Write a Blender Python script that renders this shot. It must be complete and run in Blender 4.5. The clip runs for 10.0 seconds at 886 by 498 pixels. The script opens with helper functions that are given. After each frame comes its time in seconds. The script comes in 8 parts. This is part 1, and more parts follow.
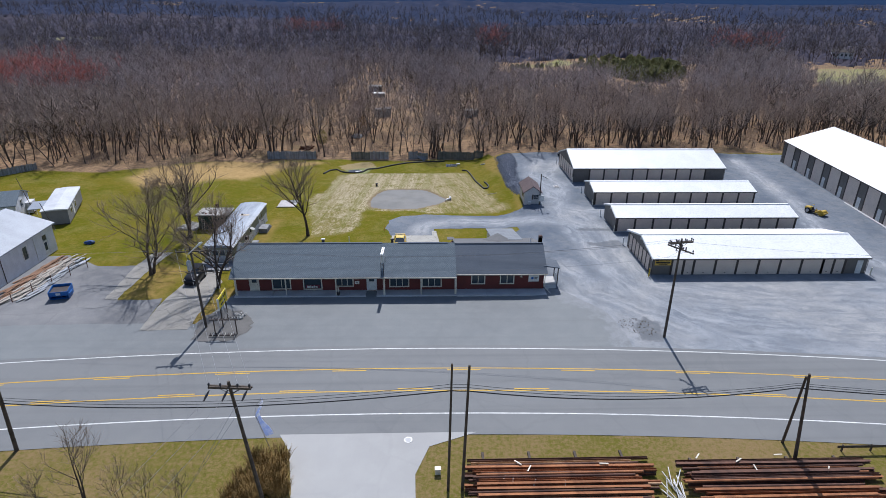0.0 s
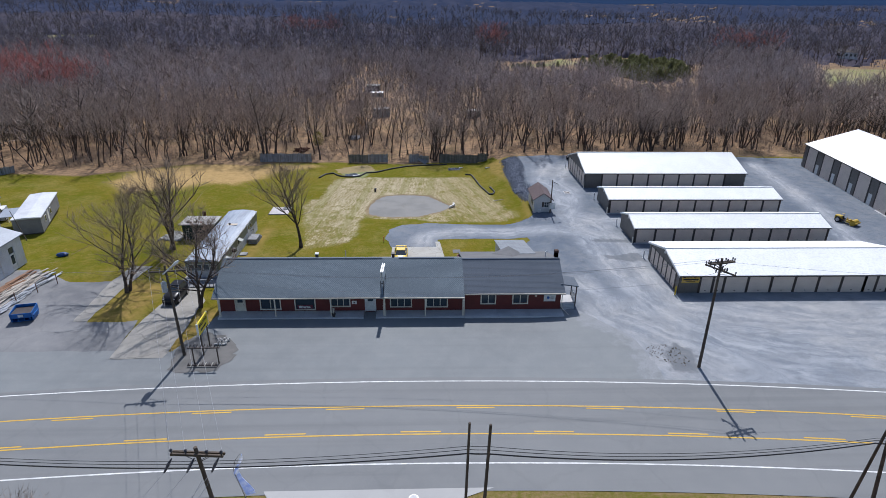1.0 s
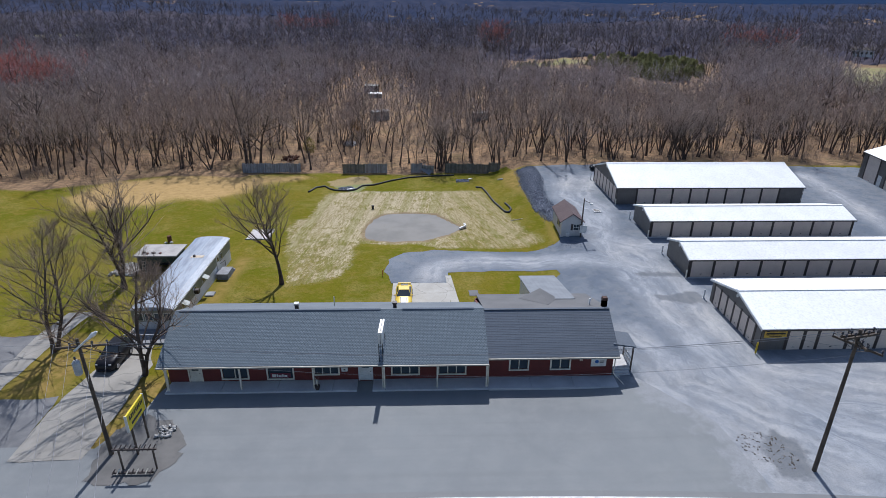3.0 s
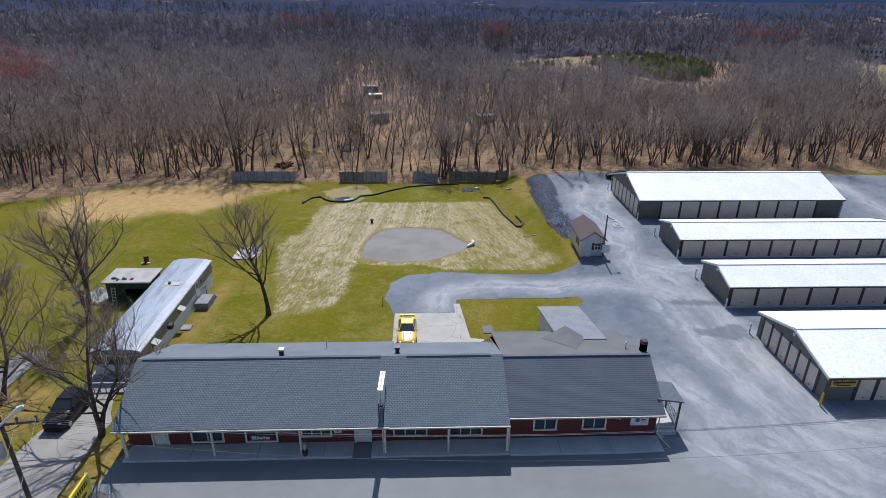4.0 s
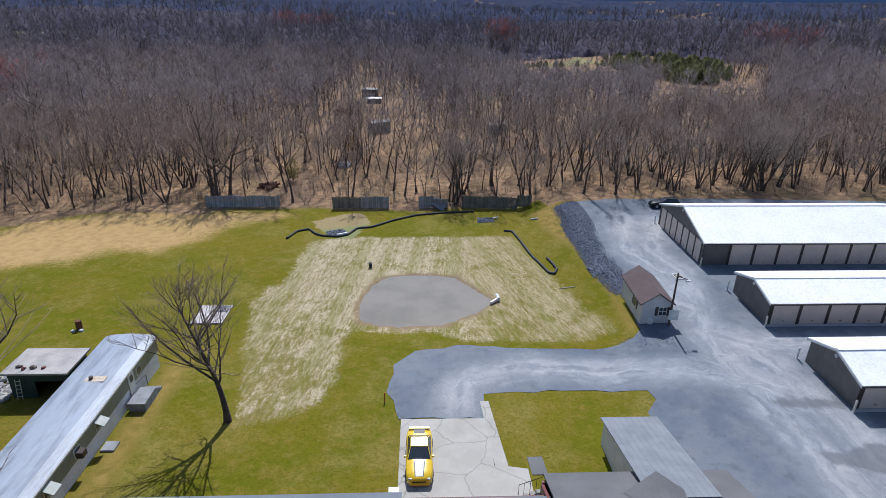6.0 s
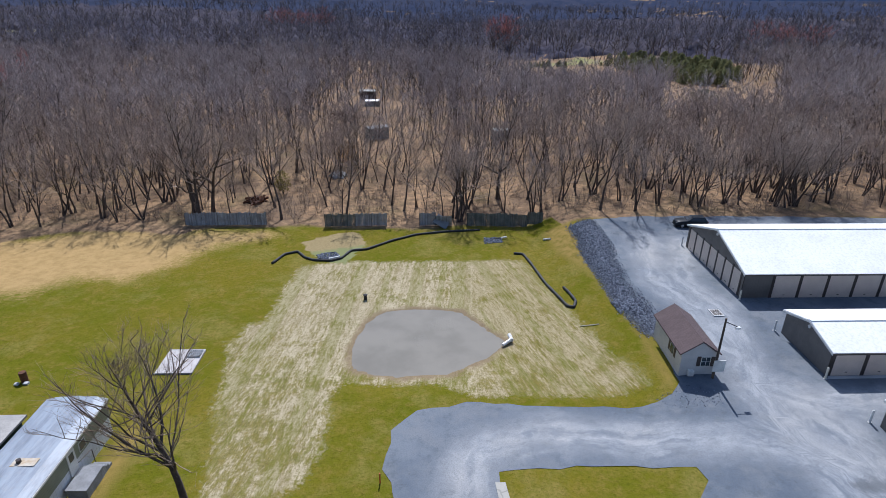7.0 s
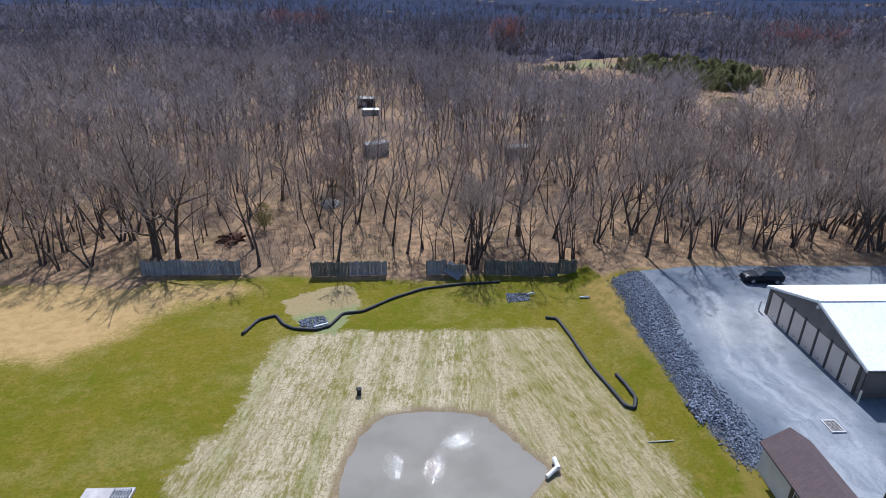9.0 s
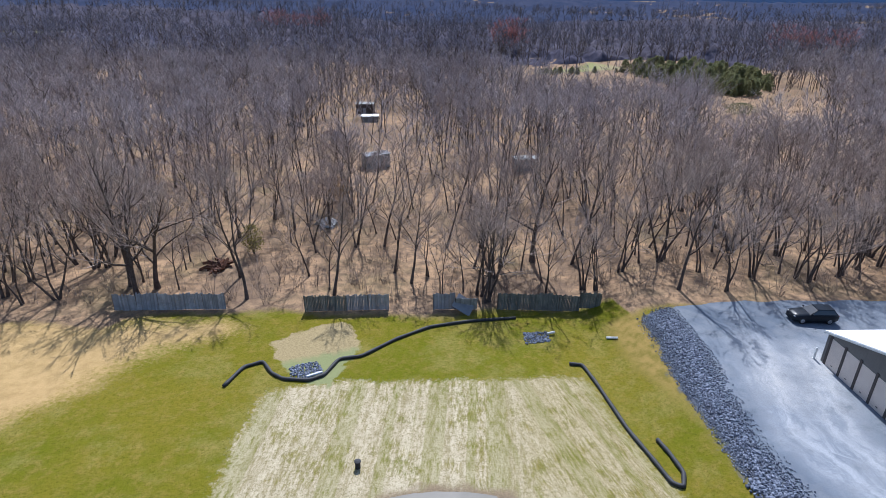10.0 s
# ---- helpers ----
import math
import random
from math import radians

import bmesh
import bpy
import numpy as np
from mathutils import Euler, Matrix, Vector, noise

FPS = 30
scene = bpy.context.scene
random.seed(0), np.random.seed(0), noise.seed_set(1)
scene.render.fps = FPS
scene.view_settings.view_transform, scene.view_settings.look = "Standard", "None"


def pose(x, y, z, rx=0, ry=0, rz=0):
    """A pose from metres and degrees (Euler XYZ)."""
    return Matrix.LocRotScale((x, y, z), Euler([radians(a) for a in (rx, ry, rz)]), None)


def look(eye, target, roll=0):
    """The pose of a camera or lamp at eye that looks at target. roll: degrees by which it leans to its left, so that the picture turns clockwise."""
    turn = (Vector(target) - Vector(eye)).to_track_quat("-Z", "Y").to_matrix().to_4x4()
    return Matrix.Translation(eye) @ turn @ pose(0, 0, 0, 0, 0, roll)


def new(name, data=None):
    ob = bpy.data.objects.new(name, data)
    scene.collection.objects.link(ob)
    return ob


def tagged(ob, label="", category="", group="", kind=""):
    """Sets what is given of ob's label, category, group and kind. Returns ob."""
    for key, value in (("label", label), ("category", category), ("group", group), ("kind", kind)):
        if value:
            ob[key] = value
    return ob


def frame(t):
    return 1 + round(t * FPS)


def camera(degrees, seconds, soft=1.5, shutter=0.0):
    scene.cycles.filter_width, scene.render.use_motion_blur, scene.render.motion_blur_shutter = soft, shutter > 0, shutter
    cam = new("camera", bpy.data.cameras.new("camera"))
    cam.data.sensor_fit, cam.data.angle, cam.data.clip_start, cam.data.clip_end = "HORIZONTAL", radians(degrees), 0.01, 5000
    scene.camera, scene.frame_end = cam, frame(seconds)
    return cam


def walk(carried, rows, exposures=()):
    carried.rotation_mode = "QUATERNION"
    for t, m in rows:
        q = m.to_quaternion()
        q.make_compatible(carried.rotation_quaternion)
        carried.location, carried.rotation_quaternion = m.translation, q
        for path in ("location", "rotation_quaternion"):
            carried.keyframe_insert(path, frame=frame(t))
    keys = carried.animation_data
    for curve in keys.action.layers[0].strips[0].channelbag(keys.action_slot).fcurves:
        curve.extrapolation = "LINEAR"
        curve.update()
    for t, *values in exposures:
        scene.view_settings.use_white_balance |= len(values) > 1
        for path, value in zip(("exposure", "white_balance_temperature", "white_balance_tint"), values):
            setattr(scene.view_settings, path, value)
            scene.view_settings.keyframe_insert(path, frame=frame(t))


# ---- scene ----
cam = camera(74.7, 10.0, soft=0.6)
# seconds, eye, a point looked at, lean
PATH = [
    (0.0, (0.000, 0.000, 34.927), (1.247, 36.625, 18.895), 0.514),
    (0.5, (-0.468, 3.575, 34.436), (0.900, 40.187, 18.383), 0.607),
    (1.0, (-0.807, 7.381, 33.820), (0.611, 43.989, 17.763), 0.704),
    (1.5, (-1.075, 11.281, 33.186), (0.329, 47.900, 17.153), 0.658),
    (2.0, (-1.334, 15.222, 32.591), (0.084, 51.838, 16.552), 0.603),
    (2.5, (-1.566, 19.296, 32.077), (-0.108, 55.908, 16.032), 0.593),
    (4.0, (-2.378, 32.240, 30.960), (-0.889, 68.819, 14.841), 0.550),
    (4.5, (-2.765, 36.639, 30.773), (-1.252, 73.191, 14.596), 0.583),
    (5.0, (-3.216, 41.137, 30.517), (-1.664, 77.676, 14.315), 0.693),
    (5.5, (-3.529, 45.776, 30.281), (-1.994, 82.324, 14.099), 0.753),
    (7.0, (-3.939, 59.524, 29.872), (-2.326, 96.027, 13.595), 0.768),
    (7.5, (-4.081, 63.721, 29.801), (-2.492, 100.208, 13.485), 0.716),
    (8.0, (-4.283, 67.945, 29.751), (-2.664, 104.436, 13.448), 0.788),
    (8.5, (-4.486, 72.303, 29.755), (-2.903, 108.799, 13.459), 0.708),
    (9.0, (-4.869, 76.423, 29.784), (-3.213, 112.914, 13.485), 0.840),
    (9.5, (-5.271, 80.569, 29.809), (-3.559, 117.059, 13.514), 0.926),
    (10.0, (-5.618, 84.586, 29.839), (-3.881, 121.099, 13.598), 0.914),
]
walk(cam, [(t, look(eye, target, roll)) for t, eye, target, roll in PATH],
     exposures=[(0.0, 0.26, 5860, 12), (5.5, 0.32, 5820, 12), (7.5, 0.38, 5680, 12), (8.5, 0.44, 5580, 12), (9.0, 0.48, 5550, 12), (9.5, 0.6, 5530, 12), (10.0, 0.72, 5520, 12)])

# ---- daylight ----
SUN_EL, SUN_AZ = radians(50), radians(3.5)
sky = bpy.data.worlds.new("sky")
scene.world = sky
sky.use_nodes = True
sn = sky.node_tree.nodes
st = sn.new("ShaderNodeTexSky")
st.sky_type, st.sun_disc, st.sun_elevation, st.sun_rotation = "NISHITA", False, SUN_EL, SUN_AZ
sky.node_tree.links.new(st.outputs[0], sn["Background"].inputs[0])
sn["Background"].inputs[1].default_value = 0.095
sun = new("sun", bpy.data.lights.new("sun", "SUN"))
sun.data.energy, sun.data.angle, sun.data.color = 4.2, radians(0.5), (1.0, 0.95, 0.88)
sv = Vector((math.sin(SUN_AZ) * math.cos(SUN_EL), math.cos(SUN_AZ) * math.cos(SUN_EL), math.sin(SUN_EL)))
sun.matrix_world = look(sv * 60, (0, 0, 0))

# ---- materials ----
def tree_of(name):
    m = bpy.data.materials.new(name)
    m.use_nodes = True
    nt = m.node_tree
    return m, nt, nt.nodes, nt.links, nt.nodes["Principled BSDF"]


def coords(nt, scale=(1, 1, 1), turn=0.0, world=False):
    """Coordinates in metres, of the object or of the place."""
    src = nt.nodes.new("ShaderNodeNewGeometry").outputs["Position"] if world else nt.nodes.new("ShaderNodeTexCoord").outputs["Object"]
    mp = nt.nodes.new("ShaderNodeMapping")
    mp.inputs["Scale"].default_value = scale
    mp.inputs["Rotation"].default_value = (0, 0, turn)
    nt.links.new(src, mp.inputs["Vector"])
    return mp.outputs[0]


def noise_of(nt, co, scale, detail=4.0, rough=0.55):
    n = nt.nodes.new("ShaderNodeTexNoise")
    n.inputs["Scale"].default_value, n.inputs["Detail"].default_value, n.inputs["Roughness"].default_value = scale, detail, rough
    nt.links.new(co, n.inputs["Vector"])
    return n.outputs["Fac"]


def ramp_of(nt, fac, a, b, smooth=True):
    r = nt.nodes.new("ShaderNodeMapRange")
    r.interpolation_type = "SMOOTHSTEP" if smooth else "LINEAR"
    r.inputs["From Min"].default_value, r.inputs["From Max"].default_value = a, b
    nt.links.new(fac, r.inputs["Value"])
    return r.outputs[0]


def mix_of(nt, fac, a, b):
    x = nt.nodes.new("ShaderNodeMix")
    x.data_type = "RGBA"
    for socket, v in ((x.inputs["Factor"], fac), (x.inputs["A"], a), (x.inputs["B"], b)):
        if isinstance(v, (int, float)):
            socket.default_value = v
        elif isinstance(v, tuple):
            socket.default_value = (*v, 1) if len(v) == 3 else v
        else:
            nt.links.new(v, socket)
    return x.outputs["Result"]


def math_of(nt, op, a, b=0.0, c=None):
    x = nt.nodes.new("ShaderNodeMath")
    x.operation = op
    for socket, v in zip(x.inputs, (a, b) if c is None else (a, b, c)):
        if isinstance(v, (int, float)):
            socket.default_value = v
        else:
            nt.links.new(v, socket)
    return x.outputs[0]


def attr_of(nt, name):
    a = nt.nodes.new("ShaderNodeAttribute")
    a.attribute_name = name
    return a.outputs["Fac"]


def bump_of(nt, bsdf, height, strength, dist=0.02):
    b = nt.nodes.new("ShaderNodeBump")
    b.inputs["Strength"].default_value, b.inputs["Distance"].default_value = strength, dist
    nt.links.new(height, b.inputs["Height"])
    nt.links.new(b.outputs[0], bsdf.inputs["Normal"])


def plain(name, c1, c2=None, s1=0.7, s2=9.0, rough=0.7, metal=0.0, bump=0.15, spec=0.4, world=False, vary=0.0):
    """A surface with broad stains, fine grain and relief."""
    m, nt, N, Lk, b = tree_of(name)
    c2 = c2 or tuple(v * 0.72 for v in c1)
    co = coords(nt, world=world)
    big, fine = noise_of(nt, co, s1, 5), noise_of(nt, co, s2, 3)
    col = mix_of(nt, ramp_of(nt, big, 0.35, 0.68), c1, c2)
    col = mix_of(nt, math_of(nt, "MULTIPLY", ramp_of(nt, fine, 0.4, 0.75), 0.35), col, tuple(v * 0.6 for v in c2))
    if vary:
        info = nt.nodes.new("ShaderNodeObjectInfo")
        col = mix_of(nt, math_of(nt, "MULTIPLY", info.outputs["Random"], vary), col, tuple(v * 0.5 for v in c2))
    Lk.new(col, b.inputs["Base Color"])
    b.inputs["Roughness"].default_value, b.inputs["Metallic"].default_value = rough, metal
    b.inputs["Specular IOR Level"].default_value = spec
    if bump:
        bump_of(nt, b, fine, bump)
    return m


def glass_dark(name, tint=(0.03, 0.04, 0.05)):
    m, nt, N, Lk, b = tree_of(name)
    co = coords(nt)
    Lk.new(mix_of(nt, noise_of(nt, co, 1.3), tint, tuple(v * 2 for v in tint)), b.inputs["Base Color"])
    b.inputs["Roughness"].default_value, b.inputs["Specular IOR Level"].default_value = 0.06, 0.6
    return m


def shingles(name, c1, c2, c3, w=0.33, h=0.14, gap=0.012, bump=0.5):
    """Courses of asphalt shingles, laid along x and up the slope."""
    m, nt, N, Lk, b = tree_of(name)
    co = coords(nt, (1, 1.08, 0))
    br = N.new("ShaderNodeTexBrick")
    br.inputs["Scale"].default_value = 1.0
    br.inputs["Brick Width"].default_value, br.inputs["Row Height"].default_value = w, h
    br.inputs["Mortar Size"].default_value, br.inputs["Mortar Smooth"].default_value, br.inputs["Bias"].default_value = gap, 0.3, 0.0
    br.inputs["Color1"].default_value, br.inputs["Color2"].default_value, br.inputs["Mortar"].default_value = (*c1, 1), (*c2, 1), (*c3, 1)
    Lk.new(co, br.inputs["Vector"])
    co2 = coords(nt)
    stain = ramp_of(nt, noise_of(nt, co2, 0.35, 6), 0.35, 0.7)
    col = mix_of(nt, math_of(nt, "MULTIPLY", stain, 0.45), br.outputs["Color"], tuple(v * 0.72 for v in c2))
    grit = noise_of(nt, co2, 40, 2)
    col = mix_of(nt, math_of(nt, "MULTIPLY", grit, 0.3), col, tuple(v * 1.5 for v in c1))
    Lk.new(col, b.inputs["Base Color"])
    b.inputs["Roughness"].default_value, b.inputs["Specular IOR Level"].default_value = 0.85, 0.3
    bump_of(nt, b, math_of(nt, "SUBTRACT", 1.0, br.outputs["Fac"]), bump, 0.015)
    return m


def boards(name, c1, c2, pitch=0.16, axis=2, rough=0.6, depth=0.6, metal=0.0):
    """Lapped boards or ribbed sheet with a step every pitch metres along an axis."""
    m, nt, N, Lk, b = tree_of(name)
    co = coords(nt)
    sp = N.new("ShaderNodeSeparateXYZ")
    Lk.new(co, sp.inputs[0])
    ax = sp.outputs[axis] if axis < 3 else math_of(nt, "ADD", sp.outputs[0], sp.outputs[1])
    saw = math_of(nt, "FRACT", math_of(nt, "DIVIDE", ax, pitch))
    st1 = ramp_of(nt, noise_of(nt, coords(nt), 0.8, 5), 0.35, 0.7)
    col = mix_of(nt, st1, c1, c2)
    line = ramp_of(nt, saw, 0.9, 0.98)
    col = mix_of(nt, math_of(nt, "MULTIPLY", line, 0.5), col, tuple(v * 0.4 for v in c2))
    Lk.new(col, b.inputs["Base Color"])
    b.inputs["Roughness"].default_value, b.inputs["Metallic"].default_value = rough, metal
    bump_of(nt, b, saw, depth, 0.02)
    return m


def asphalt(name, c1, c2, patch, crack=0.5, streak=0.0, cell=0.11, dust=None):
    """Worn asphalt: broad patches, wheel-worn streaks along x, sealed cracks, fine stone; dust: stone carried onto its edge."""
    m, nt, N, Lk, b = tree_of(name)
    co = coords(nt, world=True)
    big = ramp_of(nt, noise_of(nt, co, 0.045, 6, 0.6), 0.35, 0.68)
    mid = ramp_of(nt, noise_of(nt, co, 0.5, 5, 0.6), 0.35, 0.72)
    col = mix_of(nt, big, c1, c2)
    col = mix_of(nt, math_of(nt, "MULTIPLY", mid, 0.4), col, patch)
    if streak:
        along = noise_of(nt, coords(nt, (0.02, 0.9, 1), world=True), 1.0, 3)
        col = mix_of(nt, math_of(nt, "MULTIPLY", ramp_of(nt, along, 0.45, 0.75), streak), col, tuple(v * 0.7 for v in c2))
    vo = N.new("ShaderNodeTexVoronoi")
    vo.feature = "DISTANCE_TO_EDGE"
    vo.inputs["Scale"].default_value = cell
    wob = N.new("ShaderNodeVectorMath")
    wob.operation = "ADD"
    nz = N.new("ShaderNodeTexNoise")
    nz.inputs["Scale"].default_value = 0.6
    Lk.new(co, nz.inputs["Vector"])
    Lk.new(nz.outputs["Color"], wob.inputs[1])
    Lk.new(co, wob.inputs[0])
    Lk.new(wob.outputs[0], vo.inputs["Vector"])
    line = math_of(nt, "MULTIPLY", math_of(nt, "SUBTRACT", 1.0, ramp_of(nt, vo.outputs["Distance"], 0.004, 0.016)), crack)
    col = mix_of(nt, line, col, tuple(v * 0.45 for v in c2))
    grain = noise_of(nt, co, 26, 3, 0.7)
    col = mix_of(nt, math_of(nt, "MULTIPLY", ramp_of(nt, grain, 0.35, 0.75), 0.25), col, tuple(v * 0.55 for v in c2))
    if dust:
        torn = math_of(nt, "MULTIPLY", math_of(nt, "SUBTRACT", noise_of(nt, co, 0.55, 6, 0.7), 0.5), 9.0)
        col = mix_of(nt, math_of(nt, "MULTIPLY", math_of(nt, "SUBTRACT", 1.0, ramp_of(nt, math_of(nt, "ADD", attr_of(nt, "from_yard"), torn), 0.2, 2.2)), 0.8), col, mix_of(nt, ramp_of(nt, grain, 0.4, 0.7), dust, tuple(v * 0.6 for v in dust)))
    Lk.new(col, b.inputs["Base Color"])
    b.inputs["Roughness"].default_value, b.inputs["Specular IOR Level"].default_value = 0.82, 0.35
    bump_of(nt, b, grain, 0.35, 0.01)
    return m


M = {}
M["road"] = asphalt("road_asphalt", (0.187, 0.192, 0.194), (0.16, 0.165, 0.168), (0.208, 0.211, 0.208), 0.08, 0.35)
M["lot"] = asphalt("lot_asphalt", (0.196, 0.209, 0.213), (0.157, 0.167, 0.173), (0.232, 0.239, 0.237), 0.035, 0.2, dust=(0.27, 0.28, 0.295))
M["oldlot"] = asphalt("old_asphalt", (0.2, 0.2, 0.205), (0.1, 0.102, 0.11), (0.28, 0.275, 0.265), 0.12)
M["concrete"] = asphalt("worn_concrete", (0.31, 0.293, 0.262), (0.215, 0.203, 0.182), (0.38, 0.362, 0.33), 0.4, 0.0, 0.2)
M["patio"] = asphalt("cracked_patio_concrete", (0.4, 0.385, 0.345), (0.32, 0.305, 0.27), (0.5, 0.485, 0.45), 0.45, 0.0, 0.27)
M["pale_drive"] = asphalt("pale_drive_concrete", (0.38, 0.375, 0.365), (0.34, 0.335, 0.325), (0.42, 0.415, 0.4), 0.05)


def thin_leaf(name, c1, c2, scale, through_it=0.4):
    """Cloth or foliage that lets some light through."""
    m, nt, N, Lk, b = tree_of(name)
    col = mix_of(nt, ramp_of(nt, noise_of(nt, coords(nt), scale, 4), 0.38, 0.64), c1, c2)
    Lk.new(col, b.inputs["Base Color"])
    b.inputs["Roughness"].default_value, b.inputs["Specular IOR Level"].default_value = 0.9, 0.1
    tr, mx = N.new("ShaderNodeBsdfTranslucent"), N.new("ShaderNodeMixShader")
    Lk.new(col, tr.inputs["Color"])
    mx.inputs[0].default_value = through_it
    Lk.new(b.outputs[0], mx.inputs[1])
    Lk.new(tr.outputs[0], mx.inputs[2])
    Lk.new(mx.outputs[0], N["Material Output"].inputs["Surface"])
    return m


M["walkslab"] = plain("slab_concrete", (0.5, 0.5, 0.5), (0.42, 0.42, 0.425), 0.6, 12, 0.8, world=True)
M["white_line"] = plain("white_line_paint", (0.72, 0.72, 0.7), (0.5, 0.5, 0.49), 1.2, 18, 0.7, world=True)
M["yellow_line"] = plain("yellow_line_paint", (0.62, 0.38, 0.03), (0.5, 0.3, 0.04), 1.2, 18, 0.7, world=True)
M["roof_white"] = plain("white_metal_roof", (0.88, 0.88, 0.87), (0.81, 0.81, 0.81), 0.3, 4, 0.45, 0.0, 0.05)
M["metal_dark"] = boards("bronze_ribbed_steel", (0.14, 0.126, 0.114), (0.108, 0.098, 0.09), 0.3, 3, 0.5, 0.5)
M["trim_dark"] = plain("dark_bronze_trim", (0.06, 0.045, 0.04), None, 1, 10, 0.5, bump=0.03)
M["rolldoor"] = boards("beige_rollup_steel", (0.66, 0.55, 0.465), (0.6, 0.495, 0.42), 0.11, 2, 0.5, 0.45)
M["shingle"] = shingles("grey_shingle", (0.165, 0.2, 0.228), (0.118, 0.148, 0.174), (0.05, 0.065, 0.08), 0.24, 0.145, 0.03)
M["shingle_b"] = shingles("plain_grey_shingle", (0.112, 0.13, 0.158), (0.095, 0.112, 0.138), (0.055, 0.062, 0.075), 14.0, 0.16, 0.02)
M["rollroof"] = plain("grey_roll_roofing", (0.125, 0.125, 0.128), (0.1, 0.1, 0.104), 0.35, 14, 0.85)
M["rollroof_b"] = plain("blue_grey_roll_roofing", (0.138, 0.158, 0.18), (0.112, 0.13, 0.15), 0.35, 14, 0.85)
M["gutter"] = plain("tan_gutter_paint", (0.4, 0.37, 0.31), (0.3, 0.28, 0.24), 1.5, 14, 0.55, bump=0.05)
M["red_board"] = boards("barn_red_clapboard", (0.13, 0.022, 0.018), (0.095, 0.018, 0.015), 0.16, 2, 0.6)
M["white_trim"] = plain("white_trim_paint", (0.7, 0.69, 0.66), (0.58, 0.57, 0.54), 1.5, 14, 0.55, bump=0.05)
M["cream"] = plain("cream_paint", (0.7, 0.65, 0.54), (0.58, 0.53, 0.43), 1.5, 14, 0.55, bump=0.05)
M["glass"] = glass_dark("window_glass")
M["bark"] = plain("grey_brown_bark", (0.105, 0.08, 0.067), (0.058, 0.044, 0.037), 2.0, 14, 0.9, bump=0.5, spec=0.2)
M["twig"] = plain("bare_twig", (0.46, 0.39, 0.37), (0.29, 0.247, 0.245), 0.045, 3, 0.9, bump=0, spec=0.15)
M["twig_near"] = plain("brown_twig", (0.46, 0.365, 0.31), (0.3, 0.238, 0.205), 0.3, 3, 0.9, bump=0, spec=0.15)
# bluer than the nearer twigs: its colour carries distance haze
M["twig_far"] = plain("hazed_far_twig", (0.275, 0.25, 0.285), (0.16, 0.152, 0.187), 0.025, 3, 0.9, bump=0, spec=0.1)
M["garden_twig"] = plain("dark_garden_twig", (0.33, 0.25, 0.19), (0.2, 0.15, 0.118), 0.8, 6, 0.9, bump=0, spec=0.15)
M["brush"] = plain("brown_brush", (0.3, 0.225, 0.175), (0.17, 0.125, 0.1), 0.4, 3, 0.9, bump=0, spec=0.15)
M["wood_pole"] = plain("weathered_pole_wood", (0.11, 0.085, 0.065), (0.06, 0.047, 0.038), 1.5, 20, 0.85, bump=0.3)


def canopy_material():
    m, nt, N, Lk, b = tree_of("hazed_far_canopy")
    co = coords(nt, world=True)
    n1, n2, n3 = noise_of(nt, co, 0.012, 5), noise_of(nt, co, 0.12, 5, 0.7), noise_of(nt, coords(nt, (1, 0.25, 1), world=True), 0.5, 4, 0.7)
    # purple-blue tones put the haze of distance into the base colour
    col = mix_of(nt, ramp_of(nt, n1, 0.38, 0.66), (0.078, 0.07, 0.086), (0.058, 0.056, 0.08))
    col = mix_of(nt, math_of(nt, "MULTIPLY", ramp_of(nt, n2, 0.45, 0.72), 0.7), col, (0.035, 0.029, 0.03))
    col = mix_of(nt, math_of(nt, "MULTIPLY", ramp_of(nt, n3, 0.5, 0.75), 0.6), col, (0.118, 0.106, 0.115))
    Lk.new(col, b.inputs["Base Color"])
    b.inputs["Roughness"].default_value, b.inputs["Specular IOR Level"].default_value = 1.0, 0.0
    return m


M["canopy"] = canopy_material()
M["red_twig"] = plain("red_budded_twig", (0.55, 0.21, 0.17), (0.42, 0.165, 0.14), 0.15, 3, 0.9, bump=0, spec=0.1)

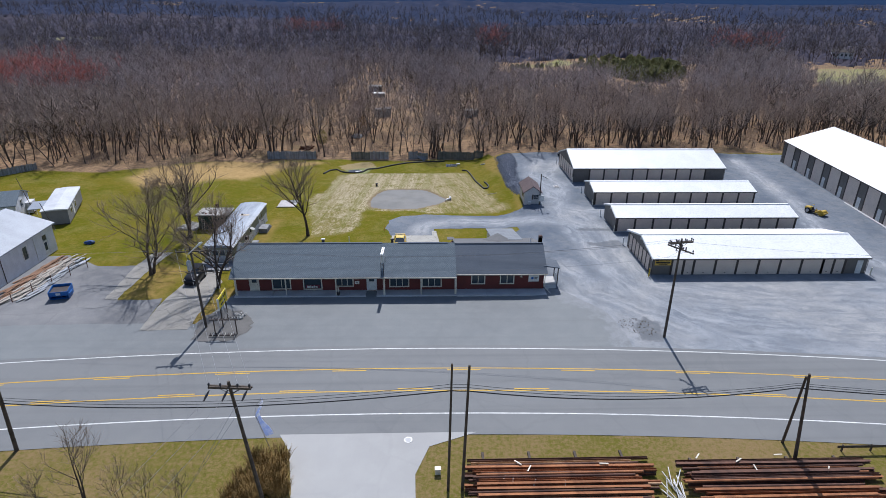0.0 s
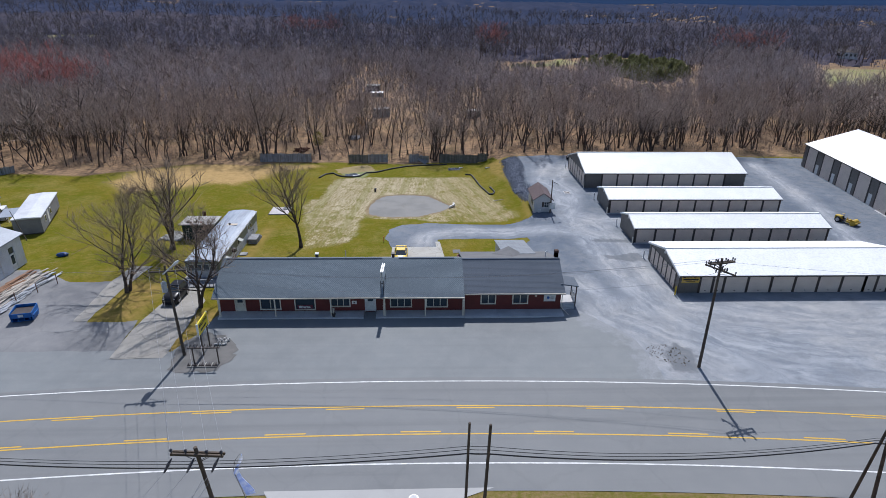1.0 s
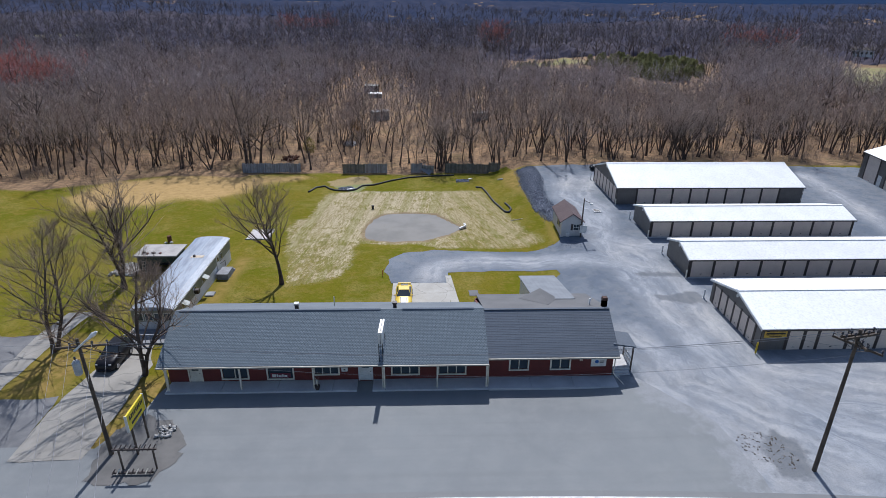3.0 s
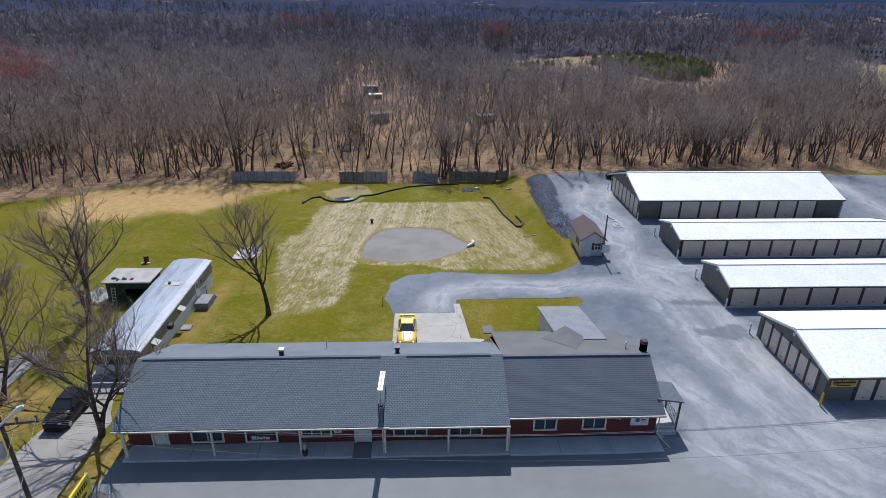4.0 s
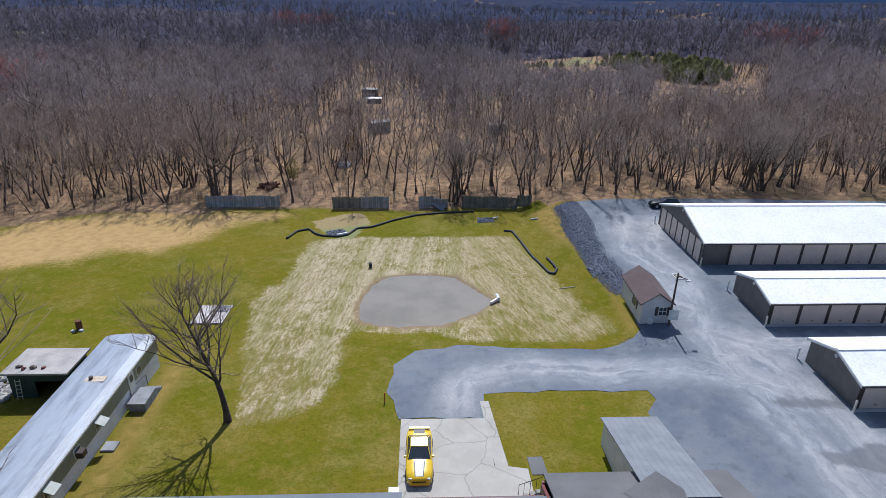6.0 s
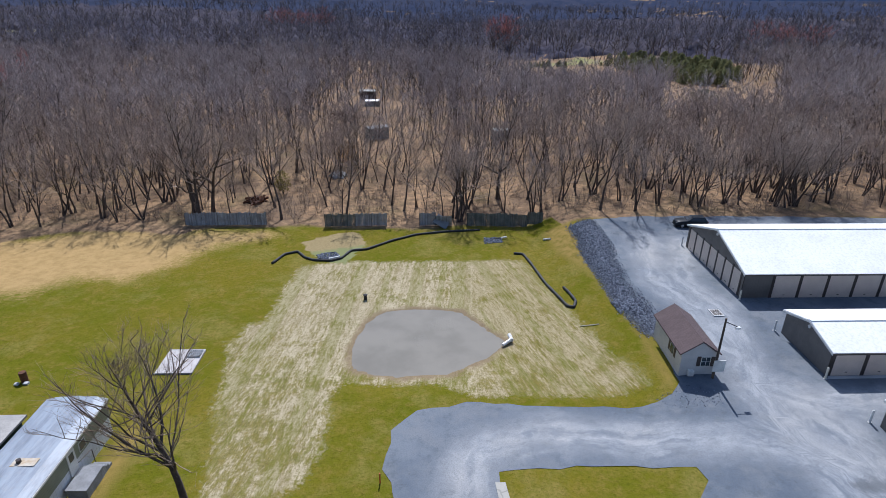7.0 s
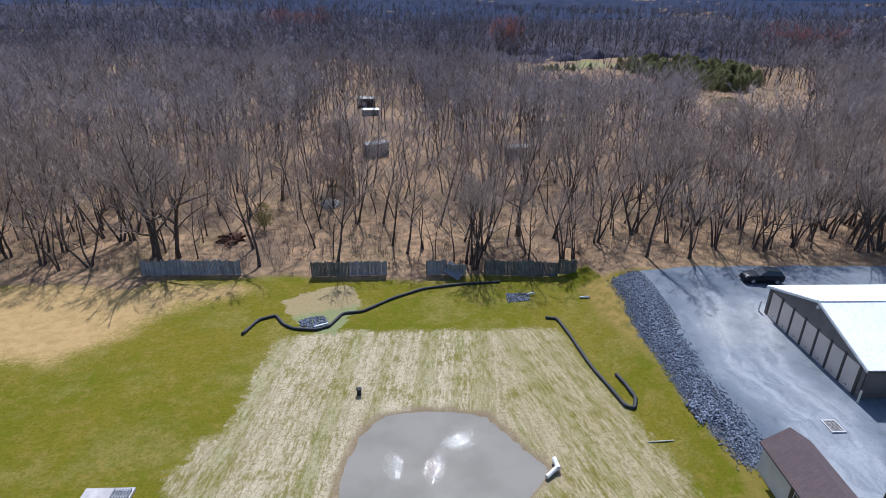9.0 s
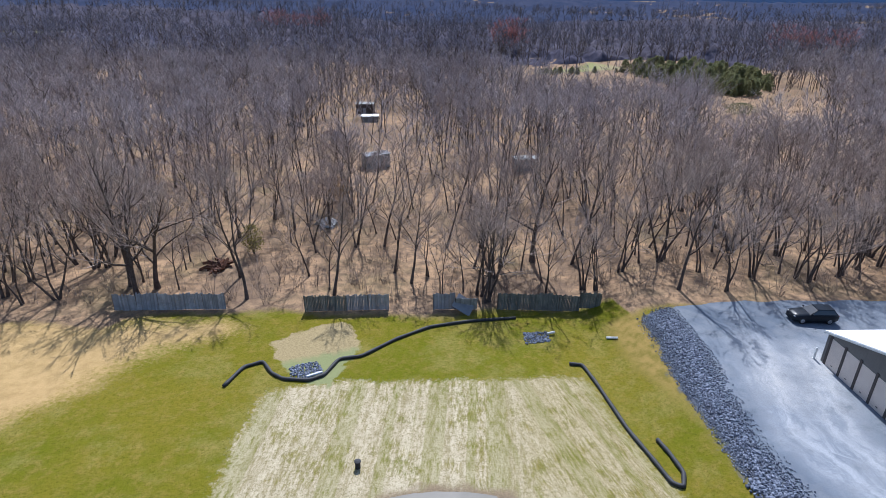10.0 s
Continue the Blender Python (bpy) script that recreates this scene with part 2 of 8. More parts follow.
# ---- building blocks ----
class Geo:
    """Collects vertices and faces of one mesh."""
    def __init__(self):
        self.v, self.f = [], []

    def add(self, pts, faces):
        k = len(self.v)
        self.v += [tuple(p) for p in pts]
        self.f += [tuple(i + k for i in f) for f in faces]
        return self

    def box(self, x0, x1, y0, y1, z0, z1, m=None, b=0.0):
        """A block; b bevels its upright and top edges."""
        if b:
            ring = [(x0 + b, y0), (x1 - b, y0), (x1, y0 + b), (x1, y1 - b), (x1 - b, y1), (x0 + b, y1), (x0, y1 - b), (x0, y0 + b)]
            top = [(x0 + b, y0 + b)] * 8
            cx, cy = (x0 + x1) / 2, (y0 + y1) / 2
            top = [(x - b * (1 if x > cx else -1) * 0.7, y - b * (1 if y > cy else -1) * 0.7) for x, y in ring]
            pts = [(x, y, z0) for x, y in ring] + [(x, y, z1 - b) for x, y in ring] + [(x, y, z1) for x, y in top]
            fs = [tuple(range(7, -1, -1)), tuple(range(16, 24))]
            for r in (0, 8):
                fs += [(r + i, r + (i + 1) % 8, r + 8 + (i + 1) % 8, r + 8 + i) for i in range(8)]
        else:
            pts = [(x, y, z) for z in (z0, z1) for x, y in ((x0, y0), (x1, y0), (x1, y1), (x0, y1))]
            fs = [(3, 2, 1, 0), (4, 5, 6, 7), (0, 1, 5, 4), (1, 2, 6, 5), (2, 3, 7, 6), (3, 0, 4, 7)]
        if m is not None:
            pts = [tuple(m @ Vector(p)) for p in pts]
        return self.add(pts, fs)

    def prism(self, outline, a, b, axis=0, m=None):
        """An outline in the two other axes, drawn out from a to b along an axis."""
        n = len(outline)
        put = {0: lambda u, w, s: (s, u, w), 1: lambda u, w, s: (u, s, w), 2: lambda u, w, s: (u, w, s)}[axis]
        pts = [put(u, w, a) for u, w in outline] + [put(u, w, b) for u, w in outline]
        if m is not None:
            pts = [tuple(m @ Vector(p)) for p in pts]
        return self.add(pts, [tuple(range(n - 1, -1, -1)), tuple(range(n, 2 * n))] + [(i, (i + 1) % n, n + (i + 1) % n, n + i) for i in range(n)])

    def tube(self, pts, radii, n=6, cap=True):
        pts = [Vector(p) for p in pts]
        radii = [radii] * len(pts) if isinstance(radii, (int, float)) else radii
        k = len(self.v)
        for i, (p, r) in enumerate(zip(pts, radii)):
            d = (pts[min(i + 1, len(pts) - 1)] - pts[max(i - 1, 0)]).normalized()
            u = d.cross(Vector((0.31, 0.17, 0.93) if abs(d.z) < 0.85 else (0.9, 0.3, 0.1))).normalized()
            w = d.cross(u)
            self.v += [tuple(p + r * (math.cos(a) * u + math.sin(a) * w)) for a in (2 * math.pi * j / n for j in range(n))]
        for i in range(len(pts) - 1):
            for j in range(n):
                a, b = k + i * n + j, k + i * n + (j + 1) % n
                self.f.append((a, b, b + n, a + n))
        if cap:
            self.f += [tuple(range(k + n - 1, k - 1, -1)), tuple(range(k + (len(pts) - 1) * n, k + len(pts) * n))]
        return self

    def ball(self, c, rx, ry, rz, rings=6, n=10, rough=0.0, rnd=None):
        k = len(self.v)
        pts = []
        for i in range(1, rings):
            th = math.pi * i / rings
            for j in range(n):
                ph = 2 * math.pi * j / n
                q = 1 + (rnd.uniform(-rough, rough) if rough else 0)
                pts.append((c[0] + rx * q * math.sin(th) * math.cos(ph), c[1] + ry * q * math.sin(th) * math.sin(ph), c[2] + rz * q * math.cos(th)))
        pts += [(c[0], c[1], c[2] + rz), (c[0], c[1], c[2] - rz)]
        fs = [(i * n + j, i * n + n + j, i * n + n + (j + 1) % n, i * n + (j + 1) % n) for i in range(rings - 2) for j in range(n)]
        t = (rings - 1) * n
        fs += [(t, j, (j + 1) % n) for j in range(n)] + [(t + 1, (rings - 2) * n + (j + 1) % n, (rings - 2) * n + j) for j in range(n)]
        return self.add(pts, fs)

    def mesh(self, name, mat, smooth=False):
        me = bpy.data.meshes.new(name)
        me.from_pydata(self.v, [], self.f)
        me.materials.append(mat)
        if smooth:
            me.shade_smooth()
        return me


def part(name, geo, mat, parent=None, label="", smooth=False):
    """One mesh object, under a thing or under a part."""
    ob = new(name, geo.mesh(name, mat, smooth) if isinstance(geo, Geo) else geo)
    if parent is not None:
        ob.parent = parent
    return tagged(ob, label)


def thing(name, label, category, at=None, group="", kind=""):
    """The Empty at a thing's base."""
    ob = new(name)
    ob.empty_display_size = 0.3
    if at is not None:
        ob.matrix_basis = at
    return tagged(ob, label, category, group, kind)


def single(name, geo, mat, label, category, group="", kind="", at=None, smooth=False):
    """A thing that is one mesh."""
    ob = new(name, geo.mesh(name, mat, smooth) if isinstance(geo, Geo) else geo)
    if at is not None:
        ob.matrix_basis = at
    return tagged(ob, label, category, group, kind)


def tri_mesh(name, verts, tris, mat):
    """A mesh from arrays of triangles, for what nobody could count."""
    me = bpy.data.meshes.new(name)
    me.vertices.add(len(verts))
    me.vertices.foreach_set("co", np.asarray(verts, np.float32).ravel())
    me.loops.add(len(tris) * 3)
    me.loops.foreach_set("vertex_index", np.asarray(tris, np.int32).ravel())
    me.polygons.add(len(tris))
    me.polygons.foreach_set("loop_start", np.arange(0, len(tris) * 3, 3, dtype=np.int32))
    me.update(calc_edges=True)
    me.materials.append(mat)
    return me


# ---- ground ----
LOW = [(0, 0), (40, 0), (58, 0), (68, -0.1), (80, -0.5), (88, -0.8), (105, -1.6), (115, -1.75), (127, -2.1), (140, -2.4), (170, -3), (203, -3.5), (276, -7), (500, -10), (900, -9), (1500, -8), (2500, -6), (5000, 0)]
HIGH = [(0, 0), (40, 0), (55, 0.0), (68, 0.3), (86, 0.1), (99, 0.2), (112, 0.35), (140, 0.3), (160, -0.6), (203, -2.5), (276, -6), (500, -10), (900, -9), (1500, -8), (2500, -6), (5000, 0)]


def heights(x, y):
    """The lie of the land: a level yard on one side, a lawn that falls to the woods on the other."""
    x, y = np.asarray(x, float), np.asarray(y, float)
    k = np.clip((x - 11) / 9, 0, 1)
    k = k * k * (3 - 2 * k)
    lo, hi = (np.interp(y, [p[0] for p in t], [p[1] for p in t]) for t in (LOW, HIGH))
    return lo * (1 - k) + hi * k


def gz(x, y):
    return float(heights(x, y))


def signed(px, py, poly):
    """Metres inside an outline (negative: outside)."""
    q = np.array(poly, float)
    best, inside = np.full(px.shape, 1e9), np.zeros(px.shape, bool)
    for (ax, ay), (bx, by) in zip(q, np.roll(q, -1, 0)):
        ex, ey = bx - ax, by - ay
        t = np.clip(((px - ax) * ex + (py - ay) * ey) / (ex * ex + ey * ey + 1e-9), 0, 1)
        best = np.minimum(best, (px - ax - t * ex) ** 2 + (py - ay - t * ey) ** 2)
        cross = ((ay > py) != (by > py)) & (px < ex * (py - ay) / (by - ay + 1e-12) + ax)
        inside ^= cross
    return np.where(inside, 1, -1) * np.sqrt(best)


STRAW = [(-18.6, 126.0), (-10.7, 127.8), (5.6, 127.6), (9.2, 127.2), (12.7, 110.6), (15.8, 99.2), (8, 98.6), (1, 99), (-3, 101.2), (-10.9, 101.5), (-11.4, 96.5), (-11.0, 93), (-12.2, 89.6), (-14.5, 87.6), (-17.9, 86.8), (-21.1, 102), (-22.1, 106), (-22.7, 108.3), (-21.4, 108.7), (-21.8, 111.5), (-19.6, 111.9), (-19.7, 119.3)]
BANK = [(17.2, 134.6), (20.3, 135.6), (20.8, 130), (19.7, 123), (18.9, 116.5), (19.6, 110), (18.9, 105.6), (17.9, 106), (16.9, 113.4), (16.8, 119), (16.7, 125), (17.2, 130.5)]
TAN = [(-64, 134), (-53, 140), (-39, 140), (-26, 140), (-22.5, 137), (-27.5, 133), (-33, 129), (-35.5, 124.8), (-38.6, 121.5), (-44.3, 121.6), (-47, 116.4), (-58, 116), (-66, 124)]
MAT = [(-20.2, 134.2), (-16.2, 137.2), (-12.8, 138), (-11.2, 133), (-12.5, 130), (-13.4, 126.5), (-15.5, 127.2), (-18.9, 130.7)]
POND = [(-9.6, 103.7), (-10.3, 107), (-9.2, 111.6), (-7.7, 113.6), (-4.3, 114.3), (0.2, 113.5), (2.7, 109.8), (4.2, 107.7), (2.2, 105.4), (-1.4, 103), (-6.2, 102.6)]
VERGE_STRIP = [(-27.2, 56), (-24, 56.5), (-23.6, 66.8), (-27.2, 66.8)]
DRY = [(-27, 66), (-24.2, 66), (-24.2, 74), (-26.7, 77), (-26.8, 96), (-24.4, 96), (-24.6, 86), (-24.4, 77.5), (-24, 66), (-27.5, 62)]
ISLE = [(-38, 64.6), (-33, 64.6), (-33, 74), (-38, 76)]
VERGE = [(-300, 2), (300, 2), (300, 40.5), (-300, 40.5)]
YARDSIDE = [(13.4, 136), (17.8, 137), (17.4, 128), (16.9, 121), (18.2, 106), (17.8, 98), (16.6, 98.6), (16.9, 108), (16.0, 121), (14.0, 128)]
xs = np.unique(np.r_[np.linspace(-4600, -420, 16), np.linspace(-420, -75, 40), np.arange(-75, 90, 0.75), np.linspace(90, 420, 40), np.linspace(420, 4600, 16)])
ys = np.unique(np.r_[np.linspace(-900, 20, 10), np.arange(20, 146, 0.75), np.linspace(146, 420, 60), np.linspace(420, 4600, 60)])
gx, gy = (a.ravel() for a in np.meshgrid(xs, ys))
lay = heights(gx, gy)
sd_pond = signed(gx, gy, POND)
k_pond = np.clip((sd_pond + 4.0) / 3.6, 0, 1)
k_pond = k_pond * k_pond * (3 - 2 * k_pond)
lay = lay * (1 - k_pond) - 1.74 * k_pond - 0.4 * np.clip((sd_pond + 0.3) / 1.2, 0, 1)
YARD = [(21, 48), (110, 40), (110, 130), (70, 136), (27.8, 137), (21.2, 136), (19.5, 135), (18.2, 130.8), (18, 122.7), (18.2, 112.4), (18.6, 104.3), (17.9, 98.8), (16.7, 97.4), (8.5, 97.5), (-0.3, 98.1), (-4.4, 97.1), (-6, 94.8), (-6.5, 90.7), (-5.4, 76), (1.6, 76), (1.7, 90.3), (15.2, 89.8), (14.6, 86.9), (15.2, 80), (15.4, 66.8)]
LOTS = [(-75, 46), (-30, 50), (0, 51), (21, 48), (21, 60), (16, 66), (-24, 66.6), (-26, 57), (-32, 64.8), (-38, 64.7), (-39, 75.4), (-52, 79), (-75, 79)]
for outline in (YARD, LOTS):
    lay = lay - 0.04 * np.clip(signed(gx, gy, outline) / 0.8, 0, 1)
rise = np.clip((gy - 420) / 500, 0, 1)
lay = lay + rise * (9 * np.sin(gx / 310 + 0.8) * np.cos(gy / 420) + 5 * np.sin(gx / 130 + gy / 210))
nx, ny = len(xs), len(ys)
idx = np.arange(nx * ny).reshape(ny, nx)
quads = np.stack([idx[:-1, :-1], idx[:-1, 1:], idx[1:, 1:], idx[1:, :-1]], -1).reshape(-1, 4)
gm = bpy.data.meshes.new("ground")
gm.from_pydata(np.c_[gx, gy, lay].tolist(), [], quads.tolist())
gm.shade_smooth()
woods_edge = np.where(gx > 16, 136.2, 139.7 + 0.7 * np.sin(gx / 5.0) + 0.4 * np.sin(gx / 1.9) + np.where(gx < -37, -1.6, 0) - np.clip((-52 - gx) * 0.45, 0, 9))
for key, vals in (("straw", signed(gx, gy, STRAW)), ("tan", signed(gx, gy, TAN)), ("netting", signed(gx, gy, MAT)), ("shore", sd_pond), ("dry", np.maximum(np.maximum(signed(gx, gy, DRY), signed(gx, gy, VERGE_STRIP) + 0.8), signed(gx, gy, ISLE) + 0.2)),
                  ("woods", gy - woods_edge), ("verge", signed(gx, gy, VERGE)), ("bankside", signed(gx, gy, YARDSIDE)), ("stonebed", signed(gx, gy, BANK)),
                  ("meadow", np.maximum(signed(gx, gy, [(52, 385), (66, 390), (122, 426), (152, 450), (150, 458), (118, 440), (58, 404)]), np.maximum(signed(gx, gy, [(186, 258), (330, 258), (340, 395), (262, 395), (212, 318)]), signed(gx, gy, [(-700, 560), (-300, 600), (-320, 640), (-720, 640)]))))):
    gm.attributes.new(key, "FLOAT", "POINT").data.foreach_set("value", np.clip(vals, -8, 8).astype(np.float32))


def ground_material():
    m, nt, N, Lk, b = tree_of("lawn_and_leaf_litter")
    co = coords(nt, world=True)
    n1, n2, n3 = noise_of(nt, co, 0.09, 5, 0.6), noise_of(nt, co, 0.9, 5, 0.65), noise_of(nt, co, 7.0, 4, 0.7)
    fleck = noise_of(nt, co, 4.5, 8, 0.85)
    wob = math_of(nt, "MULTIPLY", math_of(nt, "SUBTRACT", n2, 0.5), 2.2)
    edge = lambda key, a, c: ramp_of(nt, math_of(nt, "ADD", attr_of(nt, key), wob), a, c)
    lawn = mix_of(nt, ramp_of(nt, n1, 0.36, 0.66), (0.11, 0.114, 0.008), (0.158, 0.13, 0.015))
    lawn = mix_of(nt, math_of(nt, "MULTIPLY", ramp_of(nt, n2, 0.42, 0.7), 0.7), lawn, (0.205, 0.15, 0.034))
    pale = ramp_of(nt, noise_of(nt, co, 0.16, 6, 0.72), 0.47, 0.66)
    lawn = mix_of(nt, math_of(nt, "MULTIPLY", pale, 0.52), lawn, (0.235, 0.19, 0.06))
    n4 = noise_of(nt, co, 2.6, 5, 0.75)
    lawn = mix_of(nt, math_of(nt, "MULTIPLY", ramp_of(nt, n4, 0.42, 0.66), 0.5), lawn, (0.088, 0.1, 0.006))
    lawn = mix_of(nt, math_of(nt, "MULTIPLY", ramp_of(nt, fleck, 0.5, 0.62), 0.6), lawn, (0.062, 0.062, 0.006))
    # raked straw in long strips, with green coming through
    sep = N.new("ShaderNodeSeparateXYZ")
    Lk.new(co, sep.inputs[0])

    def combed(ang, sx, sy, detail, rough):
        """Noise drawn out along rows that run at an angle from y."""
        c, q = math.cos(ang), math.sin(ang)
        u = math_of(nt, "ADD", math_of(nt, "MULTIPLY", sep.outputs[0], c * sx), math_of(nt, "MULTIPLY", sep.outputs[1], q * sx))
        v = math_of(nt, "ADD", math_of(nt, "MULTIPLY", sep.outputs[0], -q * sy), math_of(nt, "MULTIPLY", sep.outputs[1], c * sy))
        cx = N.new("ShaderNodeCombineXYZ")
        Lk.new(u, cx.inputs[0])
        Lk.new(v, cx.inputs[1])
        return noise_of(nt, cx.outputs[0], 1.0, detail, rough)
    side = ramp_of(nt, math_of(nt, "ADD", sep.outputs[0], math_of(nt, "MULTIPLY", n1, 6.0)), 3.0, 8.0)
    strip = mix_of(nt, side, combed(-0.1, 0.8, 0.05, 3, 0.6), combed(0.23, 0.8, 0.05, 3, 0.6))
    tuft = mix_of(nt, side, combed(-0.1, 3.2, 0.7, 7, 0.82), combed(0.23, 3.2, 0.5, 7, 0.82))
    straw = mix_of(nt, ramp_of(nt, math_of(nt, "ADD", math_of(nt, "MULTIPLY", strip, 0.42), math_of(nt, "MULTIPLY", tuft, 0.72)), 0.47, 0.7), (0.45, 0.385, 0.265), (0.26, 0.215, 0.12))
    n5 = noise_of(nt, co, 0.28, 6, 0.72)
    olive = mix_of(nt, ramp_of(nt, tuft, 0.4, 0.62), (0.31, 0.25, 0.13), (0.2, 0.165, 0.06))
    straw = mix_of(nt, math_of(nt, "MULTIPLY", ramp_of(nt, math_of(nt, "ADD", sep.outputs[0], math_of(nt, "MULTIPLY", n5, 8.0)), 2.0, 10.0), 0.5), straw, olive)
    thin = math_of(nt, "MULTIPLY", ramp_of(nt, sep.outputs[1], 112.0, 92.0), 0.045)
    straw = mix_of(nt, math_of(nt, "MULTIPLY", ramp_of(nt, math_of(nt, "ADD", thin, math_of(nt, "ADD", math_of(nt, "MULTIPLY", n5, 0.5), math_of(nt, "MULTIPLY", tuft, 0.5))), 0.48, 0.6), 0.8), straw, lawn)
    straw = mix_of(nt, math_of(nt, "MULTIPLY", ramp_of(nt, fleck, 0.48, 0.6), 0.7), straw, (0.145, 0.12, 0.045))
    tan = mix_of(nt, ramp_of(nt, n2, 0.35, 0.7), (0.5, 0.33, 0.16), (0.37, 0.245, 0.115))
    dry = mix_of(nt, ramp_of(nt, n2, 0.35, 0.65), (0.27, 0.187, 0.06), (0.165, 0.132, 0.03))
    net = mix_of(nt, ramp_of(nt, fleck, 0.42, 0.62), (0.31, 0.245, 0.13), (0.22, 0.17, 0.085))
    net = mix_of(nt, ramp_of(nt, math_of(nt, "ADD", math_of(nt, "MULTIPLY", sep.outputs[0], -0.35), math_of(nt, "ADD", sep.outputs[1], wob)), 137.5, 136.3), net, mix_of(nt, fleck, (0.17, 0.19, 0.075), (0.23, 0.235, 0.12)))
    mud = mix_of(nt, ramp_of(nt, n3, 0.4, 0.7), (0.24, 0.18, 0.11), (0.17, 0.13, 0.085))
    leaf = mix_of(nt, ramp_of(nt, n2, 0.36, 0.66), (0.36, 0.235, 0.135), (0.16, 0.11, 0.072))
    broad = noise_of(nt, co, 0.055, 6, 0.62)
    leaf = mix_of(nt, math_of(nt, "MULTIPLY", ramp_of(nt, broad, 0.44, 0.62), 0.6), leaf, (0.11, 0.08, 0.06))
    leaf = mix_of(nt, math_of(nt, "MULTIPLY", ramp_of(nt, noise_of(nt, co, 0.16, 5, 0.6), 0.54, 0.68), 0.4), leaf, (0.38, 0.26, 0.15))
    leaf = mix_of(nt, math_of(nt, "MULTIPLY", ramp_of(nt, fleck, 0.5, 0.62), 0.7), leaf, (0.085, 0.06, 0.045))
    leaf = mix_of(nt, math_of(nt, "MULTIPLY", ramp_of(nt, n1, 0.5, 0.75), 0.35), leaf, (0.13, 0.12, 0.05))
    meadow = mix_of(nt, ramp_of(nt, n1, 0.4, 0.6), (0.21, 0.21, 0.085), (0.26, 0.215, 0.12))
    col = mix_of(nt, edge("verge", -0.2, 1.6), lawn, mix_of(nt, ramp_of(nt, math_of(nt, "ADD", math_of(nt, "MULTIPLY", n4, 0.6), math_of(nt, "MULTIPLY", n1, 0.4)), 0.4, 0.6), (0.22, 0.155, 0.075), (0.125, 0.115, 0.022)))
    lane = ramp_of(nt, mix_of(nt, side, combed(-0.1, 0.62, 0.012, 1.5, 0.5), combed(0.23, 0.62, 0.012, 1.5, 0.5)), 0.49, 0.54)
    straw = mix_of(nt, math_of(nt, "MULTIPLY", lane, 0.42), straw, mix_of(nt, ramp_of(nt, tuft, 0.38, 0.62), (0.2, 0.18, 0.07), (0.125, 0.13, 0.018)))
    ragged = math_of(nt, "MULTIPLY", math_of(nt, "SUBTRACT", math_of(nt, "ADD", n4, n1), 1.0), 3.5)
    col = mix_of(nt, ramp_of(nt, math_of(nt, "ADD", attr_of(nt, "straw"), math_of(nt, "MULTIPLY", ragged, 1.0)), -0.5, 0.5), col, straw)
    col = mix_of(nt, math_of(nt, "MULTIPLY", ramp_of(nt, math_of(nt, "ADD", attr_of(nt, "tan"), math_of(nt, "MULTIPLY", ragged, 2.2)), -0.6, 3.5), 0.75), col, tan)
    col = mix_of(nt, edge("dry", -0.8, 1.2), col, dry)
    col = mix_of(nt, edge("bankside", -0.5, 1.0), col, dry)
    col = mix_of(nt, edge("stonebed", -0.5, 0.1), col, mix_of(nt, fleck, (0.075, 0.085, 0.105), (0.12, 0.13, 0.15)))
    col = mix_of(nt, edge("netting", -0.2, 0.2), col, net)
    col = mix_of(nt, edge("shore", -1.3, -0.3), col, mud)
    col = mix_of(nt, edge("woods", -0.8, 1.0), col, leaf)
    col = mix_of(nt, edge("meadow", -1, 2), col, meadow)
    Lk.new(col, b.inputs["Base Color"])
    b.inputs["Roughness"].default_value, b.inputs["Specular IOR Level"].default_value = 1.0, 0.03
    bump_of(nt, b, math_of(nt, "ADD", n3, math_of(nt, "MULTIPLY", n2, 1.5)), 0.6, 0.08)
    return m


gm.materials.append(ground_material())
tagged(new("ground", gm), "green lawn with straw strips, falling to brown leaf litter under woods", "ground", kind="structure")


def wavy(poly, step=1.0, amp=0.25, seed=1, closed=True):
    """An outline with points every step metres, shifted a little."""
    rnd, out = random.Random(seed), []
    for (ax, ay), (bx, by) in zip(poly, poly[1:] + poly[:1] if closed else poly[1:]):
        n = max(1, int(math.hypot(bx - ax, by - ay) / step))
        for i in range(n):
            t = i / n
            out.append((ax + (bx - ax) * t + rnd.uniform(-amp, amp), ay + (by - ay) * t + rnd.uniform(-amp, amp)))
    return out if closed else out + [poly[-1]]


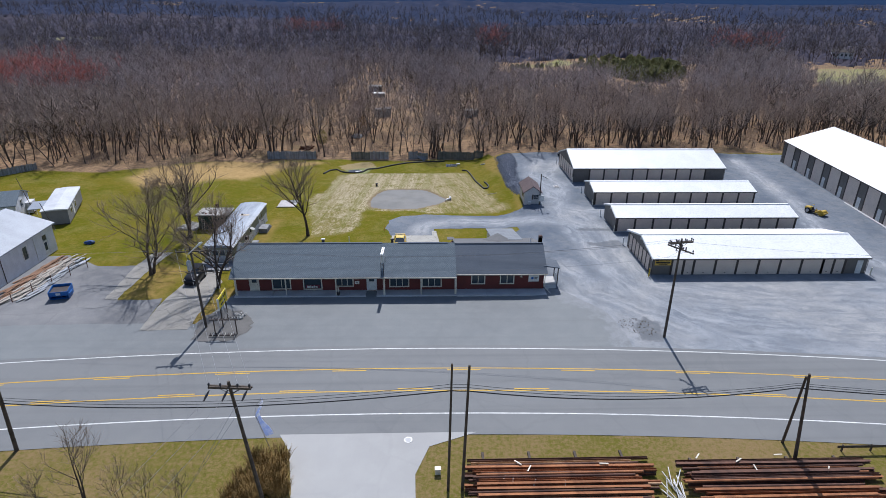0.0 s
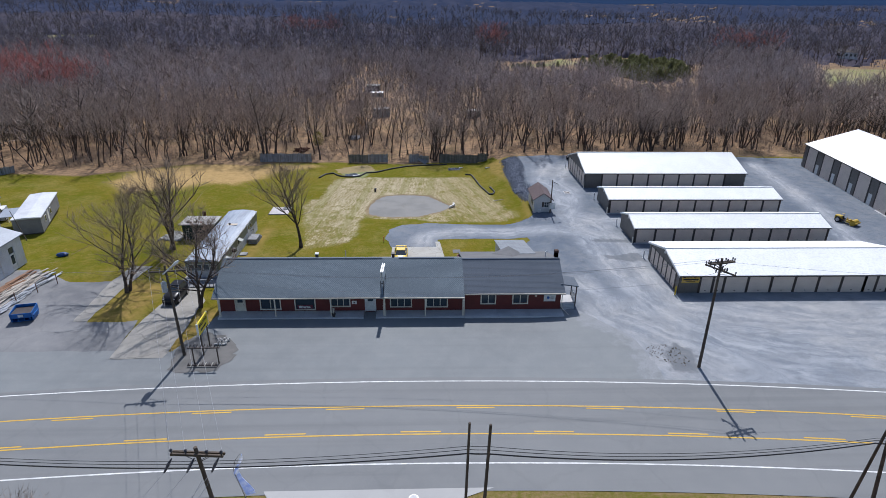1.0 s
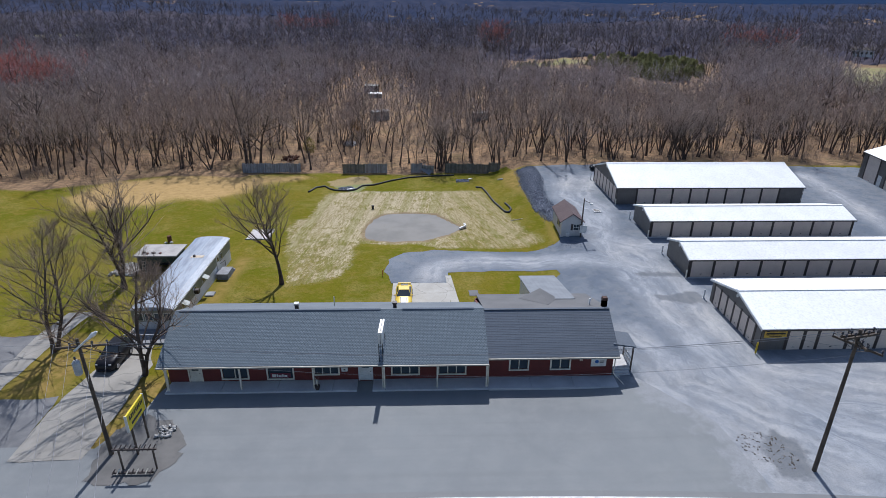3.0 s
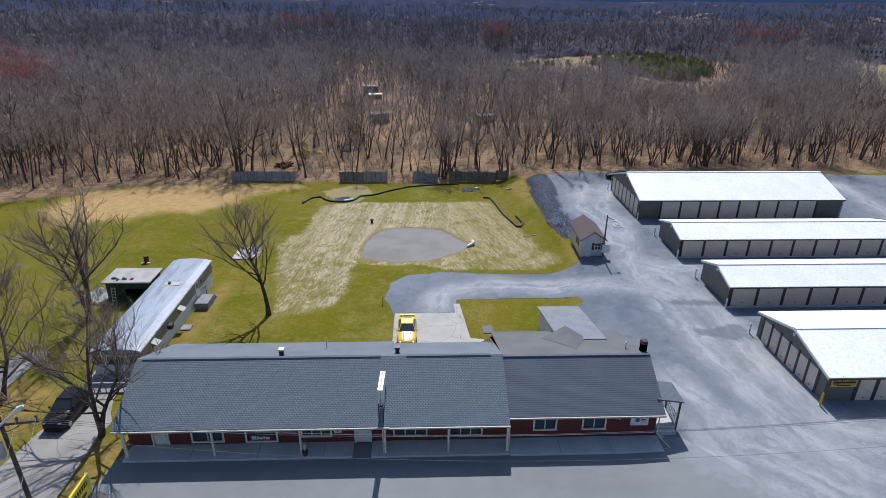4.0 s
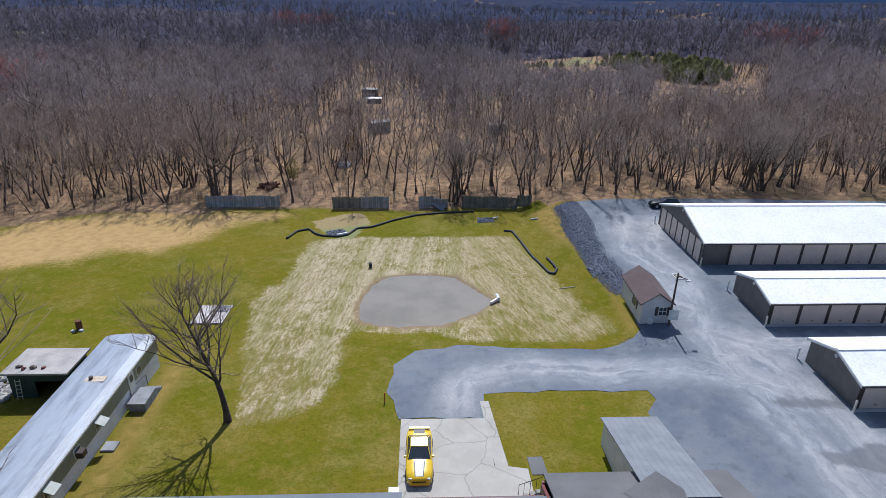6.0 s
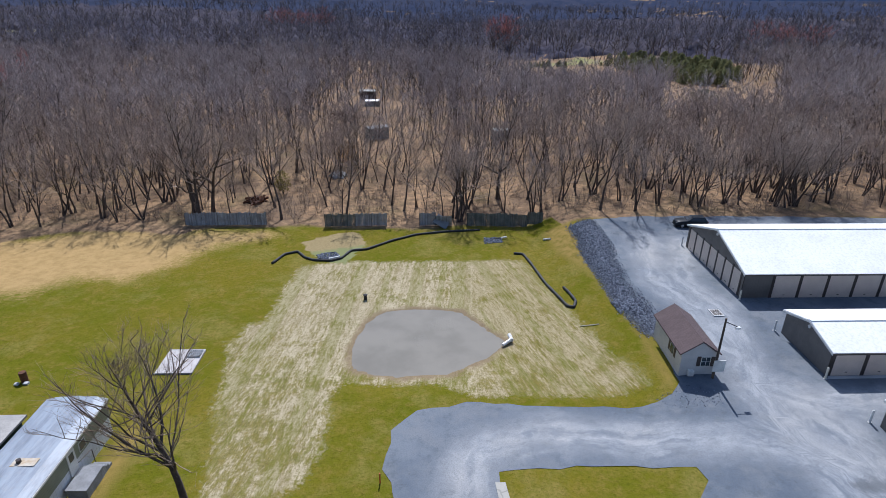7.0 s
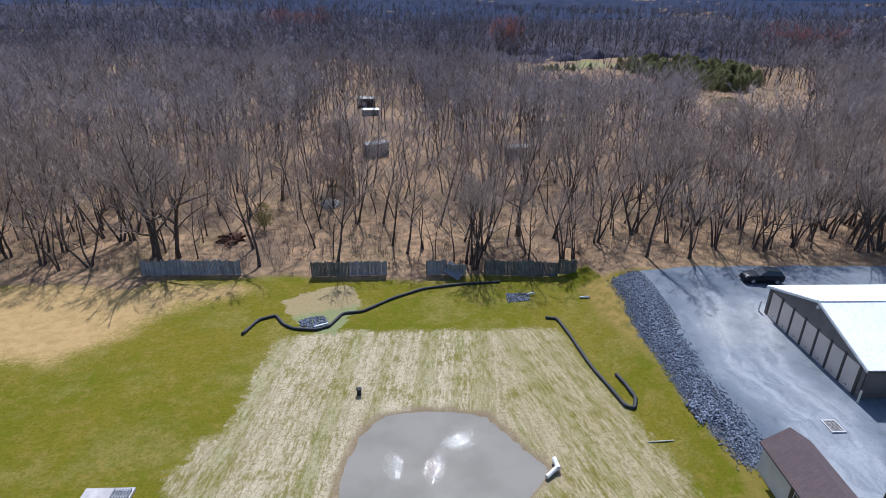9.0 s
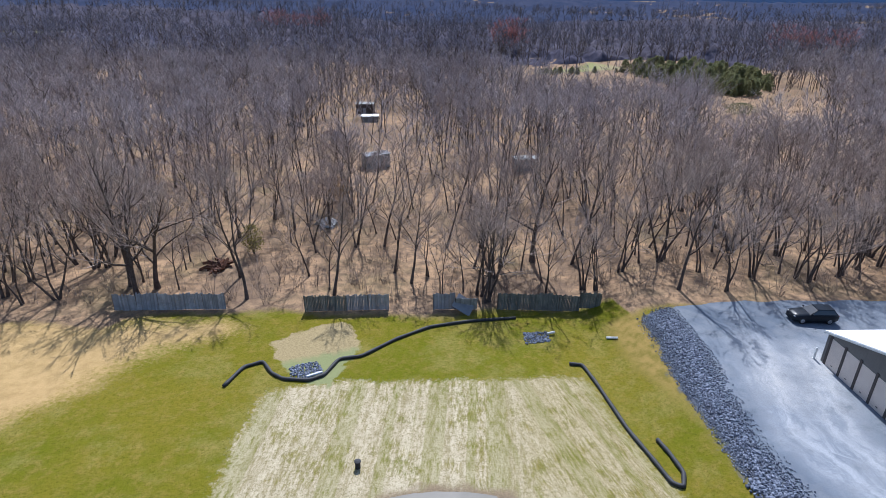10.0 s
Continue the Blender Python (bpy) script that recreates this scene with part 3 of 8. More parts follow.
def sheet(name, poly, mat, label, category, lift=0.02, step=2.5, kind="structure", depth=None):
    """A surface laid over the land inside an outline."""
    from mathutils.geometry import delaunay_2d_cdt
    p = np.array(poly)
    inner = [(x, y) for x in np.arange(p[:, 0].min() + 0.7, p[:, 0].max(), step) for y in np.arange(p[:, 1].min() + 0.7, p[:, 1].max(), step)]
    ix = np.array(inner) if inner else np.zeros((0, 2))
    keep = ix[signed(ix[:, 0], ix[:, 1], poly) > 0.4] if len(ix) else ix
    pts = [Vector(q) for q in poly] + [Vector(q) for q in keep.tolist()]
    v2, _, faces, *_ = delaunay_2d_cdt(pts, [], [list(range(len(poly)))], 1, 1e-5)
    g = Geo()
    zz = heights([v.x for v in v2], [v.y for v in v2])
    g.add([(v.x, v.y, (z if depth is None else depth) + lift) for v, z in zip(v2, zz)], [tuple(f) for f in faces])
    ob = single(name, g, mat, label, category, kind=kind)
    bm = bmesh.new()
    bm.from_mesh(ob.data)
    bmesh.ops.recalc_face_normals(bm, faces=bm.faces)
    if sum(f.normal.z for f in bm.faces) < 0:
        bmesh.ops.reverse_faces(bm, faces=bm.faces)
    bm.to_mesh(ob.data)
    bm.free()
    return ob


def road_y(x, off):
    return 53.05 - off - 0.0012 * (x + 3) ** 2 if abs(x + 3) < 90 else 53.05 - off - 0.0012 * 8100 - 0.216 * (abs(x + 3) - 90)


def strip(name, off0, off1, x0, x1, mat, label, category, lift, step=2.0, kind="structure", parent=None):
    g = Geo()
    n = max(2, int((x1 - x0) / step))
    for i in range(n + 1):
        x = x0 + (x1 - x0) * i / n
        for o in (off0, off1):
            g.v.append((x, road_y(x, o), gz(x, road_y(x, o)) + lift))
    g.f = [(2 * i, 2 * i + 1, 2 * i + 3, 2 * i + 2) for i in range(n)]
    me = g.mesh(name, mat)
    me.flip_normals() if me.polygons[0].normal.z < 0 else None
    ob = new(name, me)
    if parent is not None:
        ob.parent = parent
        return tagged(ob, label)
    return tagged(ob, label, category, kind=kind)


road = strip("road", -0.6, 13.4, -420, 420, M["road"], "grey asphalt road with a centre turning lane", "road", 0.03)
strip("edge_line", -0.07, 0.07, -300, 300, M["white_line"], "", "", 0.037, parent=road)
strip("edge_line", 10.53, 10.67, -300, 300, M["white_line"], "", "", 0.037, parent=road)
strip("lane_line", 3.55, 3.69, -300, 300, M["yellow_line"], "solid yellow line", "", 0.037, parent=road)
strip("lane_line", 7.2, 7.34, -300, 300, M["yellow_line"], "solid yellow line", "", 0.037, parent=road)
for k in range(-8, 9):
    a = -32.6 + 11.6 * (k + 2)
    strip("lane_dash", 3.84, 3.98, a, a + 3.4, M["yellow_line"], "", "", 0.037, 1.0, parent=road)
    a = -36.6 + 11.3 * (k + 2)
    strip("lane_dash", 6.91, 7.05, a, a + 3.4, M["yellow_line"], "", "", 0.037, 1.0, parent=road)

edge_n = [(x, road_y(x, -0.5)) for x in np.arange(-75, 22.5, 4.0)]
lot = sheet("parking_lot", edge_n + wavy([(22.6, 52.4), (22.6, 54.4), (22.0, 60.2), (17.6, 65.8), (16.2, 66.8), (-24, 66.6), (-25.2, 61.5), (-26.6, 58.5), (-32.2, 58.8), (-47, 58.6), (-75, 54.5)], 1.5, 0.12, 1, False), M["lot"],
      "pale grey asphalt forecourt before the shop", "parking lot", 0.02, 1.2)
spot = np.array([v.co[:2] for v in lot.data.vertices])
from_yard = np.full(len(spot), 9.0)
for (ax, ay), (bx, by) in (((22.6, 50.5), (22.6, 54.4)), ((22.6, 54.4), (22.0, 60.2)), ((22.0, 60.2), (17.6, 65.8)), ((17.6, 65.8), (16.2, 67.5))):
    u = np.clip(((spot[:, 0] - ax) * (bx - ax) + (spot[:, 1] - ay) * (by - ay)) / ((bx - ax) ** 2 + (by - ay) ** 2), 0, 1)
    from_yard = np.minimum(from_yard, np.hypot(spot[:, 0] - ax - u * (bx - ax), spot[:, 1] - ay - u * (by - ay)))
lot.data.attributes.new("from_yard", "FLOAT", "POINT").data.foreach_set("value", from_yard.astype(np.float32))
sheet("side_lot", wavy([(-75, 52), (-47, 57.3), (-32.2, 57.0), (-32.8, 64.8), (-38.2, 64.7), (-39, 75.4), (-45.5, 75), (-52, 79), (-75, 79)], 1.2, 0.2, 3), M["oldlot"], "dark stained old asphalt beside the drive", "parking lot", 0.014)


def gravel_material():
    """Crushed stone: blue-grey where it lies loose, pale and streaked where wheels have ground it."""
    m, nt, N, Lk, b = tree_of("crushed_stone")
    co = coords(nt, world=True)
    n1, n2, n3 = noise_of(nt, co, 0.07, 6, 0.65), noise_of(nt, co, 0.4, 6, 0.65), noise_of(nt, co, 11, 4, 0.75)
    lane = N.new("ShaderNodeCombineXYZ")
    Lk.new(math_of(nt, "MULTIPLY", math_of(nt, "ADD", attr_of(nt, "across"), math_of(nt, "MULTIPLY", n1, 6.0)), 0.85), lane.inputs[0])
    Lk.new(math_of(nt, "MULTIPLY", attr_of(nt, "along"), 0.16), lane.inputs[1])
    Lk.new(math_of(nt, "MULTIPLY", n2, 2.2), lane.inputs[2])
    streak = noise_of(nt, lane.outputs[0], 1.0, 6, 0.68)
    wob = math_of(nt, "MULTIPLY", math_of(nt, "SUBTRACT", math_of(nt, "ADD", math_of(nt, "MULTIPLY", n2, 0.6), math_of(nt, "MULTIPLY", streak, 0.4)), 0.5), 9.0)
    wheel = math_of(nt, "SUBTRACT", 1.0, ramp_of(nt, math_of(nt, "ADD", attr_of(nt, "wheel"), wob), 0.0, 3.4))
    patch = noise_of(nt, co, 0.9, 6, 0.75)
    col = mix_of(nt, ramp_of(nt, n1, 0.38, 0.62), (0.103, 0.126, 0.162), (0.168, 0.19, 0.222))
    col = mix_of(nt, math_of(nt, "MULTIPLY", ramp_of(nt, n2, 0.42, 0.66), 0.55), col, (0.2, 0.21, 0.226))
    col = mix_of(nt, math_of(nt, "MULTIPLY", ramp_of(nt, patch, 0.5, 0.68), 0.6), col, (0.085, 0.104, 0.122))
    worn = math_of(nt, "MULTIPLY", wheel, math_of(nt, "MULTIPLY_ADD", ramp_of(nt, streak, 0.36, 0.64), 0.6, 0.25))
    col = mix_of(nt, worn, col, mix_of(nt, ramp_of(nt, n1, 0.4, 0.65), (0.39, 0.405, 0.425), (0.43, 0.42, 0.405)))
    # damp runoff at the corners of the buildings
    damp = ramp_of(nt, math_of(nt, "ADD", attr_of(nt, "damp"), math_of(nt, "MULTIPLY", math_of(nt, "SUBTRACT", n2, 0.5), 2.5)), -0.1, 0.5)
    col = mix_of(nt, math_of(nt, "MULTIPLY", damp, 0.7), col, (0.11, 0.118, 0.128))
    col = mix_of(nt, math_of(nt, "MULTIPLY", ramp_of(nt, n3, 0.4, 0.75), 0.45), col, (0.08, 0.084, 0.092))
    Lk.new(col, b.inputs["Base Color"])
    b.inputs["Roughness"].default_value, b.inputs["Specular IOR Level"].default_value = 0.9, 0.2
    bump_of(nt, b, n3, 0.7, 0.03)
    return m


M["gravel"] = gravel_material()
edge_r = [(x, road_y(x, -0.5)) for x in np.arange(90, 21, -4.0)]
yard = sheet("gravel_yard", edge_r + wavy([(21.0, 52.3), (21.1, 55), (20.7, 60), (16.4, 65.3), (15.4, 66.8), (15.2, 80), (14.6, 86.9), (15.5, 88.4), (15.2, 89.8), (9.8, 90.4), (1.7, 90.3), (1.6, 86.9), (-5.4, 87.0), (-6.5, 90.7), (-6, 94.8), (-4.4, 97.1), (-0.3, 98.1), (8.5, 97.5), (14.2, 96.8), (16.7, 97.4), (17.9, 98.8), (18.6, 104.3), (18.2, 112.4), (18, 122.7), (18.2, 130.8), (19.5, 135.0), (21.2, 136), (27.8, 137.1), (43.6, 137), (70, 136), (92, 134), (110, 130), (110, 40)], 1.2, 0.22, 7, False), M["gravel"],
      "pale grey crushed-stone yard and lane with lighter wheel tracks", "gravel yard", 0.014, 0.8)
TRACKS = [[(-0.9, 88), (-0.2, 91.5), (1.7, 93.2), (6.2, 94.3), (12.1, 93.2), (16.9, 91.9), (22.3, 91.4), (26.1, 87.7)], [(29.9, 127.8), (25.3, 116.8), (26.9, 111), (25.3, 103.3), (23.6, 97.2), (23.4, 93.2), (26.2, 89.7)],
          [(25.9, 129.3), (22.4, 116.9), (24.3, 110.2), (23.7, 103.4)], [(23.6, 97.2), (28.2, 95.5), (33.4, 95.9), (60, 96)], [(23.5, 94), (24.8, 81.7), (25.3, 71), (27.7, 64.8), (30.8, 59.7), (37.1, 56.7), (60, 55)],
          [(27.3, 96), (28.9, 84.8), (28.6, 75.9), (29.1, 67.6), (36.4, 64.6), (60, 62)], [(19.5, 73.5), (21.7, 64.9), (26.1, 60.6), (30.6, 55.5)], [(72, 130), (68, 100), (64, 82), (66, 62)]]
pts = np.array([v.co[:2] for v in yard.data.vertices])
near, across, along = np.full(len(pts), 9.0), np.full(len(pts), 9.0), np.zeros(len(pts))
for line in TRACKS:
    run = 0.0
    for (ax, ay), (bx, by) in zip(line, line[1:]):
        ln = math.hypot(bx - ax, by - ay)
        u = np.clip(((pts[:, 0] - ax) * (bx - ax) + (pts[:, 1] - ay) * (by - ay)) / ln ** 2, 0, 1)
        gap = np.hypot(pts[:, 0] - ax - u * (bx - ax), pts[:, 1] - ay - u * (by - ay))
        side = np.sign((bx - ax) * (pts[:, 1] - ay) - (by - ay) * (pts[:, 0] - ax))
        closer = gap < near
        near, across, along = np.where(closer, gap, near), np.where(closer, gap * side, across), np.where(closer, run + u * ln, along)
        run += ln
front = (pts[:, 0] > 18) & (pts[:, 1] < 90)
near = np.where(front, np.minimum(near, np.clip((pts[:, 1] - 64) / 3.0, 0.9, 9.0)), near)
damp = np.full(len(pts), -8.0)
for outline in ([(23.6, 88), (25.5, 87.6), (30.4, 88.4), (30.4, 86.4), (25, 86)], [(23.4, 82.4), (25.6, 82), (30.6, 82.6), (30.6, 79.6), (27, 79.6), (25, 80.2)], [(24, 57.6), (26.4, 59.4), (27.8, 57.2), (26.6, 54), (23.4, 54)]):
    damp = np.maximum(damp, signed(pts[:, 0], pts[:, 1], outline))
for key, vals in (("wheel", near), ("across", across), ("along", along), ("damp", damp)):
    yard.data.attributes.new(key, "FLOAT", "POINT").data.foreach_set("value", vals.astype(np.float32))

# ---- storage buildings ----
def storage(label, x0, x1, y0, y1, base, eave, apex, front, gable=(), sign=False, at=None):
    """A long metal building along x with a low white gable roof; front: (from, to, kind) bays in the long wall; gable: bays in the end wall."""
    th = thing("storage_building", label, "storage building", at, "rows of storage units")
    ym, w = (y0 + y1) / 2, 0.12
    g = Geo()
    g.box(x0, x1, y1 - w, y1, base, eave)
    g.box(x0, x1, y0, y0 + w, base, eave)
    for xa in (x0, x1 - w):
        g.prism([(y0 + w, base), (y1 - w, base), (y1 - w, eave), (ym, apex - 0.1), (y0 + w, eave)], xa, xa + w)
    part("wall", g, M["metal_dark"], th, "dark bronze ribbed metal wall")
    g = Geo()
    o, t = 0.28, 0.12
    sl = (apex - eave) / (ym - y0)
    for s, ye in ((1, y0 - o), (-1, y1 + o)):
        ze = eave - o * sl
        n = max(4, int((x1 - x0) / 0.6))
        g.prism([(ye, ze), (ye, ze + t), (ym, apex + t), (ym, apex)], x0 - 0.2, x1 + 0.2)
    part("roof", g, M["roof_white"], th, "white metal gable roof")
    g = Geo()
    g.box(x0 - 0.2, x1 + 0.2, ym - 0.18, ym + 0.18, apex + t - 0.02, apex + t + 0.035)
    part("ridge_cap", g, M["roof_white"], th)
    g = Geo()
    g.box(x0 - 0.22, x1 + 0.22, y0 - o - 0.09, y0 - o + 0.0, eave - o * sl - 0.06, eave - o * sl + 0.07)
    part("gutter", g, M["trim_dark"], th, "dark bronze gutter")
    for xa in (x0 - 0.23, x1 + 0.2):
        g = Geo()
        for ya, yb, za, zb in ((y0 - o, ym, eave - o * sl, apex), (y1 + o, ym, eave - o * sl, apex)):
            g.prism([(ya, za - 0.14), (ya, za + 0.02), (yb, zb + 0.02), (yb, zb - 0.14)], xa, xa + 0.03)
        part("rake_trim", g, M["white_trim"] if xa < x0 else M["trim_dark"], th)
    top = eave - 0.28
    for a, b, kind in front:
        g = Geo()
        if kind == "door":
            g.box(a + 0.17, b - 0.17, y0 - 0.025, y0 + 0.02, base + 0.02, top)
            d = part("rollup_door", g, M["rolldoor"], th, "beige roll-up door")
            h = Geo().box((a + b) / 2 - 0.1, (a + b) / 2 + 0.1, y0 - 0.05, y0 - 0.025, base + 0.35, base + 0.42)
            part("latch", h, M["trim_dark"], d)
        if kind == "man":
            g.box(a + 0.1, b - 0.1, y0 - 0.03, y0 + 0.02, base + 0.02, base + 2.05)
            part("door", g, M["white_trim"], th, "white steel door")
    for e in sorted({round(v, 2) for a, b, k in front if k == "door" for v in (a, b)}):
        g = Geo().box(e - 0.15, e + 0.15, y0 - 0.055, y0 + 0.01, base, eave - 0.05)
        part("door_post", g, M["trim_dark"], th)
    for a, b, kind in gable:
        g = Geo().box(x0 - 0.025, x0 + 0.02, a + 0.14, b - 0.14, base + 0.02, top)
        d = part("rollup_door", g, M["rolldoor"], th, "beige roll-up door")
        part("latch", Geo().box(x0 - 0.05, x0 - 0.025, (a + b) / 2 - 0.1, (a + b) / 2 + 0.1, base + 0.35, base + 0.42), M["trim_dark"], d)
    for e in sorted({round(v, 2) for a, b, k in gable for v in (a, b)}):
        part("door_post", Geo().box(x0 - 0.055, x0 + 0.01, e - 0.13, e + 0.13, base, eave - 0.05), M["trim_dark"], th)
    # round gable lamp, downspouts and a concrete sill along the doors
    part("gable_lamp", Geo().tube([(x0 - 0.1, ym, apex - 0.55), (x0, ym, apex - 0.55)], 0.17, 12), M["white_trim"], th)
    for xa in (x0 - 0.05, x1 + 0.05):
        part("downspout", Geo().tube([(xa, y0 - 0.12, eave - 0.1), (xa, y0 - 0.06, eave - 0.35), (xa, y0 - 0.06, base + 0.15), (xa, y0 - 0.3, base + 0.05)], 0.045, 6), M["trim_dark"], th)
    part("door_sill", Geo().box(x0 - 0.1, x1 + 0.1, y0 - 0.45, y0 - 0.06, base - 0.3, base + 0.03), M["walkslab"], th)
    return th


def bays(start, step, n):
    return [(start + step * i, start + step * (i + 1), "door") for i in range(n)]


def gable_bays(a, b, n):
    s = (b - a) / n
    return [(a + s * i, a + s * (i + 1), "door") for i in range(n)]


storage("dark metal storage building with beige doors, white roof and yellow sign", 30.75, 60.4, 70.1, 80.3, 0.2, 2.72, 4.05,
        [(33.35, 35.0, "door"), (35.0, 36.4, "door")] + bays(36.4, 2.97, 6) + [(54.25, 55.75, "door"), (55.75, 57.3, "door"), (58.9, 59.9, "man")], gable_bays(71.2, 79.6, 6))
storage("dark metal storage building with beige roll-up doors and white roof", 30.75, 60.2, 86.4, 92.8, 0.1, 2.5, 3.5, bays(30.95, 2.92, 10))
storage("dark metal storage building with beige roll-up doors and white roof", 30.65, 60.1, 99.1, 105.8, 0.2, 2.65, 3.6, bays(30.85, 2.92, 10))
storage("larger dark metal storage building with beige doors and white roof", 30.1, 60.9, 112.6, 126.3, 0.3, 3.25, 5.4, bays(33.3, 2.96, 8), gable_bays(113.2, 125.8, 7))
# the tall building at the end of the yard, turned to the lane
storage("tall dark metal garage building with wide beige doors, white roof", 0, 62, 0, 19, 0, 5.0, 8.3,
        [(1.4 + 6.4 * i, 1.4 + 6.4 * i + 3.9, "door") for i in range(9)] + [(5.6 + 6.4 * i, 5.6 + 6.4 * i + 1.25, "man") for i in range(9)], at=pose(82.1, 128.3, 0.2, 0, 0, -97.5))

# yellow notice board on the first storage building
sg = thing("wall_sign", "yellow sign board with dark lettering and an arrow", "sign")
part("board", Geo().box(31.0, 33.2, 70.0, 70.06, 1.72, 2.68), plain("sign_yellow", (0.62, 0.4, 0.06), None, 2, 20, 0.5, bump=0), sg)

# ---- the shop ----
HZ = -0.12
shop = thing("shop_building", "long low red clapboard shop with grey shingle roof and porch", "building", pose(0, 0, 0))
Y0, YR, YB, ZE, ZR = 65.2, 70.55, 76.7, 2.4, 4.85


def wall_with(name, x0, x1, y, z0, z1, holes, mat, parent, thick=0.18, label=""):
    """A wall along x with rectangular openings (x0, x1, z0, z1)."""
    xs2 = sorted({x0, x1, *[h[0] for h in holes], *[h[1] for h in holes]})
    zs2 = sorted({z0, z1, *[h[2] for h in holes], *[h[3] for h in holes]})
    nx2, nz2 = len(xs2), len(zs2)
    solid = lambda i, j: 0 <= i < nx2 - 1 and 0 <= j < nz2 - 1 and not any(h[0] <= xs2[i] and h[1] >= xs2[i + 1] and h[2] <= zs2[j] and h[3] >= zs2[j + 1] for h in holes)
    g = Geo()
    g.v = [(x, yy, z) for yy in (y, y + thick) for z in zs2 for x in xs2]
    at = lambda i, j, k: k * nx2 * nz2 + j * nx2 + i
    for i in range(nx2 - 1):
        for j in range(nz2 - 1):
            if not solid(i, j):
                continue
            g.f += [(at(i, j, 0), at(i + 1, j, 0), at(i + 1, j + 1, 0), at(i, j + 1, 0)), (at(i, j + 1, 1), at(i + 1, j + 1, 1), at(i + 1, j, 1), at(i, j, 1))]
            for di, dj, p, q in ((-1, 0, (i, j + 1), (i, j)), (1, 0, (i + 1, j), (i + 1, j + 1)), (0, -1, (i, j), (i + 1, j)), (0, 1, (i + 1, j + 1), (i, j + 1))):
                if not solid(i + di, j + dj):
                    g.f.append((at(*p, 0), at(*p, 1), at(*q, 1), at(*q, 0)))
    return part(name, g, mat, parent, label)


def window(x0, x1, z0, z1, y, parent, panes=2, mat=None, name="window"):
    """A window with trim, sill, mullions and panes, seen from -y."""
    t = 0.13
    g = Geo()
    g.box(x0 - t, x1 + t, y - 0.05, y + 0.02, z1, z1 + t).box(x0 - t, x0, y - 0.05, y + 0.02, z0, z1).box(x1, x1 + t, y - 0.05, y + 0.02, z0, z1)
    w = part(name, g, mat or M["white_trim"], parent, "cream-trimmed window")
    part("window_sill", Geo().box(x0 - t, x1 + t, y - 0.1, y + 0.02, z0 - 0.12, z0), mat or M["white_trim"], w)
    s = (x1 - x0) / panes
    for i in range(panes):
        part("pane", Geo().box(x0 + s * i + 0.03, x0 + s * (i + 1) - 0.03, y + 0.07, y + 0.09, z0, z1), M["glass"], w)
    for i in range(1, panes):
        part("mullion", Geo().box(x0 + s * i - 0.04, x0 + s * i + 0.04, y - 0.01, y + 0.1, z0, z1), mat or M["white_trim"], w)
    return w


WINS = [(-19.35, -17.2, 0.42, 1.75, 2), (-15.4, -13.25, 0.36, 1.75, 1), (-11.3, -9.25, 0.75, 1.75, 3), (-4.45, -2.15, 0.65, 1.7, 3), (-0.3, 2.0, 0.62, 1.7, 3),
        (6.05, 7.6, 0.98, 2.08, 2), (9.75, 11.35, 0.98, 2.08, 2)]
DOORS = [(-22.2, -21.2, HZ + 0.12, 1.98), (-7.35, -6.3, HZ + 0.12, 2.05)]
holes = [w[:4] for w in WINS] + DOORS
YW = 66.55
wall_with("wall_front", -24.0, 15.3, YW, HZ - 0.3, 2.42, holes, M["red_board"], shop, label="dark red clapboard front wall")
wall_with("wall_back", -24.0, 3.8, 76.2, HZ - 0.9, 2.25, [], M["red_board"], shop)
wall_with("wall_back", 3.8, 15.3, 77.3, HZ - 0.9, 2.3, [], M["red_board"], shop)
for xa, yb, zr in ((-24.0, 76.2, 4.75), (3.72, 77.3, 4.75), (15.12, 77.3, 4.75)):
    g = Geo().prism([(YW + 0.18, HZ - 0.8), (yb, HZ - 0.8), (yb, 2.2), (YR, zr), (YW + 0.18, 2.45)], xa, xa + 0.18)
    part("wall_gable", g, M["red_board"], shop, "dark red gable end")
for w in WINS:
    window(*w[:4], YW, shop, w[4], M["cream"])
# added dark panel behind the windows, in place of the shade indoors
part("dark_room", Geo().box(-23.7, 15.0, YW + 0.6, YW + 0.7, HZ, 2.3), M["trim_dark"], shop)
for (a, b, c, d), col, lab in ((DOORS[0], "cream", "cream panelled door"), (DOORS[1], "white_trim", "white panelled door")):
    g = Geo().box(a - 0.12, a, YW - 0.05, YW + 0.05, c, d).box(b, b + 0.12, YW - 0.05, YW + 0.05, c, d).box(a - 0.12, b + 0.12, YW - 0.05, YW + 0.05, d, d + 0.12)
    dr = part("door", g, M[col], shop, lab)
    part("door_leaf", Geo().box(a, b, YW + 0.04, YW + 0.09, c, d), M[col], dr)
    part("door_light", Geo().box(a + 0.2, b - 0.2, YW + 0.03, YW + 0.04, d - 0.75, d - 0.2), M["glass"], dr)
    part("door_handle", Geo().ball((b - 0.12, YW + 0.0, c + 0.95), 0.04, 0.05, 0.04), M["trim_dark"], dr)


def slope(x0, x1, ya, za, yb, zb, t=0.14):
    return Geo().prism([(ya, za), (yb, zb), (yb, zb + t), (ya, za + t)], x0, x1)


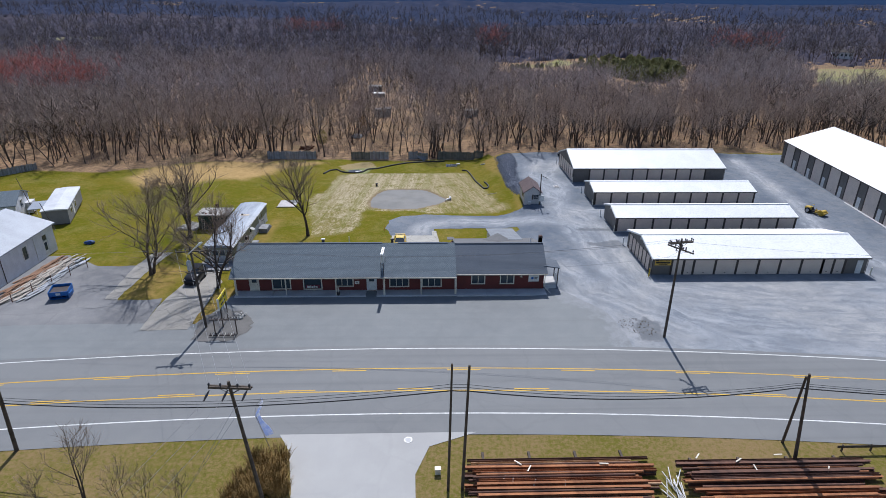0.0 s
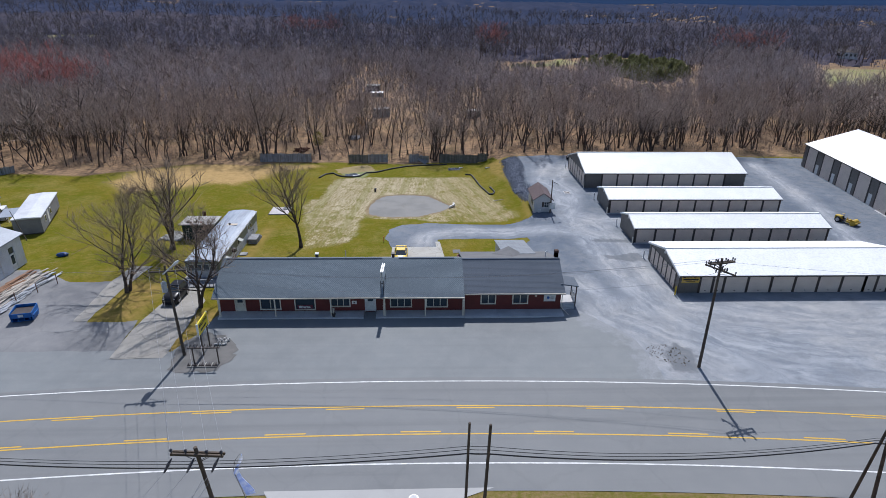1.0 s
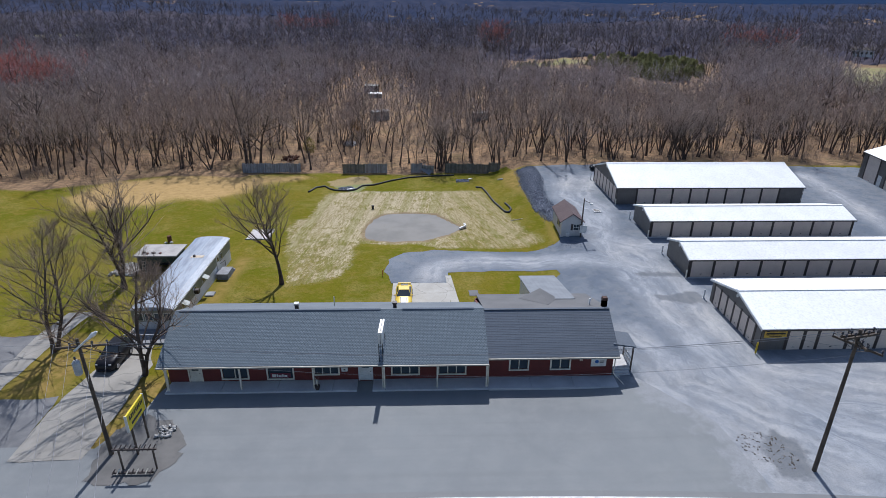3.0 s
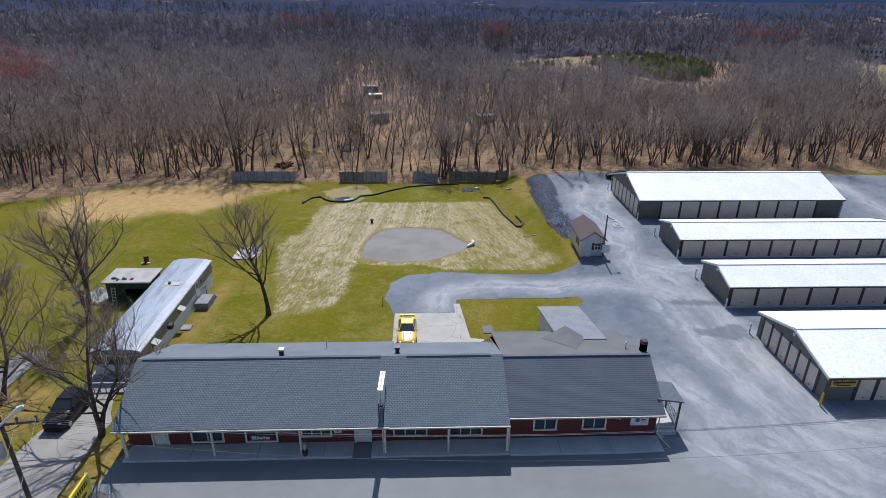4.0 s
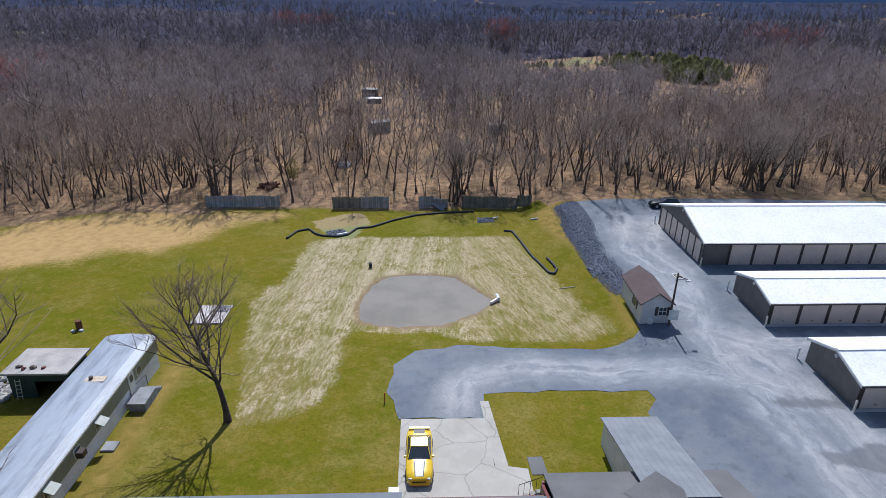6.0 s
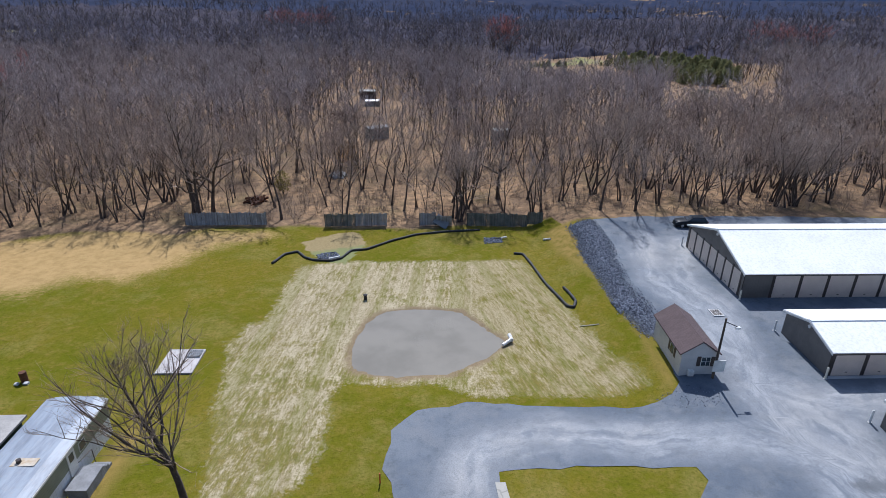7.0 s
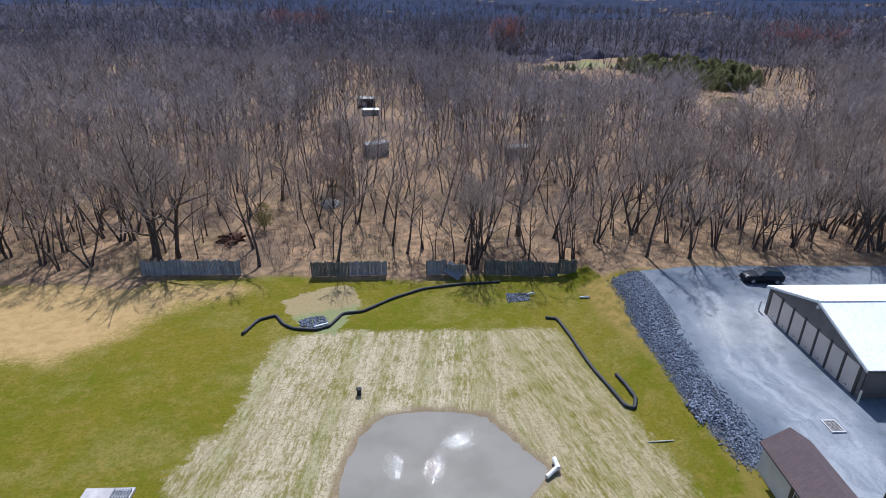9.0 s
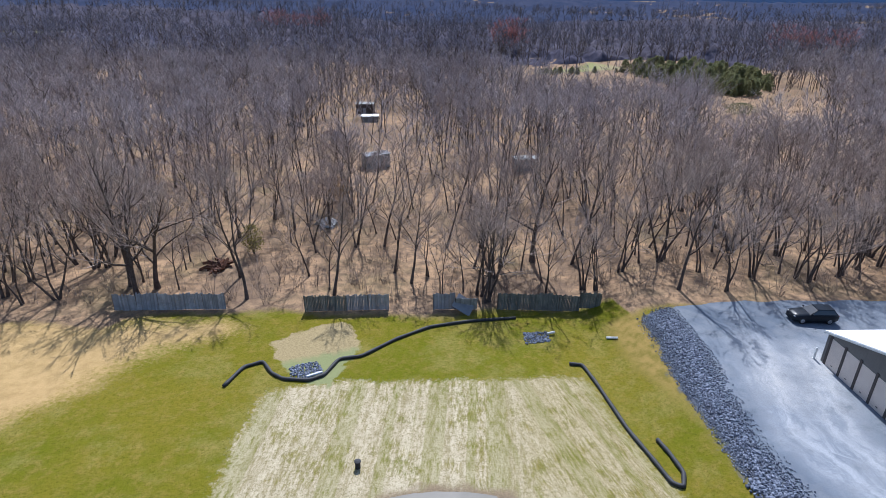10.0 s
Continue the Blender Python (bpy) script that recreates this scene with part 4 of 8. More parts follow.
part("roof", slope(-24.35, -4.75, Y0 + 0.06, ZE, YR, ZR), M["shingle"], shop, "grey speckled shingle roof slope")
part("roof", slope(-4.75, 3.95, Y0, ZE - 0.0, YR, ZR), M["shingle"], shop, "grey speckled shingle roof slope")
part("roof", slope(-24.35, -4.9, 76.8, 2.15, YR, ZR), M["rollroof_b"], shop, "smooth grey back roof slope")
part("roof", slope(-4.9, 3.95, 75.9, 2.55, YR, ZR), M["rollroof_b"], shop, "smooth grey back roof slope")
part("roof", slope(3.95, 15.65, 66.0, 2.4, YR - 0.2, ZR - 0.02), M["shingle_b"], shop, "dark plain shingle roof slope")
part("roof", slope(3.95, 15.65, 77.9, 2.35, YR - 0.2, ZR - 0.02), M["rollroof"], shop, "smooth dark grey back roof slope")
# cross gable over the annex
vz = lambda y: 4.97 - 0.328 * (y - 70.35)
g = Geo().add([(8.1, 75.4, vz(75.4) + 0.02), (10.3, 72.0, vz(72.0) + 0.02), (12.0, 75.3, vz(75.3) + 0.02), (10.4, 76.5, vz(76.5) + 0.95)], [(0, 1, 3), (1, 2, 3), (0, 3, 2), (0, 2, 1)])
part("roof_valley", g, M["rollroof"], shop)
for xa, xb, z in ((-23.9, -5.6, ZR + 0.14), (-3.6, 3.0, ZR + 0.14)):
    part("ridge_vent", Geo().prism([(YR - 0.17, z - 0.1), (YR + 0.17, z - 0.1), (YR + 0.12, z + 0.03), (YR - 0.12, z + 0.03)], xa, xb), M["shingle_b"], shop)
part("ridge_cap", Geo().box(3.95, 15.65, YR - 0.33, YR - 0.07, ZR + 0.07, ZR + 0.14), M["shingle_b"], shop)
for xa, xb, y, z in ((-24.35, -4.75, Y0 + 0.06, ZE), (-4.75, 3.95, Y0, ZE), (3.95, 15.65, 66.0, 2.4)):
    part("gutter", Geo().box(xa, xb, y - 0.13, y - 0.01, z - 0.01, z + 0.11), M["gutter"], shop, "tan gutter and fascia")
part("porch_ceiling", Geo().box(-24.2, 3.9, Y0 + 0.1, YW, 2.3, 2.34), M["cream"], shop)
for x, y in ((-23.6, 65.3), (-17.45, 65.35), (-11.2, 65.35), (-5.1, 65.3), (-0.5, 65.3), (3.8, 65.25)):
    p = part("post", Geo().box(x - 0.07, x + 0.07, y - 0.07, y + 0.07, HZ + 0.05, 2.34, b=0.015), M["cream"], shop, "cream porch post")
for x in (-23.75, -5.25, 3.95):
    part("downspout", Geo().tube([(x, Y0 - 0.05, 2.4), (x, 65.35, 2.15), (x, 65.35, HZ + 0.3), (x - 0.1, 65.0, HZ + 0.15)], 0.05, 6), M["cream"], shop)
part("downspout", Geo().tube([(15.35, 65.9, 2.4), (15.4, 66.35, 2.1), (15.4, 66.35, 0.5), (15.75, 66.0, 0.2), (16.0, 65.2, 0.15)], 0.05, 6), M["cream"], shop)
pw = thing("porch_pavement", "grey concrete pavement along the shop front", "pavement", kind="structure")
for xa, xb in ((-23.9, -19.2), (-19.2, -14.4), (-14.4, -9.6), (-9.6, -7.5), (-6.15, -5.0), (-5.0, -0.5), (-0.5, 4.0)):
    part("slab", Geo().box(xa + 0.01, xb - 0.01, 64.95, YW, -0.6, 0.12, b=0.02), M["walkslab"], pw)
for xa, xb in ((4.0, 7.8), (7.8, 11.6), (11.6, 15.5)):
    part("slab", Geo().box(xa + 0.01, xb - 0.01, 64.85, YW, -0.6, 0.15, b=0.02), M["walkslab"], pw)

# chimney, flue and roof vents
brick = plain("dark_chimney_brick", (0.12, 0.068, 0.055), (0.065, 0.04, 0.034), 2, 9, 0.9, bump=0.4)
ch = thing("chimney", "dark brick chimney on the ridge", "chimney")
part("stack", Geo().box(15.22, 15.64, 71.0, 71.42, 3.6, 5.42), brick, ch)
part("cap", Geo().box(15.18, 15.68, 70.96, 71.06, 5.42, 5.52).box(15.18, 15.68, 71.36, 71.46, 5.42, 5.52).box(15.18, 15.28, 71.06, 71.36, 5.42, 5.52).box(15.58, 15.68, 71.06, 71.36, 5.42, 5.52), brick, ch)
for i in range(7):
    part("course", Geo().box(15.205, 15.655, 70.985, 71.435, 4.35 + i * 0.145, 4.81 + i * 0.145), brick, ch)
galv = plain("galvanised_steel", (0.85, 0.86, 0.87), (0.75, 0.76, 0.78), 3, 15, 0.3, 0.25, 0.03)
blackp = plain("sooty_black_steel", (0.03, 0.03, 0.032), None, 3, 15, 0.5, 0.3, 0.05)
rs = thing("roof_sign", "double-faced white sign cabinet on thin black posts above the eaves", "sign", pose(-5.295, 66.57, 0, 0, 0, -2.3))
for xa, xb in ((-0.185, -0.02), (0.02, 0.185)):
    cab = part("cabinet", Geo().box(xa, xb, -1.125, 1.125, 4.46, 5.57, b=0.02), M["white_trim"], rs, "white metal sign cabinet")
    part("cap_strip", Geo().box(xa + 0.01, xb - 0.01, -1.12, 1.12, 5.572, 5.6), galv, cab, "bright metal cap strip")
# black strip imitates the shade in the gap between the cabinets
part("gap_shade", Geo().box(-0.018, 0.018, -1.1, 1.1, 4.5, 5.5), blackp, rs, "black strip for the shade in the gap between the cabinets")
for x in (-0.16, 0.16):
    for y, z in ((-1.02, 2.5), (1.02, 3.4)):
        part("post", Geo().box(x - 0.03, x + 0.03, y - 0.03, y + 0.03, z, 4.5), blackp, rs)
    part("rail", Geo().box(x - 0.025, x + 0.025, -1.06, 1.06, 4.4, 4.46), blackp, rs)
part("crossbar", Geo().box(-0.13, 0.13, -1.05, -0.99, 4.1, 4.16), blackp, rs)
for x, y, z, mat, lab in ((-13.45, 71.3, 4.55, "white_trim", "white-capped square roof vent"), (-4.35, 71.6, 4.4, "trim_dark", "dark roof vent pipe")):
    v = thing("roof_vent", lab, "roof vent")
    part("stack", Geo().box(x - 0.16, x + 0.16, y - 0.16, y + 0.16, z - 0.3, z + 0.62), M["trim_dark"], v)
    part("cap", Geo().box(x - 0.22, x + 0.22, y - 0.22, y + 0.22, z + 0.62, z + 0.75), M[mat], v)
single("vent_pipe", Geo().tube([(-10.4, 74.0, 3.2), (-10.4, 74.0, 4.5)], 0.05, 8), M["cream"], "thin cream vent pipe on the back roof", "vent pipe")

single("vent_pipe", Geo().tube([(14.3, 72.0, 4.2), (14.3, 72.0, 5.05), (14.45, 72.0, 5.12)], 0.06, 8), galv, "bent metal vent pipe on the back roof", "vent pipe")
# annex with a metal roof
an = thing("annex", "low annex with a pale grey metal shed roof", "building")
metalgrey = boards("pale_grey_metal_roof", (0.19, 0.205, 0.225), (0.15, 0.165, 0.185), 0.45, 0, 0.85, 0.25, 0.0)
part("roof", slope(9.5, 13.7, 84.1, 1.5, 74.75, 3.52, 0.08), metalgrey, an, "pale grey metal roof")
g = Geo().box(9.7, 9.85, 77.4, 83.8, -0.9, 1.55).box(13.35, 13.5, 77.4, 83.8, -0.9, 1.55).box(9.85, 13.35, 83.65, 83.8, -0.9, 1.5)
for xa in (9.7, 13.35):
    g.prism([(77.4, 1.55), (83.8, 1.55), (77.4, 2.9)], xa, xa + 0.15)
part("wall", g, M["white_trim"], an, "white board wall")
# side porch
sp = thing("side_porch", "small side porch with shingle roof, steps and white railing", "porch")
part("roof", Geo().prism([(15.3, 3.05), (17.4, 2.75), (17.4, 2.87), (15.3, 3.2)], 67.0, 69.4, axis=1), M["shingle_b"], sp)
for y in (67.15, 69.25):
    part("post", Geo().box(17.15, 17.27, y - 0.06, y + 0.06, 0.1, 2.75), M["trim_dark"], sp)
part("platform", Geo().box(15.35, 17.2, 67.1, 69.3, 0.0, 0.55), M["walkslab"], sp)
for i in range(3):
    part("step", Geo().box(15.6, 17.0, 66.8 - 0.28 * i, 67.1 - 0.28 * i, 0.0, 0.42 - 0.14 * i), M["walkslab"], sp)
for z in (1.0, 1.4):
    part("rail", Geo().box(17.18, 17.24, 67.15, 69.25, z, z + 0.06), M["white_trim"], sp)
for i in range(8):
    part("baluster", Geo().box(17.19, 17.23, 67.3 + 0.25 * i, 67.34 + 0.25 * i, 0.55, 1.4), M["white_trim"], sp)
sheet("back_patio", [(-5.3, 86.95), (1.5, 86.9), (1.45, 81.6), (2.35, 81.6), (3.8, 81.3), (3.8, 77.2), (-5.3, 76.0)], M["patio"], "cracked pale concrete patio behind the shop", "patio", 0.05)
sheet("garden_path", [(1.15, 89.1), (1.85, 89.1), (2.45, 81.6), (1.5, 81.6)], M["patio"], "narrow pale concrete path beside the lawn", "path", 0.06)

# ---- water, paths and banks ----
def water_material():
    m, nt, N, Lk, b = tree_of("silty_water")
    co = coords(nt, world=True)
    n1 = noise_of(nt, co, 0.25, 4)
    Lk.new(mix_of(nt, ramp_of(nt, n1, 0.35, 0.7), (0.235, 0.218, 0.185), (0.19, 0.177, 0.15)), b.inputs["Base Color"])
    b.inputs["Roughness"].default_value, b.inputs["IOR"].default_value, b.inputs["Specular IOR Level"].default_value = 0.035, 1.33, 0.25
    # a breeze ruffles the water in patches, the rest lies calm
    sep = N.new("ShaderNodeSeparateXYZ")
    Lk.new(co, sep.inputs[0])
    torn = noise_of(nt, coords(nt, (1.0, 0.6, 1), 0.0, True), 0.9, 5, 0.7)

    def ruffle(x, y, rx, ry):
        dx, dy = (math_of(nt, "POWER", math_of(nt, "DIVIDE", math_of(nt, "SUBTRACT", sep.outputs[i], c), r), 2.0) for i, c, r in ((0, x, rx), (1, y, ry)))
        far = math_of(nt, "ADD", math_of(nt, "ADD", dx, dy), math_of(nt, "MULTIPLY", math_of(nt, "SUBTRACT", torn, 0.5), 4.0))
        return math_of(nt, "SUBTRACT", 1.0, ramp_of(nt, far, 0.35, 1.0))
    gust = math_of(nt, "MULTIPLY", ruffle(-1.6, 111.3, 1.6, 1.4), 0.55)
    for spot in ((-6.9, 108.6, 0.9, 1.5), (-3.8, 108.2, 1.0, 1.2)):
        gust = math_of(nt, "MAXIMUM", gust, math_of(nt, "MULTIPLY", ruffle(*spot), 0.5))
    chop = noise_of(nt, coords(nt, (1.3, 1.0, 1), 0.0, True), 4.0, 2, 0.5)
    bump_of(nt, b, math_of(nt, "MULTIPLY", chop, gust), 1.0, 0.045)
    return m


sheet("pond", wavy([(-3.0 + (x + 3.0) * 1.07, 108.4 + (y - 108.4) * 1.07) for x, y in POND], 0.8, 0.1, 4), water_material(), "shallow silty grey-brown pond in the straw", "pond", 0.0, depth=-1.78, kind="structure")
sheet("driveway", [(-12.6, 39.9), (-11.4, 37.9), (-10.3, 33.5), (-9.6, 24), (-0.6, 24), (-0.8, 33), (-0.85, 35.1), (0.3, 38.2), (4.5, 39.9)], M["pale_drive"], "pale concrete driveway opposite the shop", "driveway", 0.035)
sheet("drive_strip", wavy([(-39.8, 64.7), (-38.3, 64.7), (-38, 75.3), (-37.5, 80), (-40.2, 80), (-40.6, 75.7)], 1, 0.1, 5), M["concrete"], "narrow worn concrete drive strip", "driveway", 0.04)
sheet("side_drive", wavy([(-32.3, 57.2), (-26.9, 57.3), (-26.8, 63), (-26.9, 69.5), (-28.2, 72.5), (-29, 84), (-32.6, 84), (-31.2, 71.3), (-32.4, 64)], 1, 0.12, 6), M["concrete"], "cracked pale concrete drive under the trees", "driveway", 0.045)
M["dirt"] = asphalt("dirty_gravel", (0.13, 0.125, 0.12), (0.09, 0.088, 0.085), (0.2, 0.19, 0.18), 0.0)
sheet("gravel_patch", wavy([(-25.5, 55), (-21.1, 54.9), (-19.8, 56.8), (-20.1, 59.2), (-21.6, 61.2), (-24, 62.2), (-26.2, 60)], 0.45, 0.3, 8), M["dirt"], "dirty gravel patch round the sign posts", "gravel patch", 0.045)

def loose_stone():
    m, nt, N, Lk, b = tree_of("blue_grey_stone")
    isl = N.new("ShaderNodeNewGeometry").outputs["Random Per Island"]
    info = N.new("ShaderNodeObjectInfo").outputs["Random"]
    pick = math_of(nt, "FRACT", math_of(nt, "ADD", isl, info))
    col = mix_of(nt, ramp_of(nt, pick, 0.1, 1.0), (0.05, 0.062, 0.095), (0.225, 0.25, 0.31))
    grain = noise_of(nt, coords(nt, world=True), 7, 4)
    col = mix_of(nt, math_of(nt, "MULTIPLY", ramp_of(nt, grain, 0.4, 0.7), 0.4), col, (0.06, 0.065, 0.08))
    Lk.new(col, b.inputs["Base Color"])
    b.inputs["Roughness"].default_value = 0.85
    bump_of(nt, b, grain, 0.3)
    return m


stone_mats = [loose_stone(), plain("pale_stone", (0.4, 0.39, 0.37), None, 1.5, 10, 0.85, bump=0.3)]


def stone(seed, s=1.0):
    r = random.Random(seed)
    g = Geo()
    g.ball((0, 0, 0), 0.5 * s, 0.43 * s, 0.36 * s, 4, 5, 0.32, r)
    return g


stone_meshes = [stone(s).mesh("stone", stone_mats[0]) for s in range(7)]
bank = thing("riprap_bank", "bank of loose dark blue-grey stones along the yard edge", "riprap")
rr = random.Random(31)
cand = []
while len(cand) < 8200:
    x, y = rr.uniform(16.4, 21), rr.uniform(105, 136)
    if signed(np.array([x]), np.array([y]), BANK)[0] > -0.9 * rr.random() ** 2:
        cand.append((x, y))
cand.sort(key=lambda p: (p[0] - 17) ** 2 * 0.5 + abs(p[1] - 112))
for x, y in cand[:300]:
    ob = part("stone", stone_meshes[rr.randrange(7)], None, bank)
    ob.matrix_basis = pose(x, y, gz(x, y) + 0.1, rr.uniform(-25, 25), rr.uniform(-25, 25), rr.uniform(0, 360)) @ Matrix.Scale(rr.uniform(0.17, 0.31), 4)
rough_stones = []
for q in range(9):
    chip = Geo()
    chip.ball((0, 0, 0), 0.5, 0.42, 0.36, 3, 5, 0.36, random.Random(q + 40))
    rough_stones.append(chip)
VV, TT, k = [], [], 0
for x, y in cand[300:]:
    chip = rough_stones[rr.randrange(9)]
    # larger stones lie in the middle of the bank, chips along its edges
    deep = min(1.0, max(0.0, float(signed(np.array([x]), np.array([y]), BANK)[0])))
    m4 = pose(x, y, gz(x, y) + 0.06, rr.uniform(-30, 30), rr.uniform(-30, 30), rr.uniform(0, 360)) @ Matrix.Scale(0.09 + (0.08 + 0.17 * deep) * rr.random() ** 1.3, 4)
    VV += [tuple(m4 @ Vector(v)) for v in chip.v]
    TT += [tuple(i + k for i in f) for f in chip.f]
    k = len(VV)
g = Geo()
g.v, g.f = VV, TT
tagged(part("stone_rest", g, stone_mats[0], bank), kind="stuff")


def heap(name, label, outline, n, smin, smax, mat, lift=0.04, seed=1, category="stones"):
    """Loose stones over a small patch, as one mesh."""
    r, VV, TT, k = random.Random(seed), [], [], 0
    p = np.array(outline)
    tries = 0
    while k == 0 or tries < n:
        x, y = r.uniform(p[:, 0].min(), p[:, 0].max()), r.uniform(p[:, 1].min(), p[:, 1].max())
        if signed(np.array([x]), np.array([y]), outline)[0] < 0:
            continue
        tries += 1
        me = stone_meshes[r.randrange(7)]
        m4 = pose(x, y, gz(x, y) + lift, r.uniform(-30, 30), r.uniform(-30, 30), r.uniform(0, 360)) @ Matrix.Scale(r.uniform(smin, smax), 4)
        VV += [tuple(m4 @ v.co) for v in me.vertices]
        TT += [tuple(i + k for i in q.vertices) for q in me.polygons]
        k = len(VV)
    g = Geo()
    g.v, g.f = VV, TT
    return single(name, g, mat, label, category, kind="stuff")


heap("stone_apron", "patch of blue-grey stones below the netting", [(-17.6, 129.8), (-15.2, 130.6), (-14.2, 129.2), (-15.5, 127.8), (-17.1, 128.2)], 420, 0.09, 0.26, stone_mats[0], seed=2)
heap("stone_patch", "small patch of blue-grey stones in the lawn", [(5.2, 135.4), (7.8, 135.6), (7.7, 133.7), (5.1, 133.2)], 360, 0.09, 0.26, stone_mats[0], seed=3)
heap("rubble_pile", "pile of pale broken rubble beside the sign", [(-22.6, 59.6), (-21.4, 59.5), (-21.2, 60.8), (-22.4, 60.9)], 42, 0.15, 0.42, stone_mats[1], 0.15, seed=4, category="rubble")
heap("scrap_pile", "heap of pale broken boards and scrap beside the green shelter", [(-40.8, 90), (-37.6, 89.6), (-37.6, 93), (-40, 94)], 190, 0.18, 0.75, stone_mats[1], 0.15, seed=5, category="rubble")

heap("earth_clods", "dark broken clods of earth beside the forecourt pole", [(22.4, 58.2), (24.4, 59.2), (26.0, 58.2), (26.4, 55.6), (25.0, 54.6), (22.8, 56.2)], 170, 0.05, 0.2, plain("brown_earth", (0.15, 0.13, 0.115), (0.09, 0.08, 0.07), 1, 9, 0.95), 0.0, seed=6, category="earth")

heap("gravel_spill", "loose dark gravel heaped before the office shed", [(14.9, 96.6), (15.7, 97.6), (18.2, 98.3), (20.6, 97.2), (20, 95.4), (17, 95.6)], 230, 0.05, 0.15, stone_mats[0], 0.0, seed=7, category="gravel")

# silt socks, outlet, grates
M["sock"] = plain("black_silt_sock", (0.022, 0.022, 0.024), (0.035, 0.035, 0.036), 1, 12, 0.7, bump=0.4)


def sock(points, label):
    g, fine = Geo(), []
    for (ax, ay), (bx, by) in zip(points, points[1:]):
        for i in range(6):
            fine.append((ax + (bx - ax) * i / 6, ay + (by - ay) * i / 6))
    fine.append(points[-1])
    sm = fine[:1] + [tuple((a[c] + 2 * b[c] + d[c]) / 4 for c in (0, 1)) for a, b, d in zip(fine, fine[1:], fine[2:])] + fine[-1:]
    g.tube([(x, y, gz(x, y) + 0.12) for x, y in sm], [0.17 + 0.015 * math.sin(i * 1.3) for i in range(len(sm))], 9)
    single("silt_sock", g, M["sock"], label, "silt sock", smooth=True)


sock([(-22.6, 126.8), (-21.7, 129.7), (-20.1, 130.6), (-18.9, 128.7), (-17.7, 127.8), (-15.4, 127.5), (-14.1, 128.3), (-13.1, 130.9), (-11, 131.3), (-7.9, 134.3), (-4.4, 136.7), (-0.2, 137.8), (4.9, 138.4)], "long winding black silt sock on the lawn")
sock([(8.6, 129.6), (9.8, 129.4), (10.3, 126.5), (11, 120.4), (11.7, 117.2), (12.2, 114.5), (12.8, 114.0), (13.3, 115.2), (13.1, 117.2), (12.8, 118.8)], "black silt sock with a hooked end on the lawn")
M["pvc"] = plain("white_pvc", (0.75, 0.74, 0.72), None, 2, 14, 0.4, bump=0.02)
op = thing("outlet_pipe", "white plastic elbow pipe at the pond's edge", "pipe")
part("pipe", Geo().tube([(4.1, 107.0, -1.55), (5.0, 107.75, -1.42), (5.05, 107.9, -1.4)], 0.17, 10), M["pvc"], op)
part("elbow", Geo().tube([(5.05, 107.6, -1.4), (4.95, 108.6, -1.4)], 0.19, 10), M["pvc"], op)
single("pond_pipe", Geo().tube([(-15.6, 127.9, -1.9), (-14.3, 128.6, -1.9)], 0.12, 8), M["pvc"], "short white drain pipe at the stone apron", "pipe")
single("drain_pipe", Geo().tube([(7.6, 134.9, -2.05), (8.4, 135.1, -2.0)], 0.12, 8), M["pvc"], "white drain pipe end beside the stone patch", "pipe")
single("drain_pipe", Geo().tube([(13.3, 133.5, gz(13.3, 133.5) + 0.1), (14.2, 132.9, gz(14.2, 132.9) + 0.12)], 0.12, 8), M["pvc"], "white drain pipe end in the grass", "pipe")
single("wooden_stake", Geo().tube([(12.5, 110.2, gz(12.5, 110.2) + 0.05), (14.3, 109.8, gz(14.3, 109.8) + 0.06)], 0.05, 5), M["cream"], "pale wooden stake lying in the grass", "stake")
pg = thing("inlet_riser", "small black standpipe in the straw", "standpipe")
part("pipe", Geo().tube([(-10, 116.8, -2.0), (-10, 116.8, -1.25)], 0.2, 12), M["sock"], pg)
part("cap", Geo().tube([(-10, 116.8, -1.25), (-10, 116.8, -1.18), (-10, 116.8, -1.12)], [0.25, 0.25, 0.1], 12), M["sock"], pg)
gr = thing("drain_grate", "steel drain grate set in the gravel", "drain")
part("kerb", Geo().box(25.5, 26.6, 108.8, 110.2, 0.1, 0.42), M["walkslab"], gr)
for i in range(9):
    part("bar", Geo().box(25.62 + 0.1 * i, 25.67 + 0.1 * i, 108.95, 110.05, 0.4, 0.44), M["trim_dark"], gr)

# ---- fence along the woods ----
M["old_board"] = plain("weathered_fence_board", (0.38, 0.39, 0.41), (0.25, 0.255, 0.27), 1.2, 11, 0.9, bump=0.4, vary=0.7)
M["old_board_dark"] = plain("mossy_fence_board", (0.19, 0.195, 0.175), (0.12, 0.125, 0.115), 1.2, 11, 0.9, bump=0.4, vary=0.7)
fr = random.Random(17)


